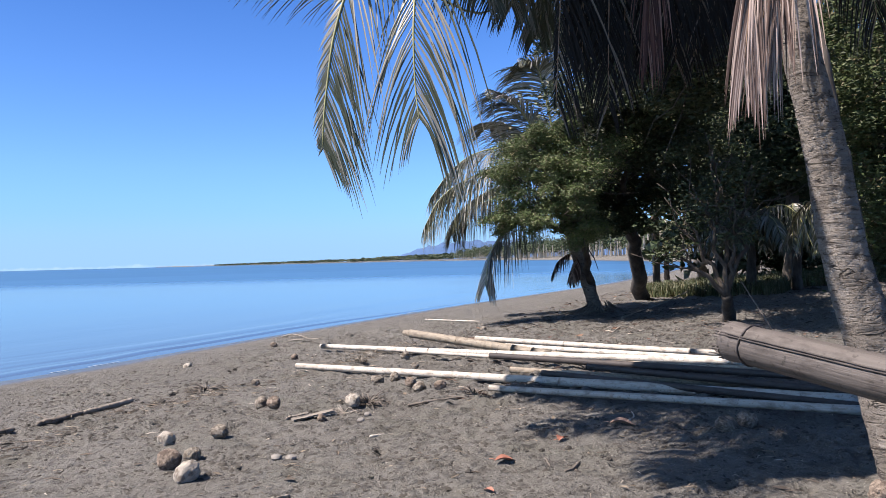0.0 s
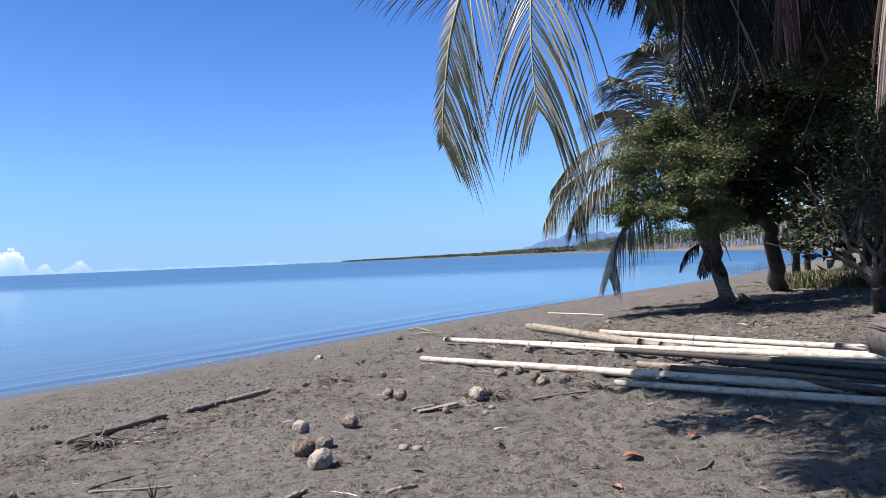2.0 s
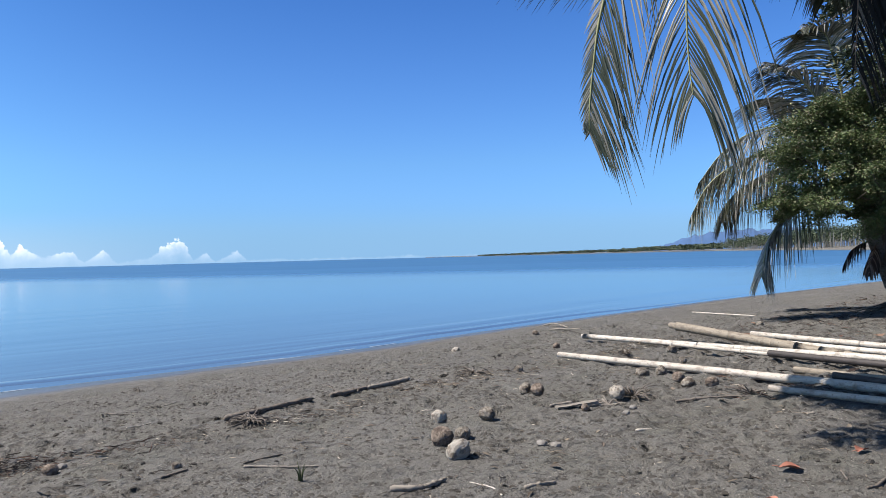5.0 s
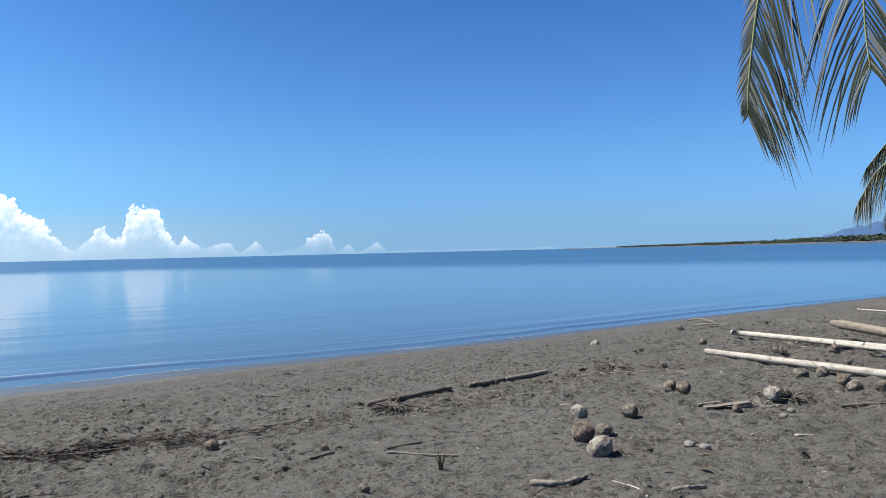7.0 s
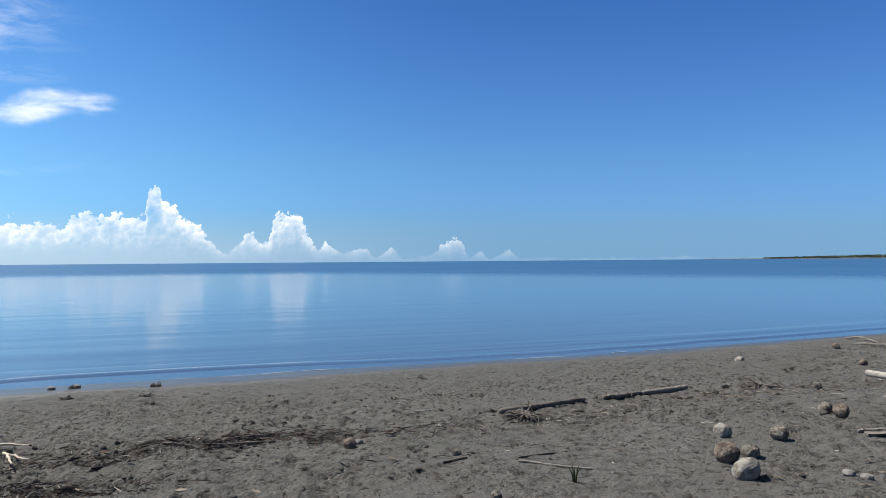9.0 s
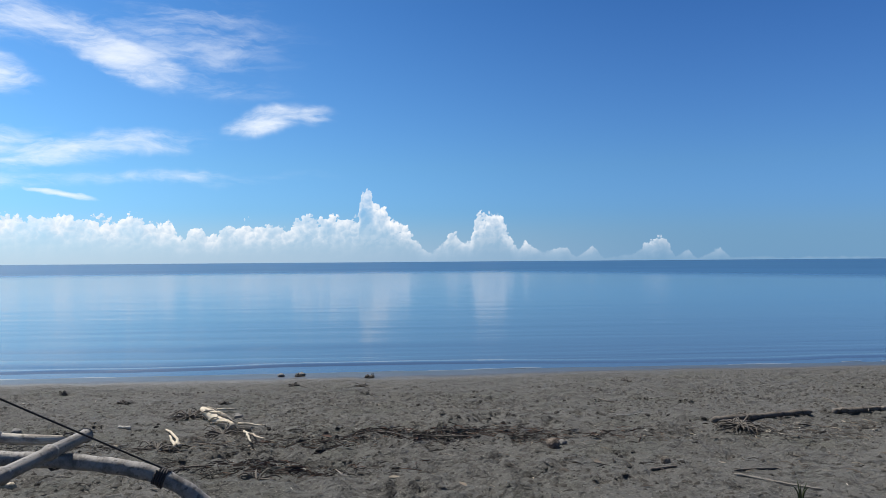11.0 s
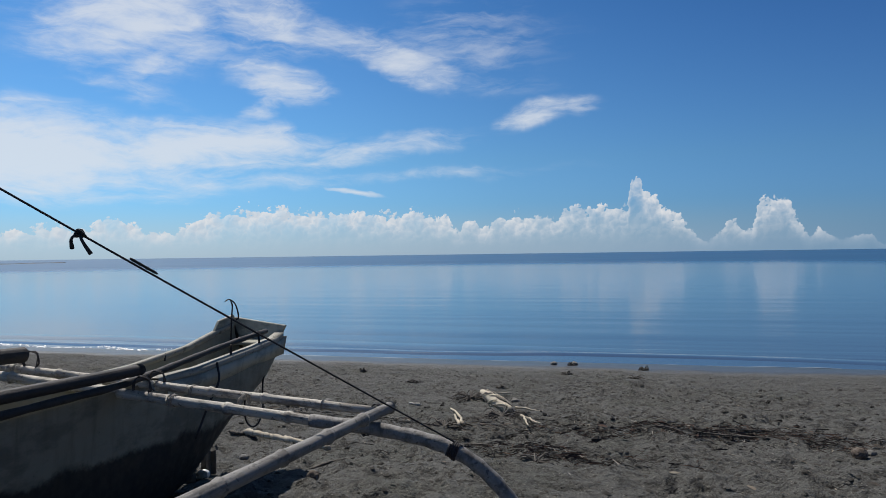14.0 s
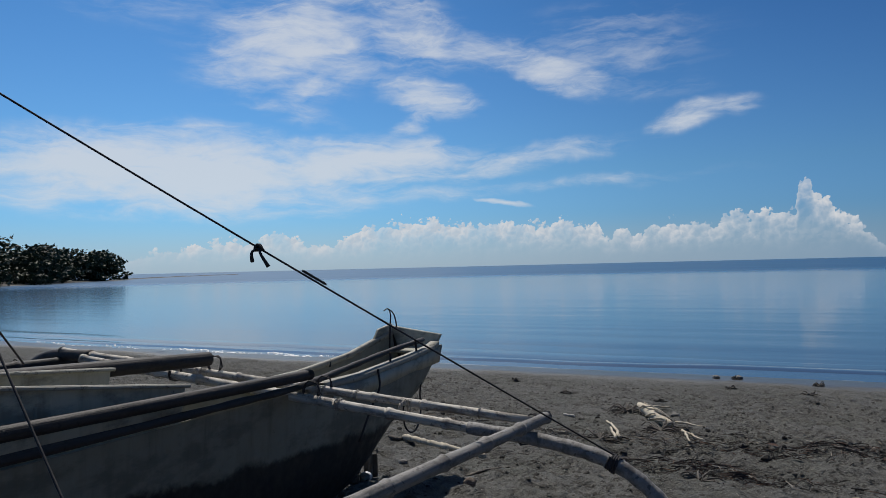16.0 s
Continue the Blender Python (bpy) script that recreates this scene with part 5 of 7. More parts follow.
# ---- poles, coconuts and driftwood on the sand ----
def bamboo_pole(name, a, b, r, mat, rng, label, group="", step=0.42, bend=0.0, category="pole", taper=0.85, parent=None, bare=False, cut=True, knob=1.0):
    """A cane with swollen nodes and hollow, broken ends, from a to b."""
    a, b = Vector(a), Vector(b)
    long = (b - a).length
    line, radii = [], []
    n = max(2, int(long / step))
    sag = Vector((rng.normal(0, 1), rng.normal(0, 1), 0)) * bend
    for i in range(n):
        s0, s1 = i / n, (i + 1) / n
        for f, k in ((0.0, 0.985), (0.022, 1.05), (0.05, 1.045), (0.085, 0.995), (0.5, 0.985), (0.95, 0.995)):
            u = s0 + (s1 - s0) * f + rng.uniform(-0.003, 0.003)
            line.append(a.lerp(b, u) + sag * math.sin(math.pi * u) - a)
            radii.append(r * (1 - (1 - taper) * u) * (1.0 if bare else 1 + (k - 1) * knob) * rng.uniform(0.985, 1.015))
    V, F = tube(line, radii, 12, cap=False)
    top, m = len(V), len(line)
    if cut:
        for end, row in ((0, 0), (1, m - 1)):
            o = Vector(line[row])
            inward = (Vector(line[1]) - o if end == 0 else Vector(line[m - 2]) - o).normalized()
            base = len(V)
            V += [o + (V[row * 12 + k] - o) * 0.74 for k in range(12)]
            V += [o + (V[row * 12 + k] - o) * 0.70 + inward * min(0.2, long * 0.05) for k in range(12)]
            for k in range(12):
                q = (k + 1) % 12
                F.append((row * 12 + k, row * 12 + q, base + q, base + k))
                F.append((base + k, base + q, base + 12 + q, base + 12 + k))
            F.append(tuple(base + 12 + k for k in range(12)))
    d = (b - a).normalized()
    turn = Vector((1, 0, 0)).rotation_difference(d)
    back = turn.inverted()
    ob = finish(name, [back @ v for v in V], F, mat)
    if parent is None:
        ob.matrix_world = Matrix.Translation(a) @ turn.to_matrix().to_4x4()
        tagged(ob, label, category, group)
    else:
        ob.parent = parent
        ob.matrix_basis = Matrix.Translation(a) @ turn.to_matrix().to_4x4()
        if label:
            ob["label"] = label
    return ob


pole_rng = np.random.default_rng(12)
UP = Vector((0, 0, 1))
HEAP = "heap of bamboo poles on the beach"
PALE_POLE = "long sun-bleached bamboo pole lying on the sand"
DARK_POLE = "weathered grey-brown bamboo pole in the heap, darkened for shade"


def laid(a, b, r, mat, label, lift_a=0.0, lift_b=0.0, **more):
    """A pole laid on the ground from a to b."""
    r *= 0.62
    more = dict(dict(step=0.8, knob=0.55), **more)
    a = Vector((a[0], a[1], ground_z(a[0], a[1]) + r * 0.8 + 0.04 + lift_a))
    b = Vector((b[0], b[1], ground_z(b[0], b[1]) + r * 0.8 + 0.04 + lift_b))
    return bamboo_pole("bamboo_pole", a, b, r, mat, pole_rng, label, HEAP, **more)


laid((-2.569, 12.789, -0.297), (4.133, 7.256, 0.014), 0.080, BAMBOO_PALE, PALE_POLE, 0.02, 0.06, taper=1.25, bend=0.03)
laid((-2.694, 16.110, -0.351), (3.966, 9.576, -0.000), 0.085, BAMBOO_PALE, PALE_POLE, 0.03, 0.03, taper=1.0, bend=0.05)
laid((-1.314, 14.381, -0.253), (2.620, 10.347, -0.056), 0.055, BAMBOO_PALE, PALE_POLE, 0.0, 0.0)
laid((0.634, 14.922, -0.159), (4.684, 9.690, 0.029), 0.085, BAMBOO_PALE, PALE_POLE, 0.02, 0.05, bend=0.04)
laid((1.104, 13.565, -0.131), (4.405, 9.571, 0.018), 0.075, BAMBOO_PALE, PALE_POLE, 0.0, 0.0, bend=0.02)
laid((0.539, 9.370, -0.140), (3.811, 6.654, 0.015), 0.062, BAMBOO_PALE, PALE_POLE, 0.02, 0.02, taper=1.15, bend=0.03)
# these poles carry the fronds' shade in their own dark colour
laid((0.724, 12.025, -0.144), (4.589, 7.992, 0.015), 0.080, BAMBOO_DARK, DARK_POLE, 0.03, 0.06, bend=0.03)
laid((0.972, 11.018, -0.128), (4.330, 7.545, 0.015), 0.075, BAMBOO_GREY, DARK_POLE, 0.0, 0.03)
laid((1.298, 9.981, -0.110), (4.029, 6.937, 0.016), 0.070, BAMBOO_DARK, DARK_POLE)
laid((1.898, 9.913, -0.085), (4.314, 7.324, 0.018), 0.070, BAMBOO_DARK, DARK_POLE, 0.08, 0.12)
laid((1.839, 10.888, -0.091), (4.723, 8.222, 0.021), 0.070, BAMBOO_GREY, DARK_POLE, 0.04, 0.08)
bamboo_pole("bamboo_pole", (-0.691, 14.984, 0.078), (3.088, 11.181, -0.185), 0.085, BAMBOO_GREY, pole_rng, "thick grey bamboo pole lying across the heap", HEAP, bend=0.02, taper=0.9)
laid((-0.611, 23.071, -0.347), (0.967, 19.563, -0.173), 0.035, BAMBOO_PALE, "thin bleached cane alone on the sand", taper=0.7)

# the heavy bamboo boom on its trestles beside the palm
boom_a, boom_b = Vector((1.135, 2.938, 1.211)), Vector((1.393, 2.336, 1.148))
boom_end = boom_a + (boom_b - boom_a) * 2.4
big = bamboo_pole("boat_boom", boom_a, boom_end, 0.078, BOOM_CANE, pole_rng, "thick split bamboo boom with frayed end resting on trestles", "", step=0.85, taper=1.0, category="bamboo")
cracks = []
for k, (side, wave) in enumerate(((0.36, 0.002), (0.47, 0.002))):
    pts = []
    for j in range(24):
        u = 0.01 + j / 23 * (0.97 if k == 0 else 0.5)
        d = (boom_end - boom_a).length
        a2 = side + wave * math.sin(j * 1.3) * 4
        pts.append(Vector((u * d, -math.cos(a2) * 0.0795, math.sin(a2) * 0.0795)))
    cracks.append(tube(pts, [0.0035] * 24, 5))
rim = []
for k in range(34):
    a2 = k / 34 * 2 * math.pi + pole_rng.normal(0, 0.05)
    base = Vector((0.02, math.cos(a2) * 0.071, math.sin(a2) * 0.071))
    rim.append(tube([base, base + Vector((-pole_rng.uniform(0.025, 0.075), pole_rng.normal(0, 0.006), pole_rng.normal(0, 0.006)))], [0.0075, 0.002], 5))
finish("frayed_rim", *join(rim), BOOM_CANE, big, "splintered fibres round the hollow end")
finish("node_ring", *tube([Vector((0.115 + 0.004 * math.sin(i), math.cos(i / 20 * 6.2832) * 0.0795, math.sin(i / 20 * 6.2832) * 0.0795)) for i in range(21)], [0.004] * 21, 5), BAMBOO_DARK, big)
crack = finish("split", *join(cracks), BAMBOO_DARK, big, "long dark split along the cane")
for k in range(2):
    f = 0.56 + 0.4 * k
    at = boom_a.lerp(boom_end, f)
    g = ground_z(at.x, at.y)
    stand = empty("trestle", (at.x, at.y, g), "rough wooden trestle under the bamboo boom", "trestle", "trestles under the boom", math.degrees(math.atan2((boom_end - boom_a).y, (boom_end - boom_a).x)))
    top = at.z - g - 0.07
    for s in (-1, 1):
        finish("leg", *limb((0, s * 0.4, -0.05), (0, -s * 0.06, top + 0.14), 0.035, 0.028, pole_rng, 0.02, 6, 8), DRIFT_DARK, stand)
    finish("crossbar", *limb((0.0, -0.2, top - 0.03), (0.0, 0.2, top - 0.03), 0.03, 0.03, pole_rng, 0.0, 4, 8), DRIFT_DARK, stand)


def coconut(px, size, mat, rng, label, long=1.15, group="fallen coconuts", sink=0.18):
    """A fallen nut: a three-sided husk, dented and cracked, lying on its side, with its stem end as a part."""
    x, y, _ = px
    size *= 0.80
    bm = bmesh.new()
    bmesh.ops.create_icosphere(bm, subdivisions=4, radius=1.0)
    off = Vector(rng.uniform(-9, 9, 3))
    for v in bm.verts:
        p = v.co.copy()
        a = math.atan2(p.y, p.x)
        rib = 1 + 0.085 * math.cos(3 * a) * (1 - p.z * p.z)
        rough = 1 + 0.13 * noise.noise(p * 2.2 + off) + 0.045 * noise.noise(p * 5 + off) + 0.025 * math.sin(a * 17 + p.z * 2) * abs(noise.noise(p * 3 + off))
        v.co = Vector((p.x * rib, p.y * rib, p.z * long * (1 - 0.12 * p.z))) * rough * size * 0.5
    me = bpy.data.meshes.new("coconut")
    bm.to_mesh(me)
    bm.free()
    me.materials.append(mat)
    me.polygons.foreach_set("use_smooth", np.ones(len(me.polygons), dtype=bool))
    nut = tagged(new("coconut", me), label, "coconut", group)
    nut.matrix_world = pose(x, y, ground_z(x, y) + size * (0.5 - sink), rng.uniform(60, 115), rng.uniform(-20, 20), rng.uniform(0, 360))
    cap = bmesh.new()
    bmesh.ops.create_cone(cap, segments=9, radius1=size * 0.13, radius2=size * 0.07, depth=size * 0.07, cap_ends=True)
    for v in cap.verts:
        v.co += Vector((0, 0, size * 0.5 * long * 0.90))
    part("stem_end", cap, HUSK_BROWN, nut)
    return nut


nut_rng = np.random.default_rng(17)
PALE_NUT, GREY_NUT, BROWN_NUT = "bleached pale coconut lying on the sand", "grey weathered coconut husk on the sand", "brown fibrous coconut husk on the sand"
for px, size, mat, label in (
        ((-2.137, 6.063, -0.198), 0.235, HUSK_PALE, "pale coconut with a cut top beside two others"), ((-2.428, 6.433, -0.217), 0.25, HUSK_BROWN, "brown coconut husk in a cluster of three"), ((-2.361, 6.830, -0.224), 0.185, HUSK_GREY, "grey coconut in a cluster of three"),
        ((-2.875, 7.574, -0.260), 0.20, HUSK_PALE, PALE_NUT), ((-2.374, 7.684, -0.243), 0.20, HUSK_GREY, GREY_NUT), ((-2.349, 9.351, -0.257), 0.205, HUSK_GREY, GREY_NUT), ((-2.160, 9.213, -0.248), 0.205, HUSK_BROWN, BROWN_NUT),
        ((-5.217, 14.921, -0.477), 0.22, HUSK_PALE, PALE_NUT), ((-3.030, 14.828, -0.354), 0.18, HUSK_BROWN, BROWN_NUT), ((-4.214, 18.139, -0.475), 0.17, HUSK_BROWN, BROWN_NUT), ((-2.963, 11.480, -0.300), 0.15, HUSK_GREY, GREY_NUT),
        ((-1.130, 8.894, -0.205), 0.225, HUSK_PALE, "half-bleached coconut caught in a tuft of roots"), ((-1.003, 10.676, -0.210), 0.21, HUSK_GREY, GREY_NUT), ((-0.754, 10.877, -0.200), 0.19, HUSK_GREY, GREY_NUT),
        ((-0.365, 9.937, -0.179), 0.215, HUSK_GREY, GREY_NUT), ((-0.489, 10.169, -0.185), 0.17, HUSK_BROWN, BROWN_NUT), ((-0.074, 9.734, -0.166), 0.17, HUSK_BROWN, BROWN_NUT), ((-0.708, 13.104, -0.216), 0.21, HUSK_GREY, GREY_NUT), ((-0.507, 12.061, -0.198), 0.16, HUSK_GREY, GREY_NUT),
        ((-1.407, 8.256, -0.214), 0.11, HUSK_BROWN, BROWN_NUT), ((0.897, 17.439, -0.159), 0.17, HUSK_GREY, GREY_NUT), ((2.498, 6.652, -0.030), 0.22, HUSK_BROWN, "dark coconut husk lying in the shade"), ((2.738, 6.750, -0.023), 0.22, HUSK_BROWN, "dark coconut husk lying in the shade"),
        ((2.689, 4.601, 0.016), 0.19, HUSK_BROWN, "reddish coconut husk beside the palm trunk"), ((-5.822, 5.193, -0.325), 0.16, HUSK_BROWN, BROWN_NUT), ((-4.542, 5.373, -0.278), 0.10, HUSK_GREY, GREY_NUT), ((-3.366, 4.404, -0.211), 0.10, HUSK_GREY, GREY_NUT),
        ((-6.145, -0.558, -0.213), 0.10, HUSK_PALE, "small pale coconut shell by the boat"), ((-5.881, 0.277, -0.221), 0.11, HUSK_BROWN, BROWN_NUT), ((3.338, 7.867, -0.025), 0.15, HUSK_BROWN, "reddish husk on top of the pole heap")):
    coconut(px, size, mat, nut_rng, label, long=nut_rng.uniform(1.05, 1.3))


def branch(name, pts, r0, r1, mat, rng, label, category="driftwood", group="", twigs=0, sides=8, lift=0.6):
    """A stick or branch through ground points, knotty and tapered, with side twigs as a part."""
    o = Vector(pts[0])
    P = [Vector((p[0], p[1], (ground_z(p[0], p[1]) + max(r0, r1) * lift) if len(p) < 4 else p[2])) for p in pts]
    o = P[0].copy()
    r0, r1 = r0 * 0.8, r1 * 0.72
    line = [p - o for p in spline(P, 30)]
    mid = [line[0].lerp(line[-1], i / 29) for i in range(30)]
    line = [p.lerp(q, 0.35) + Vector((noise.noise(p * 4 + o), noise.noise(p * 4 - o), 0.4 * noise.noise(p * 5 + o))) * r0 * 0.5 for p, q in zip(line, mid)]
    radii = [(r0 + (r1 - r0) * i / 29) * (1 + 0.34 * noise.noise(Vector((i * 0.55, o.x * 3, o.y * 3)))) * (0.55 if i in (0, 29) else 1.0) for i in range(30)]
    V, F = tube(line, radii, sides)
    V = [v + Vector((noise.noise(v * 40 + o), noise.noise(v * 40 - o), noise.noise(v * 32 + o * 2))) * r0 * 0.42 for v in V]
    ob = finish(name, V, F, mat)
    ob.matrix_world = Matrix.Translation(o)
    tagged(ob, label, category, group)
    if twigs:
        pieces = []
        for k in range(twigs):
            a = line[rng.integers(3, 27)]
            b = a + Vector((rng.normal(0, 1), rng.normal(0, 1), abs(rng.normal(0, 0.06)))) * rng.uniform(4, 10) * r0
            finish("twig", *limb(a, b, r0 * 0.4, r0 * 0.12, rng, 0.2, 6, 5), mat, ob)
    return ob


stick_rng = np.random.default_rng(23)
STICKS = "sticks and driftwood on the sand"
GREY_LOG, DARK_LOG, THIN = "weathered grey driftwood stick on the sand", "damp dark driftwood branch at the wrack line", "thin dry stick on the sand"
branch("driftwood_log", [(-4.773, 9.728, -0.362), (-4.643, 10.150, -0.362), (-4.479, 10.555, -0.360)], 0.045, 0.05, DRIFT, stick_rng, GREY_LOG, group=STICKS)
branch("driftwood_log", [(-5.013, 9.050, -0.365), (-4.884, 9.337, -0.362), (-4.814, 9.781, -0.365)], 0.05, 0.042, DRIFT_DARK, stick_rng, DARK_LOG, group=STICKS, twigs=3)
branch("driftwood_log", [(-5.625, 7.518, -0.368), (-5.371, 8.054, -0.369), (-5.142, 8.771, -0.367)], 0.055, 0.04, DRIFT_DARK, stick_rng, DARK_LOG, group=STICKS, twigs=2)
branch("driftwood_log", [(-2.315, 5.023, -0.182), (-2.081, 5.029, -0.173), (-1.998, 5.333, -0.176)], 0.034, 0.024, DRIFT, stick_rng, "short curved piece of pale driftwood", group=STICKS)
branch("driftwood_log", [(-1.350, 5.174, -0.147), (-1.246, 5.270, -0.145), (-1.166, 5.418, -0.145)], 0.022, 0.016, DRIFT, stick_rng, "short curved piece of pale driftwood", group=STICKS)
branch("stick", [(-3.903, 5.453, -0.254), (-3.548, 5.552, -0.242), (-3.240, 5.593, -0.231)], 0.014, 0.011, DRIFT, stick_rng, THIN, group=STICKS)
branch("stick", [(-3.966, 5.544, -0.259), (-3.902, 5.823, -0.262), (-3.795, 6.108, -0.264)], 0.012, 0.010, DRIFT_DARK, stick_rng, THIN, group=STICKS)
branch("stick", [(-0.773, 7.303, -0.172), (-0.531, 7.464, -0.167), (-0.288, 7.723, -0.163)], 0.018, 0.008, BAMBOO_PALE, stick_rng, "bleached splinter of wood on the sand", group=STICKS)
branch("stick", [(-0.474, 8.876, -0.179), (-0.114, 9.035, -0.165), (0.481, 9.116, -0.141)], 0.022, 0.010, DRIFT_DARK, stick_rng, DARK_LOG, group=STICKS, twigs=5)
branch("stick", [(-1.808, 8.292, -0.230), (-1.716, 8.472, -0.227), (-1.602, 8.559, -0.223)], 0.028, 0.03, DRIFT, stick_rng, "broken end of a weathered plank", group=STICKS)
branch("stick", [(0.867, 5.524, -0.068), (0.961, 5.695, -0.069), (1.037, 5.848, -0.069)], 0.012, 0.016, DRIFT_DARK, stick_rng, THIN, group=STICKS)
branch("stick", [(0.783, 5.988, -0.082), (0.785, 5.844, -0.079), (0.788, 5.740, -0.076)], 0.012, 0.01, DRIFT_DARK, stick_rng, THIN, group=STICKS)
branch("stick", [(-4.466, 5.085, -0.269), (-4.427, 5.186, -0.270), (-4.370, 5.316, -0.270)], 0.016, 0.012, DRIFT_DARK, stick_rng, THIN, group=STICKS)
branch("stick", [(-7.148, 3.879, -0.348), (-6.769, 4.288, -0.343), (-6.402, 4.698, -0.338)], 0.016, 0.008, DRIFT_DARK, stick_rng, DARK_LOG, group=STICKS, twigs=6)
branch("stick", [(-6.806, 4.488, -0.349), (-6.860, 4.905, -0.360), (-6.578, 5.537, -0.363)], 0.012, 0.006, DRIFT_DARK, stick_rng, DARK_LOG, group=STICKS, twigs=5)
branch("stick", [(-7.215, 1.628, -0.303), (-6.996, 2.072, -0.303), (-6.710, 2.544, -0.302)], 0.014, 0.008, DRIFT_DARK, stick_rng, THIN, group=STICKS, twigs=2)
branch("stick", [(-9.674, 1.736, -0.408), (-9.599, 1.794, -0.407), (-9.525, 1.851, -0.405)], 0.022, 0.022, BAMBOO_PALE, stick_rng, "short white stick on the sand", group=STICKS)
branch("driftwood_log", [(-8.080, -0.295, 0), (-7.610, 0.105, 0), (-7.160, 0.515, 0)], 0.042, 0.036, FIBRE, stick_rng, "short peeled pale log behind the outrigger", group=STICKS)
branch("driftwood_log", [(-8.051, -0.436, -0.291), (-7.988, -0.354, -0.290), (-8.113, -0.260, -0.297)], 0.03, 0.02, DRIFT_DARK, stick_rng, DARK_LOG, group=STICKS)
branch("stick", [(-6.623, 0.295, -0.250), (-6.687, 0.476, -0.257), (-6.761, 0.698, -0.265)], 0.022, 0.012, DRIFT_DARK, stick_rng, DARK_LOG, group=STICKS, twigs=3)
branch("stick", [(4.292, 17.882, 0.019), (5.943, 20.738, 0.096), (*(8.480, 24.578, 0.445), 1)], 0.03, 0.022, DRIFT, stick_rng, "pale fallen branch leaning into the bushes", group=STICKS)
branch("stick", [(*(6.133, 13.689, -0.013), 1), (*(5.986, 13.972, 0.434), 1), (*(5.792, 14.377, 0.996), 1)], 0.022, 0.016, DRIFT_DARK, stick_rng, "bare pole leaning against the shrub", group=STICKS)
branch("stick", [(-4.916, 22.218, -0.651), (*(-4.394, 21.353, -0.443), 1), (-3.737, 20.010, -0.481)], 0.03, 0.02, DRIFT, stick_rng, "forked bleached branch near the waterline", group=STICKS, twigs=5)
branch("stick", [(-4.203, 19.807, -0.507), (-3.752, 19.681, -0.475), (-3.344, 19.598, -0.447)], 0.028, 0.02, DRIFT, stick_rng, "forked bleached branch near the waterline", group=STICKS, twigs=3)
branch("stick", [(3.406, 14.946, -0.021), (*(4.081, 17.018, -0.011), 1), (4.037, 15.155, 0.011)], 0.02, 0.012, DRIFT, stick_rng, "curved fallen palm stalk under the palm", group=STICKS)
for k in range(26):
    x, y = stick_rng.uniform(-9.5, 2.0), stick_rng.uniform(2.2, 12.5)
    if shore_distance(x, y) < 5 or math.hypot(x, y) < 4.6:
        continue
    a, h = stick_rng.uniform(0, 6.28), stick_rng.uniform(0.08, 0.24)
    branch("stick", [(x, y, 0), (x + math.cos(a) * h, y + math.sin(a) * h, 0), (x + math.cos(a + 0.3) * h * 2, y + math.sin(a + 0.3) * h * 2, 0)], stick_rng.uniform(0.006, 0.014), 0.005,
           (DRIFT, DRIFT_DARK, BAMBOO_PALE)[k % 3], stick_rng, ("thin dry stick on the sand", "thin dark twig on the sand", "thin bleached twig on the sand")[k % 3], group=STICKS, sides=6)

# a split plank
plank_at = Vector((-1.518, 8.379, -0.218))
bm = bmesh.new()
bmesh.ops.create_cube(bm, size=1.0)
bmesh.ops.subdivide_edges(bm, edges=bm.edges[:], cuts=3, use_grid_fill=True)
for v in bm.verts:
    v.co = Vector((v.co.x * 0.52, v.co.y * 0.085 * (1 - 0.5 * abs(v.co.x)), v.co.z * 0.022)) + Vector((0, noise.noise(v.co * 5) * 0.02, noise.noise(v.co * 3) * 0.012))
me = bpy.data.meshes.new("plank")
bm.to_mesh(me)
bm.free()
me.materials.append(DRIFT)
plank = tagged(new("plank", me), "split pale plank lying on the sand", "plank")
plank.matrix_world = pose(plank_at.x, plank_at.y, ground_z(plank_at.x, plank_at.y) + 0.02, 4, -3, 38)


def fallen_leaf(at, size, mat, label, turn):
    """A dry curled leaf: two halves about a midrib."""
    V, F = [], []
    for i in range(9):
        u = i / 8
        half = size * 0.30 * math.sin(math.pi * (0.06 + 0.9 * u))
        x = (u - 0.5) * size
        for s in (-1, -0.5, 0, 0.5, 1):
            V.append((x, s * half, abs(s) ** 1.6 * half * 0.55 + 0.05 * size * math.sin(u * 5)))
        if i:
            b = 5 * (i - 1)
            F += [(b + j, b + j + 1, b + j + 6, b + j + 5) for j in range(4)]
    leaf = finish("fallen_leaf", V, F, mat)
    leaf.matrix_world = pose(at[0], at[1], ground_z(at[0], at[1]) + 0.012, 0, 0, turn)
    finish("leaf_stalk", *tube([(-size * 0.5, 0, 0.01), (-size * 0.62, 0.01, 0.015), (-size * 0.75, 0.03, 0.01)], [0.004, 0.003, 0.003], 5), mat, leaf)
    return tagged(leaf, label, "leaf", "fallen leaves")


fallen_leaf((0.459, 5.965, -0.094), 0.17, LEAF_RED, "fallen red-orange leaf on grey sand", 10)
fallen_leaf((1.683, 7.099, -0.072), 0.24, LEAF_TAN, "large curled tan leaf on the sand", -15)
fallen_leaf((1.022, 6.615, -0.087), 0.16, LEAF_RED, "faded brownish leaf half buried in sand", 60)
fallen_leaf((0.275, 5.198, -0.084), 0.09, LEAF_RED, "small red fallen leaf on the sand", 140)

# the green seedling
shoot = empty("seedling", (-3.155, 5.150, -0.218), "small green grass shoot growing from the sand", "plant")
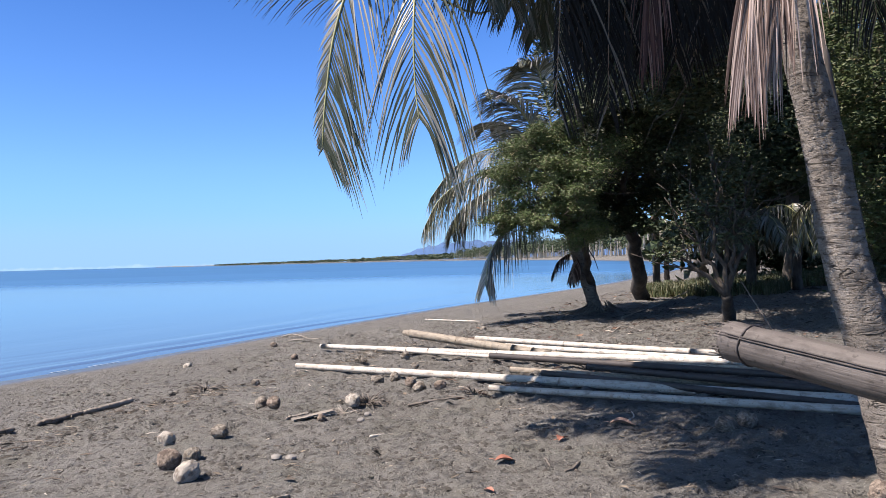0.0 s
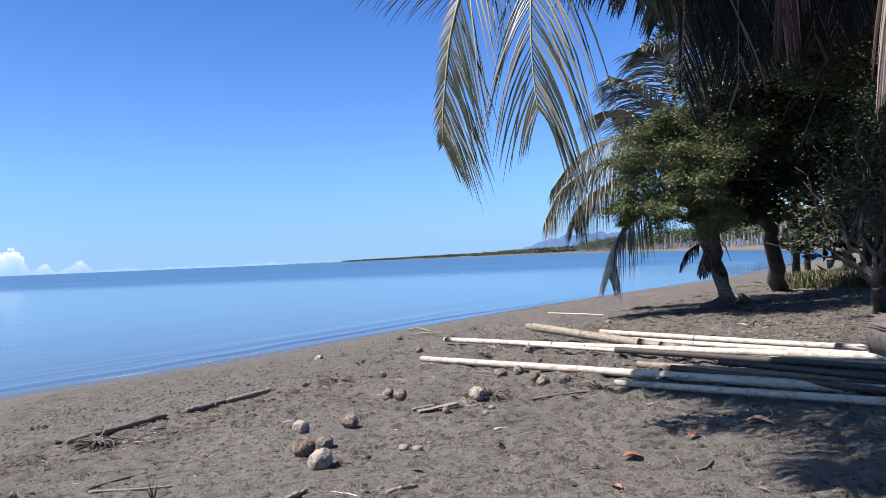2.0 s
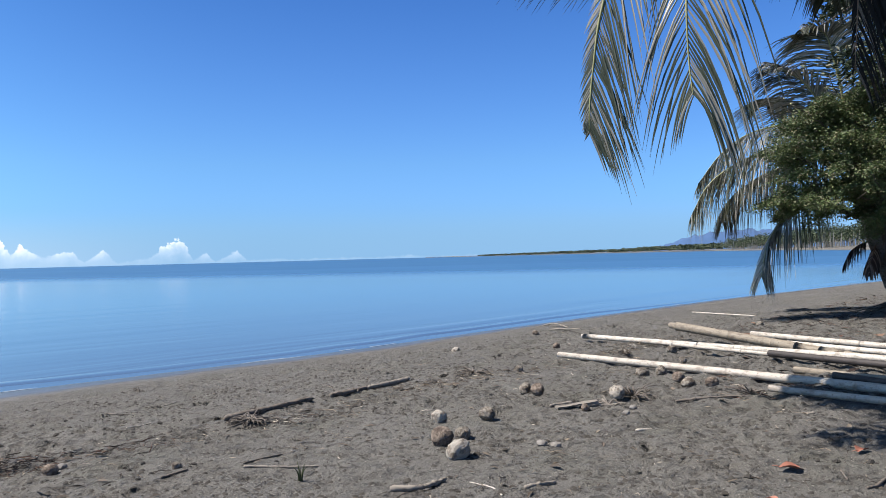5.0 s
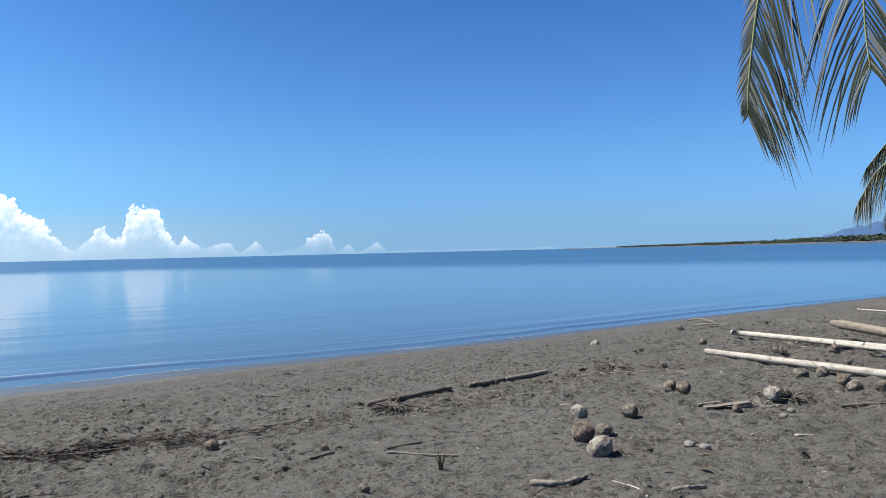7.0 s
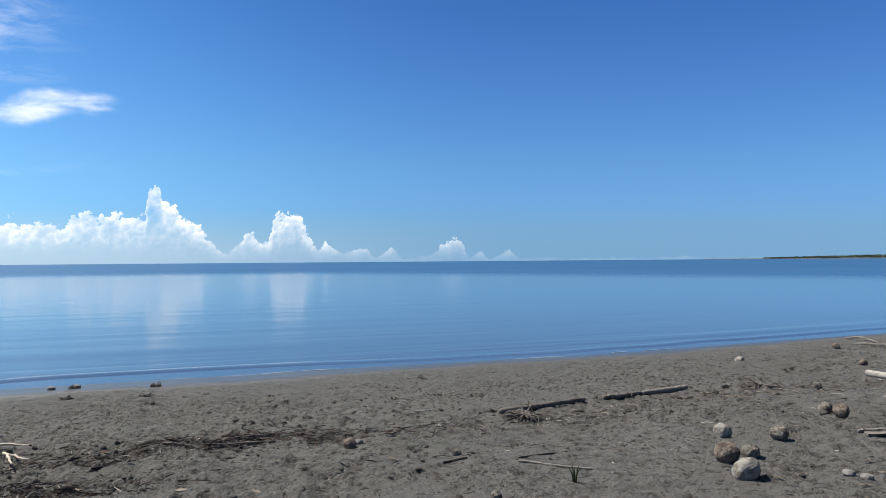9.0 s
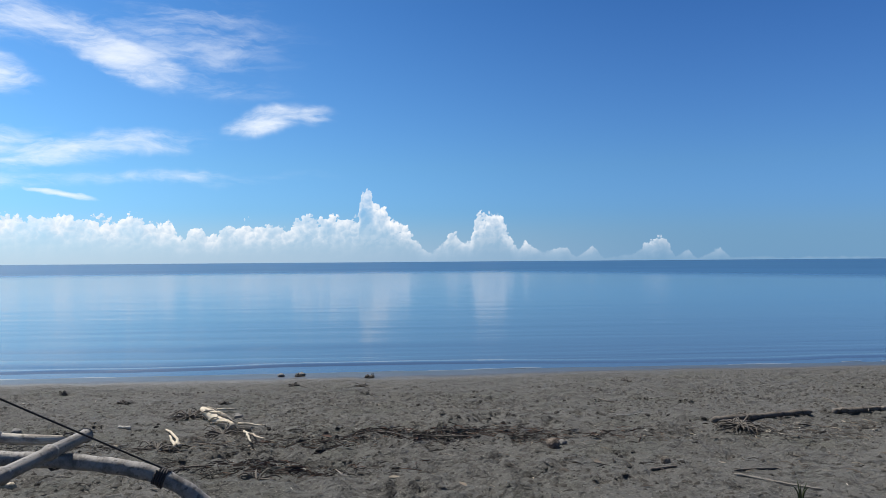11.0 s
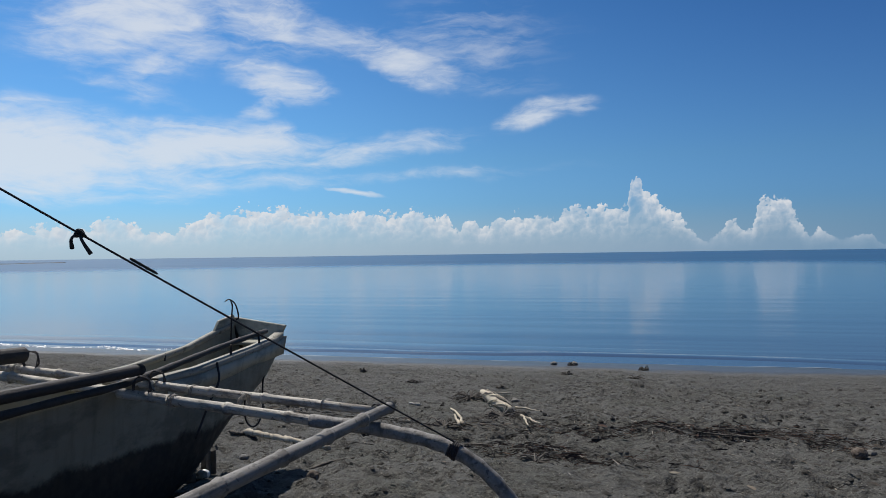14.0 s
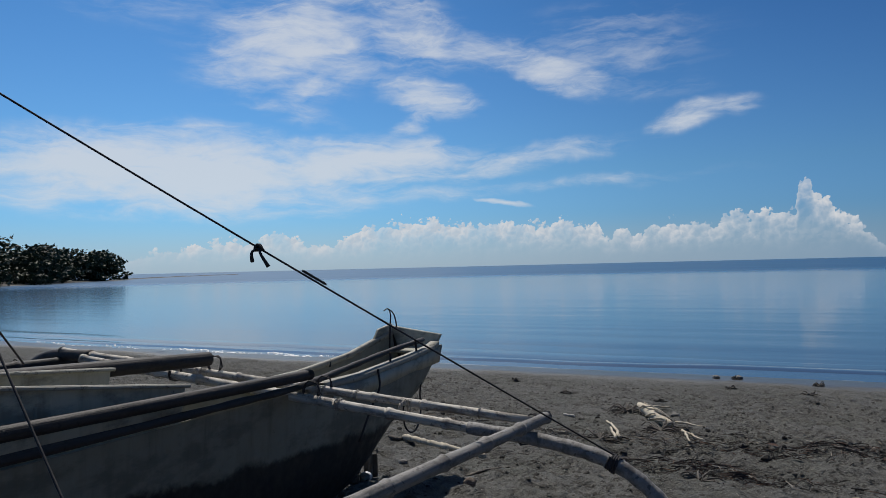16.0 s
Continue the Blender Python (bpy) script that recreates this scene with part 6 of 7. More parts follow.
for k in range(5):
    a = k * 1.3
    pts = [Vector((0.01 * math.cos(a), 0.01 * math.sin(a), -0.02)), Vector((0.02 * math.cos(a), 0.02 * math.sin(a), 0.08)), Vector((0.055 * math.cos(a), 0.055 * math.sin(a), 0.13 + 0.02 * (k % 3)))]
    finish("blade", *tube(spline(pts, 6), [0.006, 0.007, 0.007, 0.006, 0.004, 0.001], 4), GRASS, shoot)


def tuft(at, label, n, long, mat, rng, flat=0.4, category="roots"):
    """A torn-up tuft of stiff roots or stalks."""
    pieces = []
    for k in range(n):
        a = rng.uniform(0, 6.28)
        d = Vector((math.cos(a), math.sin(a), rng.uniform(0.05, flat * 2)))
        h = long * rng.uniform(0.5, 1.1)
        pieces.append(tube(spline([Vector((0, 0, 0)), d * h * 0.55 + Vector(rng.normal(0, 0.03, 3)), d * h * 0.9 + Vector((0, 0, -h * 0.2))], 6), [0.010, 0.009, 0.008, 0.006, 0.005, 0.002], 5, False))
    ob = finish("root_tuft", *join(pieces), mat)
    ob.matrix_world = Matrix.Translation((at[0], at[1], ground_z(at[0], at[1]) + 0.01))
    return tagged(ob, label, category)


tuft_rng = np.random.default_rng(41)
tuft((-0.972, 9.086, -0.200), "dark spiky tuft of torn roots beside a coconut", 42, 0.36, DRIFT_DARK, tuft_rng)
tuft((-1.198, 8.586, -0.207), "dry tuft of pale palm fibres", 26, 0.22, DRIFT, tuft_rng, 0.2)
tuft((0.329, 9.173, -0.148), "dark twiggy tuft at the end of a pole", 20, 0.25, DRIFT_DARK, tuft_rng)
tuft((-9.924, 2.634, -0.442), "mat of dark fibres beside the dried husk", 50, 0.36, DRIFT_DARK, tuft_rng, 0.12)
tuft((-8.467, 2.618, -0.375), "mat of dark fibres beside the dried husk", 50, 0.34, DRIFT_DARK, tuft_rng, 0.12)
tuft((-8.054, 1.819, -0.340), "mat of dark fibres beside a white splinter", 40, 0.34, DRIFT_DARK, tuft_rng, 0.12)
tuft((-1.484, 12.928, -0.249), "crumpled pinkish-grey husk fibres", 40, 0.2, HUSK_GREY, tuft_rng, 0.4)
tuft((-6.225, 2.213, -0.276), "mat of dark fibres on the sand", 26, 0.25, DRIFT_DARK, tuft_rng, 0.12)
tuft((-5.090, 7.281, -0.340), "dark patch of rotting fibres by the driftwood", 60, 0.3, DRIFT_DARK, tuft_rng, 0.1)
tuft((-3.670, 11.303, -0.331), "dark mat of washed-up weed", 60, 0.4, DRIFT_DARK, tuft_rng, 0.1)

# the dried palm flower sheath, wound with fibre
sheath = empty("palm_sheath", (-9.509, 2.713, -0.425), "dried pale palm flower sheath wound with fibre", "palm debris")
o = Vector((-9.509, 2.713, -0.425))
ends = [Vector(p) - o for p in ((-9.959, 2.819, -0.449), (-9.180, 2.767, -0.412), (-8.534, 2.758, -0.382), (-8.244, 2.842, -0.371))]
pts = [Vector((p.x, p.y, p.z + h)) for p, h in zip(ends, (0.08, 0.07, 0.05, 0.03))]
body = spline(pts[:3], 14)
finish("core", *tube(body, [0.022 + 0.048 * math.sin(math.pi * (i + 2) / 17) for i in range(14)], 9), FIBRE, sheath)
for k in range(26):
    # strips wound slantwise about the core
    u0 = tuft_rng.uniform(0.0, 0.75)
    turn, hand = tuft_rng.uniform(0, 6.28), tuft_rng.uniform(0.3, 1.6)
    own = []
    for j in range(10):
        u = min(0.99, u0 + 0.25 * j / 9) * 13
        i = int(u)
        c = body[i].lerp(body[min(i + 1, 13)], u - i)
        r = 0.026 + 0.050 * math.sin(math.pi * (u + 2) / 17) + tuft_rng.uniform(0.0, 0.012)
        d = (body[min(i + 1, 13)] - body[max(i - 1, 0)]).normalized()
        q = d.cross(UP).normalized()
        own.append(c + (q * math.cos(turn + hand * j / 9) + q.cross(d) * math.sin(turn + hand * j / 9)) * r)
    w0 = tuft_rng.uniform(0.004, 0.011)
    finish("fibre_strip", *tube(own, [w0 * (0.4 + math.sin(math.pi * (i + 1) / 11)) for i in range(10)], 5), (FIBRE, DRIFT, HUSK_GREY)[k % 3], sheath)
for k, (a, b) in enumerate((((-8.827, 2.913, -0.399), (-8.575, 3.176, -0.394)), ((-8.265, 2.794, -0.370), (-7.778, 2.856, -0.351)), ((-10.149, 3.062, -0.463), (-10.110, 3.292, -0.467)), ((-8.112, 2.775, -0.363), (-7.713, 2.682, -0.345)))):
    a, b = Vector(a) - o, Vector(b) - o
    finish("strip", *limb(a + UP * 0.035, b + UP * 0.02, 0.015, 0.009, tuft_rng, 0.05, 8, 6), FIBRE, sheath)
splinter = empty("palm_splinter", (-8.317, 2.040, -0.355), "white split palm stalk lying on the sand", "palm debris")
o = Vector((-8.317, 2.040, -0.355))
for k, (a, b) in enumerate((((-9.024, 2.138, -0.389), (-7.998, 2.030, -0.342)), ((-8.578, 2.071, -0.367), (-7.955, 1.969, -0.339)))):
    a, b = Vector(a) - o, Vector(b) - o
    finish("stalk", *limb(a + UP * 0.02, b + UP * 0.015, 0.010, 0.021, tuft_rng, 0.1, 6, 6), FIBRE, splinter)


# small dark clumps of weed on the smooth sand near the water
for at, n, long in (((-12.37, 5.06), 46, 0.16), ((-11.45, 5.93), 60, 0.24), ((-12.99, 6.91), 50, 0.20), ((-14.33, 5.98), 40, 0.14), ((-9.1, 9.9), 40, 0.18), ((-10.9, 3.4), 34, 0.13), ((-12.0, 2.2), 40, 0.17), ((-13.6, 1.6), 30, 0.12)):
    tuft(at, "small dark clump of washed-up weed on smooth sand", n, long * 0.7, DRIFT_DARK, tuft_rng, 0.05)


def stone(at, size, label, rng):
    bm = bmesh.new()
    bmesh.ops.create_icosphere(bm, subdivisions=2, radius=size * 0.5)
    off = Vector(rng.uniform(-5, 5, 3))
    for v in bm.verts:
        v.co = v.co * (1 + 0.3 * noise.noise(v.co * (3 / size) + off))
        v.co.z *= 0.7
    me = bpy.data.meshes.new("stone")
    bm.to_mesh(me)
    bm.free()
    me.materials.append(STONE)
    ob = tagged(new("stone", me), label, "stone", "stones on the sand")
    ob.matrix_world = pose(at[0], at[1], ground_z(at[0], at[1]) + size * 0.16, 0, 0, rng.uniform(0, 360))


for at, size in (((-9.876, 0.699, -0.392), 0.11), ((-7.008, -0.273, -0.253), 0.09), ((-14.379, 6.072, -0.787), 0.16), ((-14.538, 5.688, -0.784), 0.14), ((-5.891, 5.382, -0.332), 0.1), ((-1.401, 6.607, -0.181), 0.1), ((-1.515, 6.525, -0.184), 0.1), ((-9.680, 3.198, -0.445), 0.12), ((-0.948, 8.114, -0.195), 0.08), ((-0.902, 8.396, -0.194), 0.09)):
    stone(at, size, "dark rounded stone lying on the sand", tuft_rng)


# ---- the outrigger boat, bow to the sea ----
BOW = Vector((-7.02, -0.135, -0.22))
boat = empty("outrigger_boat", BOW, "worn white wooden outrigger boat with bamboo booms beached on sand", "boat", turn=math.degrees(math.atan2(-0.46, 0.89)))
Z0 = 0.22
KEEL = ((0.0, 0.655), (0.22, 0.43), (0.72, 0.195), (1.27, -0.10), (1.8, -0.19), (3.2, -0.20), (5.2, -0.18), (6.0, -0.05), (6.6, 0.25))
SHEER = ((0.0, 0.95), (0.25, 0.90), (0.7, 0.805), (1.34, 0.745), (1.83, 0.735), (2.6, 0.755), (4.0, 0.775), (5.2, 0.79), (6.6, 0.90))
NEAR_SHEER = ((0.0, 0.86), (0.16, 0.825), (0.6, 0.795), (1.03, 0.777), (1.45, 0.760), (2.0, 0.770), (2.6, 0.772), (4.0, 0.775), (5.2, 0.79), (6.6, 0.90))
HALF = ((0.0, 0.25), (0.7, 0.29), (1.4, 0.33), (2.6, 0.37), (4.2, 0.38), (5.5, 0.34), (6.6, 0.24))
FLOOR = ((0.0, 0.11), (0.7, 0.09), (1.4, 0.12), (2.6, 0.17), (4.2, 0.18), (5.5, 0.15), (6.6, 0.10))


def read(table, x):
    return float(np.interp(x, [r[0] for r in table], [r[1] for r in table]))


def hull_section(x, inset):
    """Points of a cross-section from one rim to the other."""
    k, s, h, f = read(KEEL, x), read(SHEER, x), read(HALF, x), read(FLOOR, x)
    k, h, f = k + inset, h - inset, max(0.02, f - inset)
    rise = s - k
    side = [(h, s), (h * 0.97, k + rise * 0.72), (h * 0.86 + f * 0.1, k + rise * 0.42), (f * 1.25 + h * 0.2, k + rise * 0.16), (f, k + rise * 0.02), (0, k)]
    low = (read(NEAR_SHEER, x) - k) / rise
    return [(y, k + (z - k) * low) for y, z in side] + [(-y, z) for y, z in side[-2::-1]]


def hull_shell(inset, x0, x1, n):
    V, F = [], []
    for i in range(n):
        x = x0 + (x1 - x0) * i / (n - 1)
        sec = hull_section(x, inset)
        V += [Vector((x, y, z + Z0)) for y, z in sec]
        m = len(sec)
        if i:
            F += [((i - 1) * m + j, (i - 1) * m + j + 1, i * m + j + 1, i * m + j) for j in range(m - 1)]
    return V, F, m


def board(name, corners, thick, mat, parent, label="", rng=None):
    """A board from four corners, with thickness along its normal."""
    c = [Vector(p) for p in corners]
    nrm = (c[1] - c[0]).cross(c[3] - c[0]).normalized() * thick
    bm = bmesh.new()
    a = [bm.verts.new(p) for p in c]
    b = [bm.verts.new(p + nrm) for p in c]
    bm.faces.new(a[::-1])
    bm.faces.new(b)
    for i in range(4):
        j = (i + 1) % 4
        bm.faces.new((a[i], a[j], b[j], b[i]))
    bmesh.ops.bevel(bm, geom=bm.edges[:], offset=min(0.006, thick * 0.3), segments=1, affect="EDGES")
    bmesh.ops.recalc_face_normals(bm, faces=bm.faces[:])
    return part(name, bm, mat, parent, label)


def at_boat(x, y, z):
    return Vector((x, y, z + Z0))


ov, of, m = hull_shell(0.0, 0.0, 6.6, 60)
of.append(tuple(range(m)))
of.append(tuple(range(len(ov) - 1, len(ov) - 1 - m, -1)))
hull = finish("hull", ov, of, HULL_SIDE, boat, "grimy white side darkened for shade, black bottom paint, rust streaks")
iv, jf, m = hull_shell(0.028, 0.03, 6.57, 60)
finish("lining", iv, [tuple(reversed(f)) for f in jf], HULL_IN, boat)
for s in (-1, 1):
    V, F = [], []
    for i in range(60):
        x = 0.03 + (1.95 if s == 1 else 6.5) * i / 59
        deep = 0.075 if s == 1 else 0.032
        h, z = read(HALF, x), read(NEAR_SHEER if s == 1 else SHEER, x) + Z0
        V += [Vector((x, s * (h - deep), z - 0.03)), Vector((x, s * (h + 0.014), z - 0.03)), Vector((x, s * (h + 0.014), z + 0.012)), Vector((x, s * (h - deep), z + 0.012))]
        if i:
            F += [((i - 1) * 4 + j, (i - 1) * 4 + (j + 1) % 4, i * 4 + (j + 1) % 4, i * 4 + j) for j in range(4)]
    finish("gunwale", V, F, RIM, boat, "bare pale gunwale strip")
# the proud upper strake of the bow
V, F = [], []
for i in range(30):
    x = -0.03 + 1.9 * i / 29
    h, z, low = read(HALF, x), read(NEAR_SHEER, x) + Z0 - 0.032, read(((0.0, 0.665), (0.7, 0.645), (1.27, 0.62), (1.9, 0.61)), x) + Z0
    lean = 0.97 - 0.10 * (1.9 - x) / 1.9
    V += [Vector((x, h - 0.004, z)), Vector((x, h + 0.018, z)), Vector((x, h * lean + 0.018, low)), Vector((x, h * lean - 0.008, low))]
    if i:
        F += [((i - 1) * 4 + j, (i - 1) * 4 + (j + 1) % 4, i * 4 + (j + 1) % 4, i * 4 + j) for j in range(4)]
F += [(0, 1, 2, 3), (119, 118, 117, 116)]
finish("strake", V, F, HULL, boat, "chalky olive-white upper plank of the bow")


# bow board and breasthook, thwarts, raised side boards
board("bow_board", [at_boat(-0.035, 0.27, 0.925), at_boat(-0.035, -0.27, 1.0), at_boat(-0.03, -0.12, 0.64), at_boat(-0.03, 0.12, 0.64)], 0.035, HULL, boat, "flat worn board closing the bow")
board("breasthook", [at_boat(0.02, 0.18, 0.78), at_boat(0.02, -0.18, 0.78), at_boat(0.22, -0.2, 0.77), at_boat(0.22, 0.2, 0.77)], 0.025, HULL_IN, boat)
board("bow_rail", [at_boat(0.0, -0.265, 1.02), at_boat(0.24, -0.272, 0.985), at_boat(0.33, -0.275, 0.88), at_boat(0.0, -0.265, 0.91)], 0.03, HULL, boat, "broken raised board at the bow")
for x in (1.9, 3.1, 4.6, 5.6):
    h = read(HALF, x) - 0.03
    z = read(SHEER, x) - 0.06
    board("thwart", [at_boat(x - 0.09, -h, z), at_boat(x + 0.09, -h, z), at_boat(x + 0.09, h, z), at_boat(x - 0.09, h, z)], 0.03, HULL_IN, boat)
for s in (1, -1):
    x0 = 3.28 if s == 1 else 3.12
    n0, n1 = read(HALF, x0) - 0.004, read(HALF, 5.6) - 0.004
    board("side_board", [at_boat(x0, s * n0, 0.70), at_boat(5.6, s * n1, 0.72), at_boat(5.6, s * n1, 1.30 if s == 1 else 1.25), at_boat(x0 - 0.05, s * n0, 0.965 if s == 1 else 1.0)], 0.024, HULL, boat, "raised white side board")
    board("capping", [at_boat(x0 - 0.06, s * n0 - 0.016, 0.968 if s == 1 else 1.003), at_boat(x0 - 0.06, s * n0 + 0.03, 0.968 if s == 1 else 1.003), at_boat(5.6, s * n1 + 0.03, 1.303 if s == 1 else 1.253), at_boat(5.6, s * n1 - 0.016, 1.303 if s == 1 else 1.253)], 0.02, RIM, boat)
board("bulkhead", [at_boat(4.05, -0.33, 0.1), at_boat(4.05, 0.33, 0.1), at_boat(4.05, 0.36, 1.0), at_boat(4.05, -0.36, 1.0)], 0.022, HULL_IN, boat)
for y in (-0.16, -0.05):
    board("rib", [at_boat(3.72, -0.335, 0.62), at_boat(3.76 + y * 0.2, -0.335, 0.62), at_boat(3.76 + y * 0.2, -0.335, 0.95), at_boat(3.72, -0.335, 0.95)], 0.03, HULL_IN, boat)

boat_rng = np.random.default_rng(61)


def cane(name, a, b, r, mat, label, step=0.34, taper=0.92, bare=False):
    return bamboo_pole(name, at_boat(*a), at_boat(*b), r, mat, boat_rng, label, parent=boat, step=step, taper=taper, bare=bare, bend=0.008, knob=4.0)


# dark poles along the hull
V, F = tube(spline([at_boat(0.26, 0.215, 0.90), at_boat(0.93, 0.25, 0.872), at_boat(1.53, 0.30, 0.840), at_boat(2.06, 0.38, 0.824), at_boat(2.49, 0.44, 0.82), at_boat(2.99, 0.47, 0.83), at_boat(3.97, 0.50, 0.842), at_boat(6.2, 0.51, 0.87)], 40), [0.0215 + 0.002 * math.sin(i * 1.9) for i in range(40)], 12)
finish("rubbing_pole", V, F, BAMBOO_DARK, boat, "dark weathered pole lashed along the gunwale")
cane("side_pole", (2.27, 0.455, 0.885), (6.2, 0.47, 0.985), 0.033, BAMBOO_DARK, "dark weathered pole beside the cockpit", 0.6, 1.0, True)
cane("side_pole", (2.2, -0.45, 0.945), (6.2, -0.42, 1.16), 0.05, BAMBOO_DARK, "dark weathered pole beside the cockpit", 0.6, 1.0, True)
# bamboo booms across the hull
cane("boom", (2.14, -2.05, 0.95), (2.14, 1.90, 0.665), 0.030, BAMBOO_BOAT, "pale jointed bamboo boom")
cane("boom", (2.34, -1.55, 0.925), (2.36, 1.80, 0.632), 0.033, BAMBOO_BOAT, "pale jointed bamboo boom")
cane("boom", (5.2, -2.05, 1.0), (5.2, 1.95, 0.80), 0.034, BAMBOO_BOAT, "pale jointed bamboo boom")
V, F = tube(spline([at_boat(2.36, 1.58, 0.652), at_boat(2.36, 2.03, 0.612), at_boat(2.36, 2.37, 0.535), at_boat(2.36, 2.60, 0.375), at_boat(2.36, 2.78, 0.12), at_boat(2.36, 2.88, -0.15)], 36), [0.034 + 0.004 * min(1, i / 12) + 0.0025 * math.sin(i * 2.2) for i in range(36)], 14)
finish("boom_arm", V, F, BAMBOO_BOAT2, boat, "curved grey wooden outrigger arm")
V, F = tube(spline([at_boat(5.2, 1.6, 0.83), at_boat(5.2, 2.1, 0.78), at_boat(5.2, 2.5, 0.62), at_boat(5.2, 2.78, 0.25), at_boat(5.2, 2.88, -0.12)], 30), [0.046] * 30, 12)
finish("boom_arm", V, F, BAMBOO_BOAT2, boat, "curved grey wooden outrigger arm")
cane("outrigger_pole", (2.04, 1.93, 0.672), (5.7, 1.96, 0.895), 0.032, BAMBOO_BOAT2, "grey bamboo pole tying the booms together", 0.45)
cane("float", (1.45, 2.90, -0.10), (6.4, 2.92, -0.10), 0.075, BAMBOO_GREY, "bamboo float lying on the sand", 0.45)
cane("outrigger_pole", (1.9, -2.02, 0.86), (5.6, -2.05, 0.92), 0.045, BAMBOO_DARK, "dark pole tying the far booms together", 0.6)
V, F = tube(spline([at_boat(2.14, -1.7, 0.92), at_boat(2.14, -2.2, 0.90), at_boat(2.14, -2.55, 0.70), at_boat(2.14, -2.8, 0.30), at_boat(2.14, -2.88, -0.2)], 30), [0.045] * 30, 12)
finish("boom_arm", V, F, BAMBOO_DARK, boat, "curved dark outrigger arm")
cane("float", (1.3, -2.90, -0.25), (6.4, -2.90, -0.22), 0.075, BAMBOO_GREY, "bamboo float lying on the sand", 0.45)
for at, d, r, mat in (((2.14, 0.72, 0.745), (0, 1, -0.07), 0.033, CORD), ((2.35, 0.73, 0.725), (0, 1, -0.07), 0.036, CORD), ((2.25, 1.12, 0.71), (0, 1, -0.07), 0.05, CORD), ((2.14, 1.88, 0.67), (1, 0, 0.06), 0.036, ROPE),
                      ((2.36, 1.90, 0.625), (1, 0, 0.06), 0.040, ROPE), ((2.36, 2.38, 0.53), (0, 0.85, -0.4), 0.041, ROPE), ((2.14, -0.55, 0.835), (0, 1, -0.07), 0.048, CORD), ((2.34, -0.62, 0.86), (0, 1, -0.07), 0.054, ROPE), ((2.24, -0.85, 0.87), (0, 1, -0.07), 0.07, CORD), ((2.14, 0.47, 0.80), (1, 0, 0), 0.058, ROPE), ((2.35, 0.52, 0.80), (1, 0, 0), 0.06, ROPE), ((2.14, -0.45, 0.9), (1, 0, 0.05), 0.06, ROPE)):
    d = Vector(d).normalized()
    a, b = d.orthogonal().normalized(), d.cross(d.orthogonal().normalized())
    turns, pts = (5, []) if at[1] == 2.38 else (3, [])
    for i in range(turns * 12):
        t = i / 12
        pts.append(at_boat(*at) + (a * math.cos(t * 2 * math.pi) + b * math.sin(t * 2 * math.pi)) * (r + 0.004 * math.sin(i * 2.7)) + d * (t - turns / 2) * (0.011 if turns == 5 else 0.009))
    finish("lashing", *tube(pts, [0.006 if turns == 5 else 0.0034] * len(pts), 5), mat, boat)
# mast, stays and knots
MAST = (4.7, 0.0)
cane("mast", (*MAST, -0.1), (*MAST, 2.95), 0.045, BAMBOO_GREY, "bamboo mast", 0.4)


def cord(name, a, b, r, mat, label, sag=0.0, twist=False):
    a, b = at_boat(*a), at_boat(*b)
    n = 60
    pts = [a.lerp(b, i / (n - 1)) - UP * sag * math.sin(math.pi * i / (n - 1)) for i in range(n)]
    radii = [r * (1 + (0.25 if twist and i % 2 else 0.0)) for i in range(n)]
    return finish(name, *tube(pts, radii, 6), mat, boat, label)


FOOT, HEAD = (2.36, 2.38, 0.575), (4.7, 0.0, 2.67)
cord("stay", FOOT, HEAD, 0.0045, ROPE, "taut dark rope stay", 0.015)
cord("stay", (4.69, 0.0, 2.9), (5.035, 1.95, 0.88), 0.0030, ROPE, "thin braided cord", 0.0, True)
cord("stay", (4.7, 0.0, 2.3), (3.6, -0.38, 1.09), 0.0055, ROPE, "thin dark stay rope", 0.0)


def on_stay(u):
    return at_boat(*(FOOT[i] + (HEAD[i] - FOOT[i]) * u for i in range(3)))


pieces = []
for u, size in ((0.518, 0.6), (0.447, 0.3)):
    c = on_stay(u) - UP * 0.012
    for k in range(3 if size == 0.6 else 0):
        pts = [c + Vector((math.cos(a) * 0.03, math.sin(a * 1.0) * 0.016 + 0.012 * k - 0.012, math.sin(a + k) * 0.022)) * size for a in np.linspace(0, 6.28, 14)]
        pieces.append(tube(pts, [0.0055] * 14, 6))
    if size == 0.6:
        for dy, dz, dx in ((0.05, -0.085, 0.0), (-0.03, -0.06, 0.01)):
            pieces.append(tube(spline([c, c + Vector((dx + 0.02, dy * 0.5, dz * 0.35)), c + Vector((dx, dy, dz))], 8), [0.005, 0.006, 0.006, 0.006, 0.006, 0.007, 0.008, 0.009], 6))
    else:
        pieces.append(tube([on_stay(u - 0.016 + 0.004 * j) for j in range(9)], [0.004, 0.0068, 0.0056, 0.0068, 0.0054, 0.0068, 0.0058, 0.0068, 0.004], 7))
finish("knot", *join(pieces), ROPE, boat, "knotted rope end")
# iron hooks at the bow, hanging ropes
for dy, dx in ((0.0, 0.0), (0.05, 0.06)):
    pts = [at_boat(0.20 - dx * 3.4, -0.16 - dy * 1.2, 0.78 + dx * 3.2), at_boat(0.13 - dx * 2.0, -0.19, 1.0), at_boat(0.10 - dx, -0.20, 1.11), at_boat(0.13, -0.21, 1.165), at_boat(0.19, -0.22, 1.15)]
    finish("hook", *tube(spline(pts, 18), [0.008 - 0.0002 * i for i in range(18)], 7), IRON, boat, "bent rusty iron hook")
loop = [(0.62, 0.26, 0.68), (0.62, 0.21, 0.40), (0.60, 0.20, 0.22), (0.50, 0.20, 0.13), (0.38, 0.20, 0.14), (0.30, 0.20, 0.26), (0.30, 0.20, 0.46), (0.28, 0.24, 0.70)]
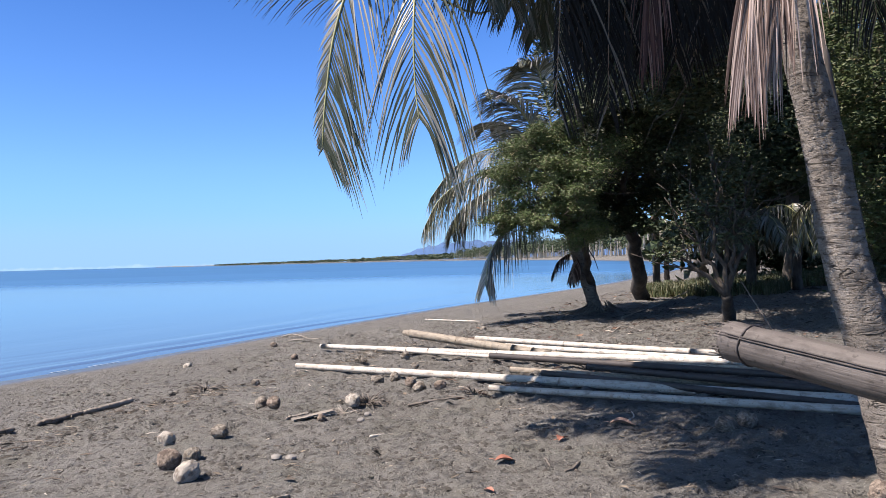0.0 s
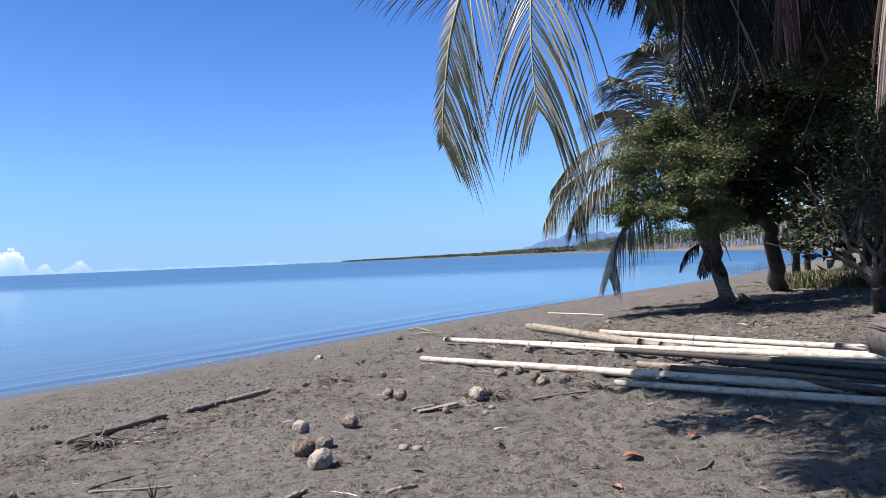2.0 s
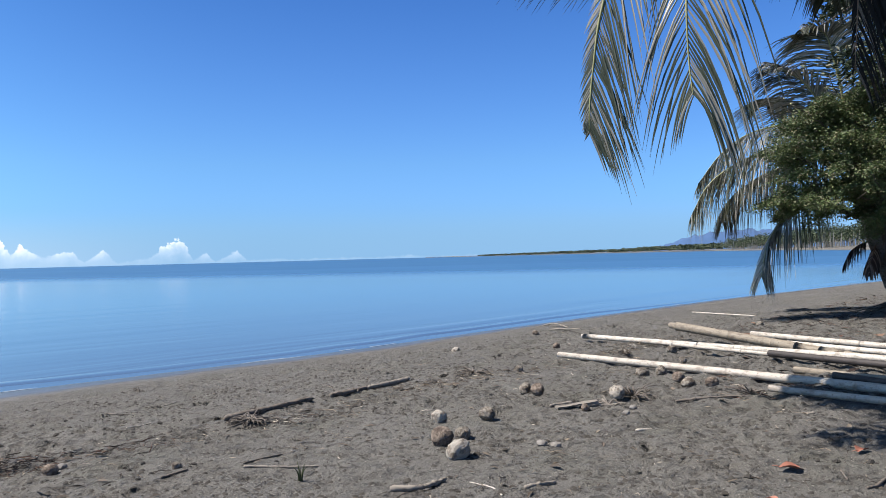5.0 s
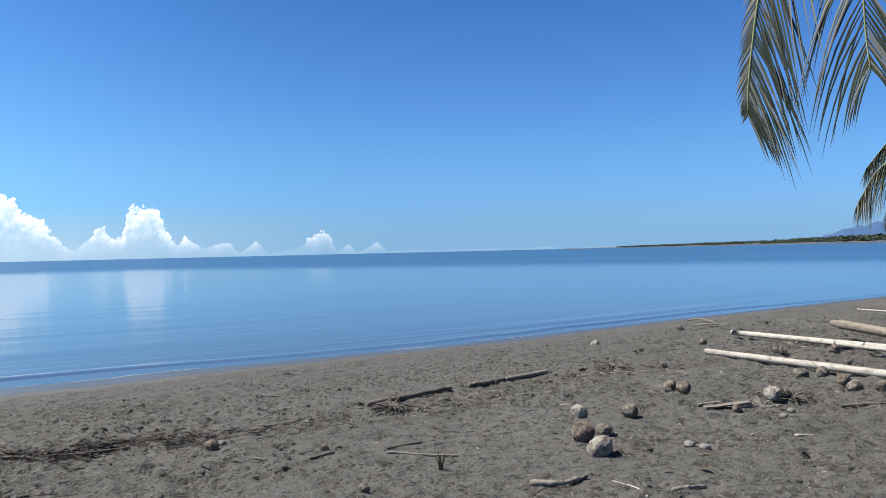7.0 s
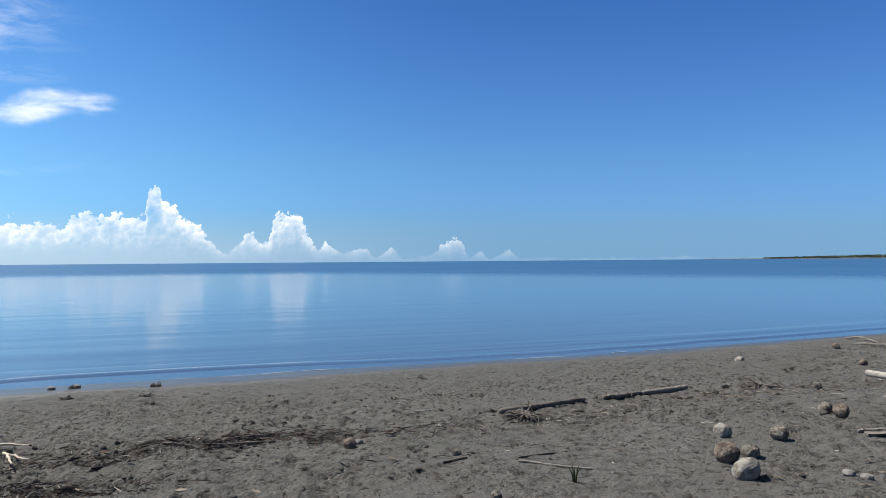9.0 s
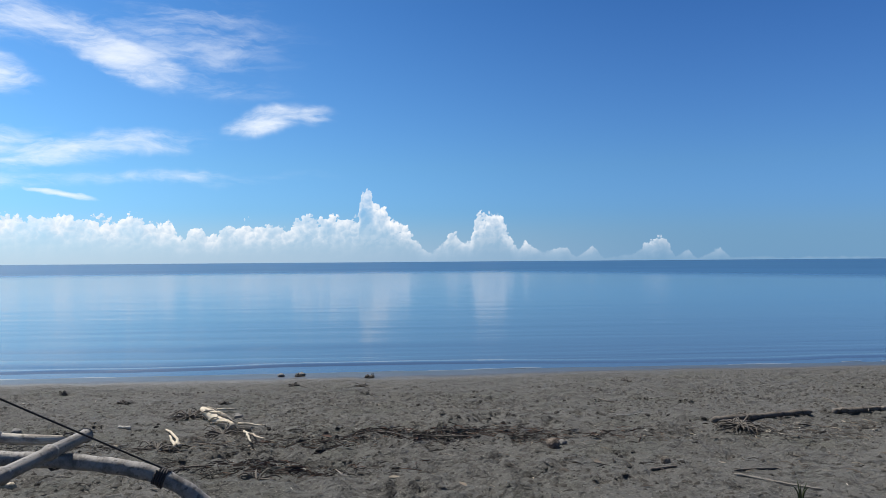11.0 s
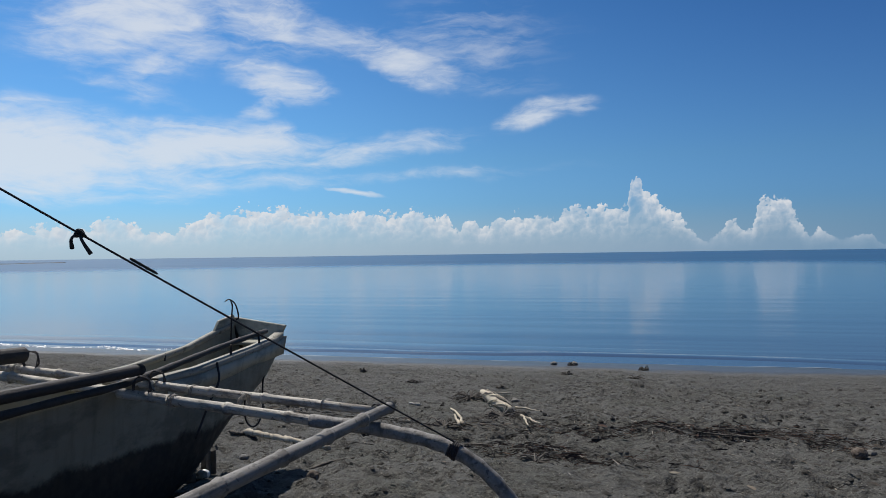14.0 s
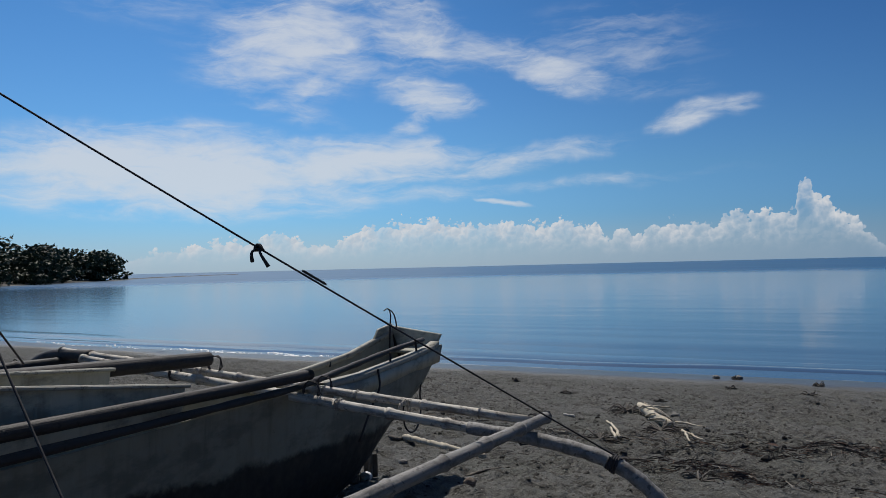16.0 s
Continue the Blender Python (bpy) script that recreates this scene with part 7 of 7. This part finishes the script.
finish("rope", *tube(spline([at_boat(*p) for p in loop], 40), [0.0075] * 40, 6), ROPE, boat, "slack dark rope loop under the bow")
finish("rope", *tube(spline([at_boat(1.0, -0.27, 0.74), at_boat(0.96, -0.29, 0.785), at_boat(0.90, -0.32, 0.64)], 14), [0.008] * 14, 6), ROPE, boat)
for k, (a, b, c) in enumerate((((1.25, 0.34, 0.78), (1.40, 0.36, 0.50), (1.58, 0.37, 0.30)),)):
    finish("rope", *tube(spline([at_boat(*a), at_boat((a[0] + b[0]) / 2 - 0.06, b[1], (a[2] + b[2]) / 2), at_boat(*b), at_boat(*c)], 22), [0.008] * 22, 6), ROPE, boat, "slack dark rope")
for x0, y0, x1, y1 in ((0.95, 0.275, 0.95, 0.28), (0.42, 0.24, 0.45, 0.245)):
    finish("peg", *tube([at_boat(x0, y0, 0.72), at_boat(x1, y1, 0.87 if x0 > 0.5 else 0.92)], [0.009, 0.009], 6), IRON, boat)
# prop under the bow
prop = empty("prop_post", (-6.459, -0.533, -0.225), "short dark post stuck in the sand under the bow", "post")
finish("post", *limb((0, 0, -0.1), (0.02, 0.0, 0.42), 0.02, 0.018, boat_rng, 0.02, 6, 8), DRIFT_DARK, prop)
board("slat", [Vector((-0.05, -0.06, -0.02)), Vector((-0.05, 0.06, -0.02)), Vector((-0.02, 0.06, 0.19)), Vector((-0.02, -0.06, 0.17))], 0.02, DRIFT_DARK, prop)
# a bleached net float and a broken brown box lid beside the post
bm = bmesh.new()
bmesh.ops.create_uvsphere(bm, u_segments=20, v_segments=12, radius=0.045)
for v in bm.verts:
    v.co.z *= 0.88
    v.co += v.co * 0.05 * noise.noise(v.co * 40)
ball = part("net_float", bm, BRIGHT_WHITE, None)
ball.matrix_world = Matrix.Translation((-6.34, -0.555, ground_z(-6.34, -0.555) + 0.03))
tagged(ball, "small white net float lying on the sand", "float")
lid = empty("box_lid", (-6.24, -0.715, ground_z(-6.24, -0.715)), "broken dark brown wooden lid lying on the sand", "debris")
board("board", [Vector((-0.12, -0.14, 0.03)), Vector((0.10, -0.16, 0.02)), Vector((0.12, 0.12, 0.05)), Vector((-0.10, 0.13, 0.06))], 0.02, DRIFT_DARK, lid)
board("board", [Vector((0.11, -0.16, -0.02)), Vector((0.13, 0.12, -0.02)), Vector((0.12, 0.12, 0.05)), Vector((0.10, -0.16, 0.03))], 0.015, DRIFT_DARK, lid)


# ---- litter, clods and wrack ----
def scatter(name, label, category, xs, ys, sizes, rng, mat, twig=0.6, up=0.25):
    """Loose bits on the sand: bent twigs of three sides and curled scraps of leaf, one object."""
    n = len(xs)
    zs = base_height(xs, ys) + relief(xs, ys)
    V, F = [], []
    a = rng.uniform(0, 2 * math.pi, n)
    for i in range(n):
        d = np.array((math.cos(a[i]), math.sin(a[i]), rng.normal(0, up * 0.5)))
        s = np.array((-d[1], d[0], 0.0))
        o = np.array((xs[i], ys[i], zs[i] + 0.008))
        h = sizes[i]
        b = len(V)
        if rng.random() < twig:
            r = 0.0025 + 0.018 * h * rng.random()
            k = s * h * rng.normal(0, 0.18)
            for p, q in ((o - d * h * 0.5, r), (o + k + (0, 0, 0.01), r * 0.9), (o + d * h * 0.5, r * 0.5)):
                V += [p + s * q, p - s * q, p + np.array((0, 0, 1.7 * q))]
            F += [(b + x, b + (x + 1) % 3, b + 3 + (x + 1) % 3, b + 3 + x) for x in range(3)] + [(b + 3 + x, b + 3 + (x + 1) % 3, b + 6 + (x + 1) % 3, b + 6 + x) for x in range(3)]
        else:
            q = h * rng.uniform(0.08, 0.22)
            lift = h * rng.uniform(0.03, 0.18)
            V += [o - d * h * 0.5, o + s * q + (0, 0, lift), o + d * h * 0.5 + (0, 0, lift * 0.5), o - s * q + (0, 0, lift * rng.random())]
            F += [(b, b + 1, b + 2), (b, b + 2, b + 3)]
    return tagged(finish(name, V, F, mat, smooth=False), label, category, kind="stuff")


bits = np.random.default_rng(77)


def spread(n, x0, x1, y0, y1, keep):
    x, y = bits.uniform(x0, x1, n), bits.uniform(y0, y1, n)
    k = keep(x, y)
    return x[k], y[k]


def shore_band(s0, width, power):
    def keep(x, y):
        s = shore_distance(x, y)
        wave = 0.35 * value_noise(x * 0.5, y * 0.5, 31)
        clump = 0.35 + 0.65 * (value_noise(x * 0.9, y * 0.9, 32) > -0.1)
        return bits.random(len(x)) < power * clump * np.exp(-((s - s0 - wave) / width) ** 2)
    return keep


x, y = spread(110000, -16, 3, -2, 16, shore_band(8.25, 0.33, 0.8))
scatter("wrack_line", "line of dark twigs and leaf scraps left by the tide", "debris", x, y, np.minimum(bits.gamma(2.0, 0.042, len(x)), 0.18), bits, LITTER, 0.85, 0.12)


def heaps(x, y):
    a = np.exp(-(((y - 4.4) / 1.3) ** 2)) * np.exp(-((shore_distance(x, y) - 8.3 - 0.25 * value_noise(x, y, 36)) / 0.22) ** 2)
    b = np.exp(-(((y - 2.5) / 0.6) ** 2)) * np.exp(-((shore_distance(x, y) - 9.45 - 0.2 * value_noise(x, y, 37)) / 0.2) ** 2)
    return bits.random(len(x)) < 0.75 * np.maximum(a, b)


x, y = spread(44000, -9, -4, 1, 7, heaps)
scatter("wrack_line", "thick drifts of dark twigs and weed on the sand", "debris", x, y, np.minimum(bits.gamma(2.0, 0.045, len(x)), 0.2), bits, LITTER_DARK, 0.97, 0.30)
x, y = spread(40000, -14, 3, -2, 16, shore_band(9.6, 0.40, 0.26))
scatter("wrack_line", "scattered band of twigs and husk fibres on the sand", "debris", x, y, np.minimum(bits.gamma(2.0, 0.034, len(x)), 0.15), bits, LITTER, 0.85, 0.12)


def beach(power, low=4.5):
    def keep(x, y):
        s = shore_distance(x, y)
        return (s > low) & (bits.random(len(x)) < power * (0.35 + 0.65 * (value_noise(x * 0.7, y * 0.7, 33) > 0))) & (np.hypot(x, y) > 3)
    return keep


x, y = spread(12000, -16, 5, -3, 22, beach(0.42))
scatter("beach_litter", "small twigs and leaf scraps strewn over the sand", "debris", x, y, np.minimum(bits.gamma(1.8, 0.024, len(x)), 0.1), bits, LITTER, 0.65, 0.15)
# leaf litter, made denser and darker to stand in for tree shade
x, y = spread(15000, 0, 14, 9, 32, lambda a, b: (shore_distance(a, b) > 8.5) & (bits.random(len(a)) < 0.6))
scatter("leaf_litter", "brown leaf litter and twigs, thickened to darken ground under trees", "debris", x, y, bits.gamma(2.0, 0.05, len(x)), bits, LITTER_DARK, 0.55)
x, y = spread(2600, -2, 4, 4, 12, lambda a, b: bits.random(len(a)) < 0.5)
scatter("leaf_litter", "small leaf scraps on the sand near the palm", "debris", x, y, bits.gamma(1.6, 0.026, len(x)), bits, LITTER, 0.4)


def clods(n, rng, grow=1.0, mat=None):
    """Crumbs and lumps of sand kicked up by feet."""
    x, y = spread(n, -16, 6, -3, 20, lambda a, b: (shore_distance(a, b) > 3.0) & (np.hypot(a, b) > 3) & (bits.random(len(a)) < np.clip((shore_distance(a, b) - 3) / 3, 0.15, 1) * (0.25 + 0.75 * (value_noise(a * 1.6, b * 1.6, 35) > 0.05))))
    z = base_height(x, y) + relief(x, y)
    base = np.array([(1, 0, 0), (0.3, 0.95, 0), (-0.8, 0.6, 0), (-0.8, -0.6, 0), (0.3, -0.95, 0), (0.35, 0.25, 0.5), (-0.4, -0.1, 0.45)])
    tri = np.array([(0, 1, 5), (1, 6, 5), (1, 2, 6), (2, 3, 6), (3, 4, 6), (4, 5, 6), (4, 0, 5)])
    size = rng.gamma(1.5, 0.0078, len(x)) + 0.003
    size = np.minimum(size * grow, 0.034)
    a = rng.uniform(0, 6.28, len(x))
    c, s = np.cos(a), np.sin(a)
    jit = base[None] * rng.uniform(0.6, 1.4, (len(x), 7, 1)) * size[:, None, None]
    P = np.stack([jit[..., 0] * c[:, None] - jit[..., 1] * s[:, None] + x[:, None], jit[..., 0] * s[:, None] + jit[..., 1] * c[:, None] + y[:, None], jit[..., 2] + z[:, None] - 0.003], -1)
    F = (tri[None] + 7 * np.arange(len(x))[:, None, None]).reshape(-1, 3)
    tagged(finish("sand_clods", P.reshape(-1, 3), F, mat or SAND_CLOD), "loose clods and crumbs of grey sand", "sand", kind="stuff")


clods(84000, bits)
clods(9000, bits, 2.3, SAND)
clods(7000, bits, 2.4)


def pit_clods(rng):
    """Dark lumps kicked out of footprints, gathered round them."""
    own = [f for f in FEET if math.hypot(f[0], f[1]) > 3.2 and shore_distance(f[0], f[1]) > 4.2]
    V, F = [], []
    for fx, fy, go, deep in own:
        for k in range(rng.integers(2, 7)):
            x, y = fx + rng.normal(0, 0.16), fy + rng.normal(0, 0.16)
            size = 0.006 + rng.gamma(1.6, 0.0072)
            z = ground_z(x, y)
            b, a0 = len(V), rng.uniform(0, 6.28)
            for ring, (high, wide) in enumerate(((-0.3, 1.0), (0.5, 0.95), (1.0, 0.45))):
                for j in range(6):
                    a = a0 + j * 1.047 + 0.4 * ring
                    r = size * wide * rng.uniform(0.7, 1.3)
                    V.append((x + r * math.cos(a), y + r * math.sin(a), z + 0.75 * size * high * rng.uniform(0.8, 1.2)))
            for ring in range(2):
                F += [(b + 6 * ring + j, b + 6 * ring + (j + 1) % 6, b + 6 * ring + 6 + (j + 1) % 6, b + 6 * ring + 6 + j) for j in range(6)]
            F.append(tuple(b + 12 + j for j in range(6)))
    tagged(finish("sand_clods", V, F, SAND_CLOD, smooth=False), "dark lumps of sand round old footprints", "sand", kind="stuff")


pit_clods(bits)
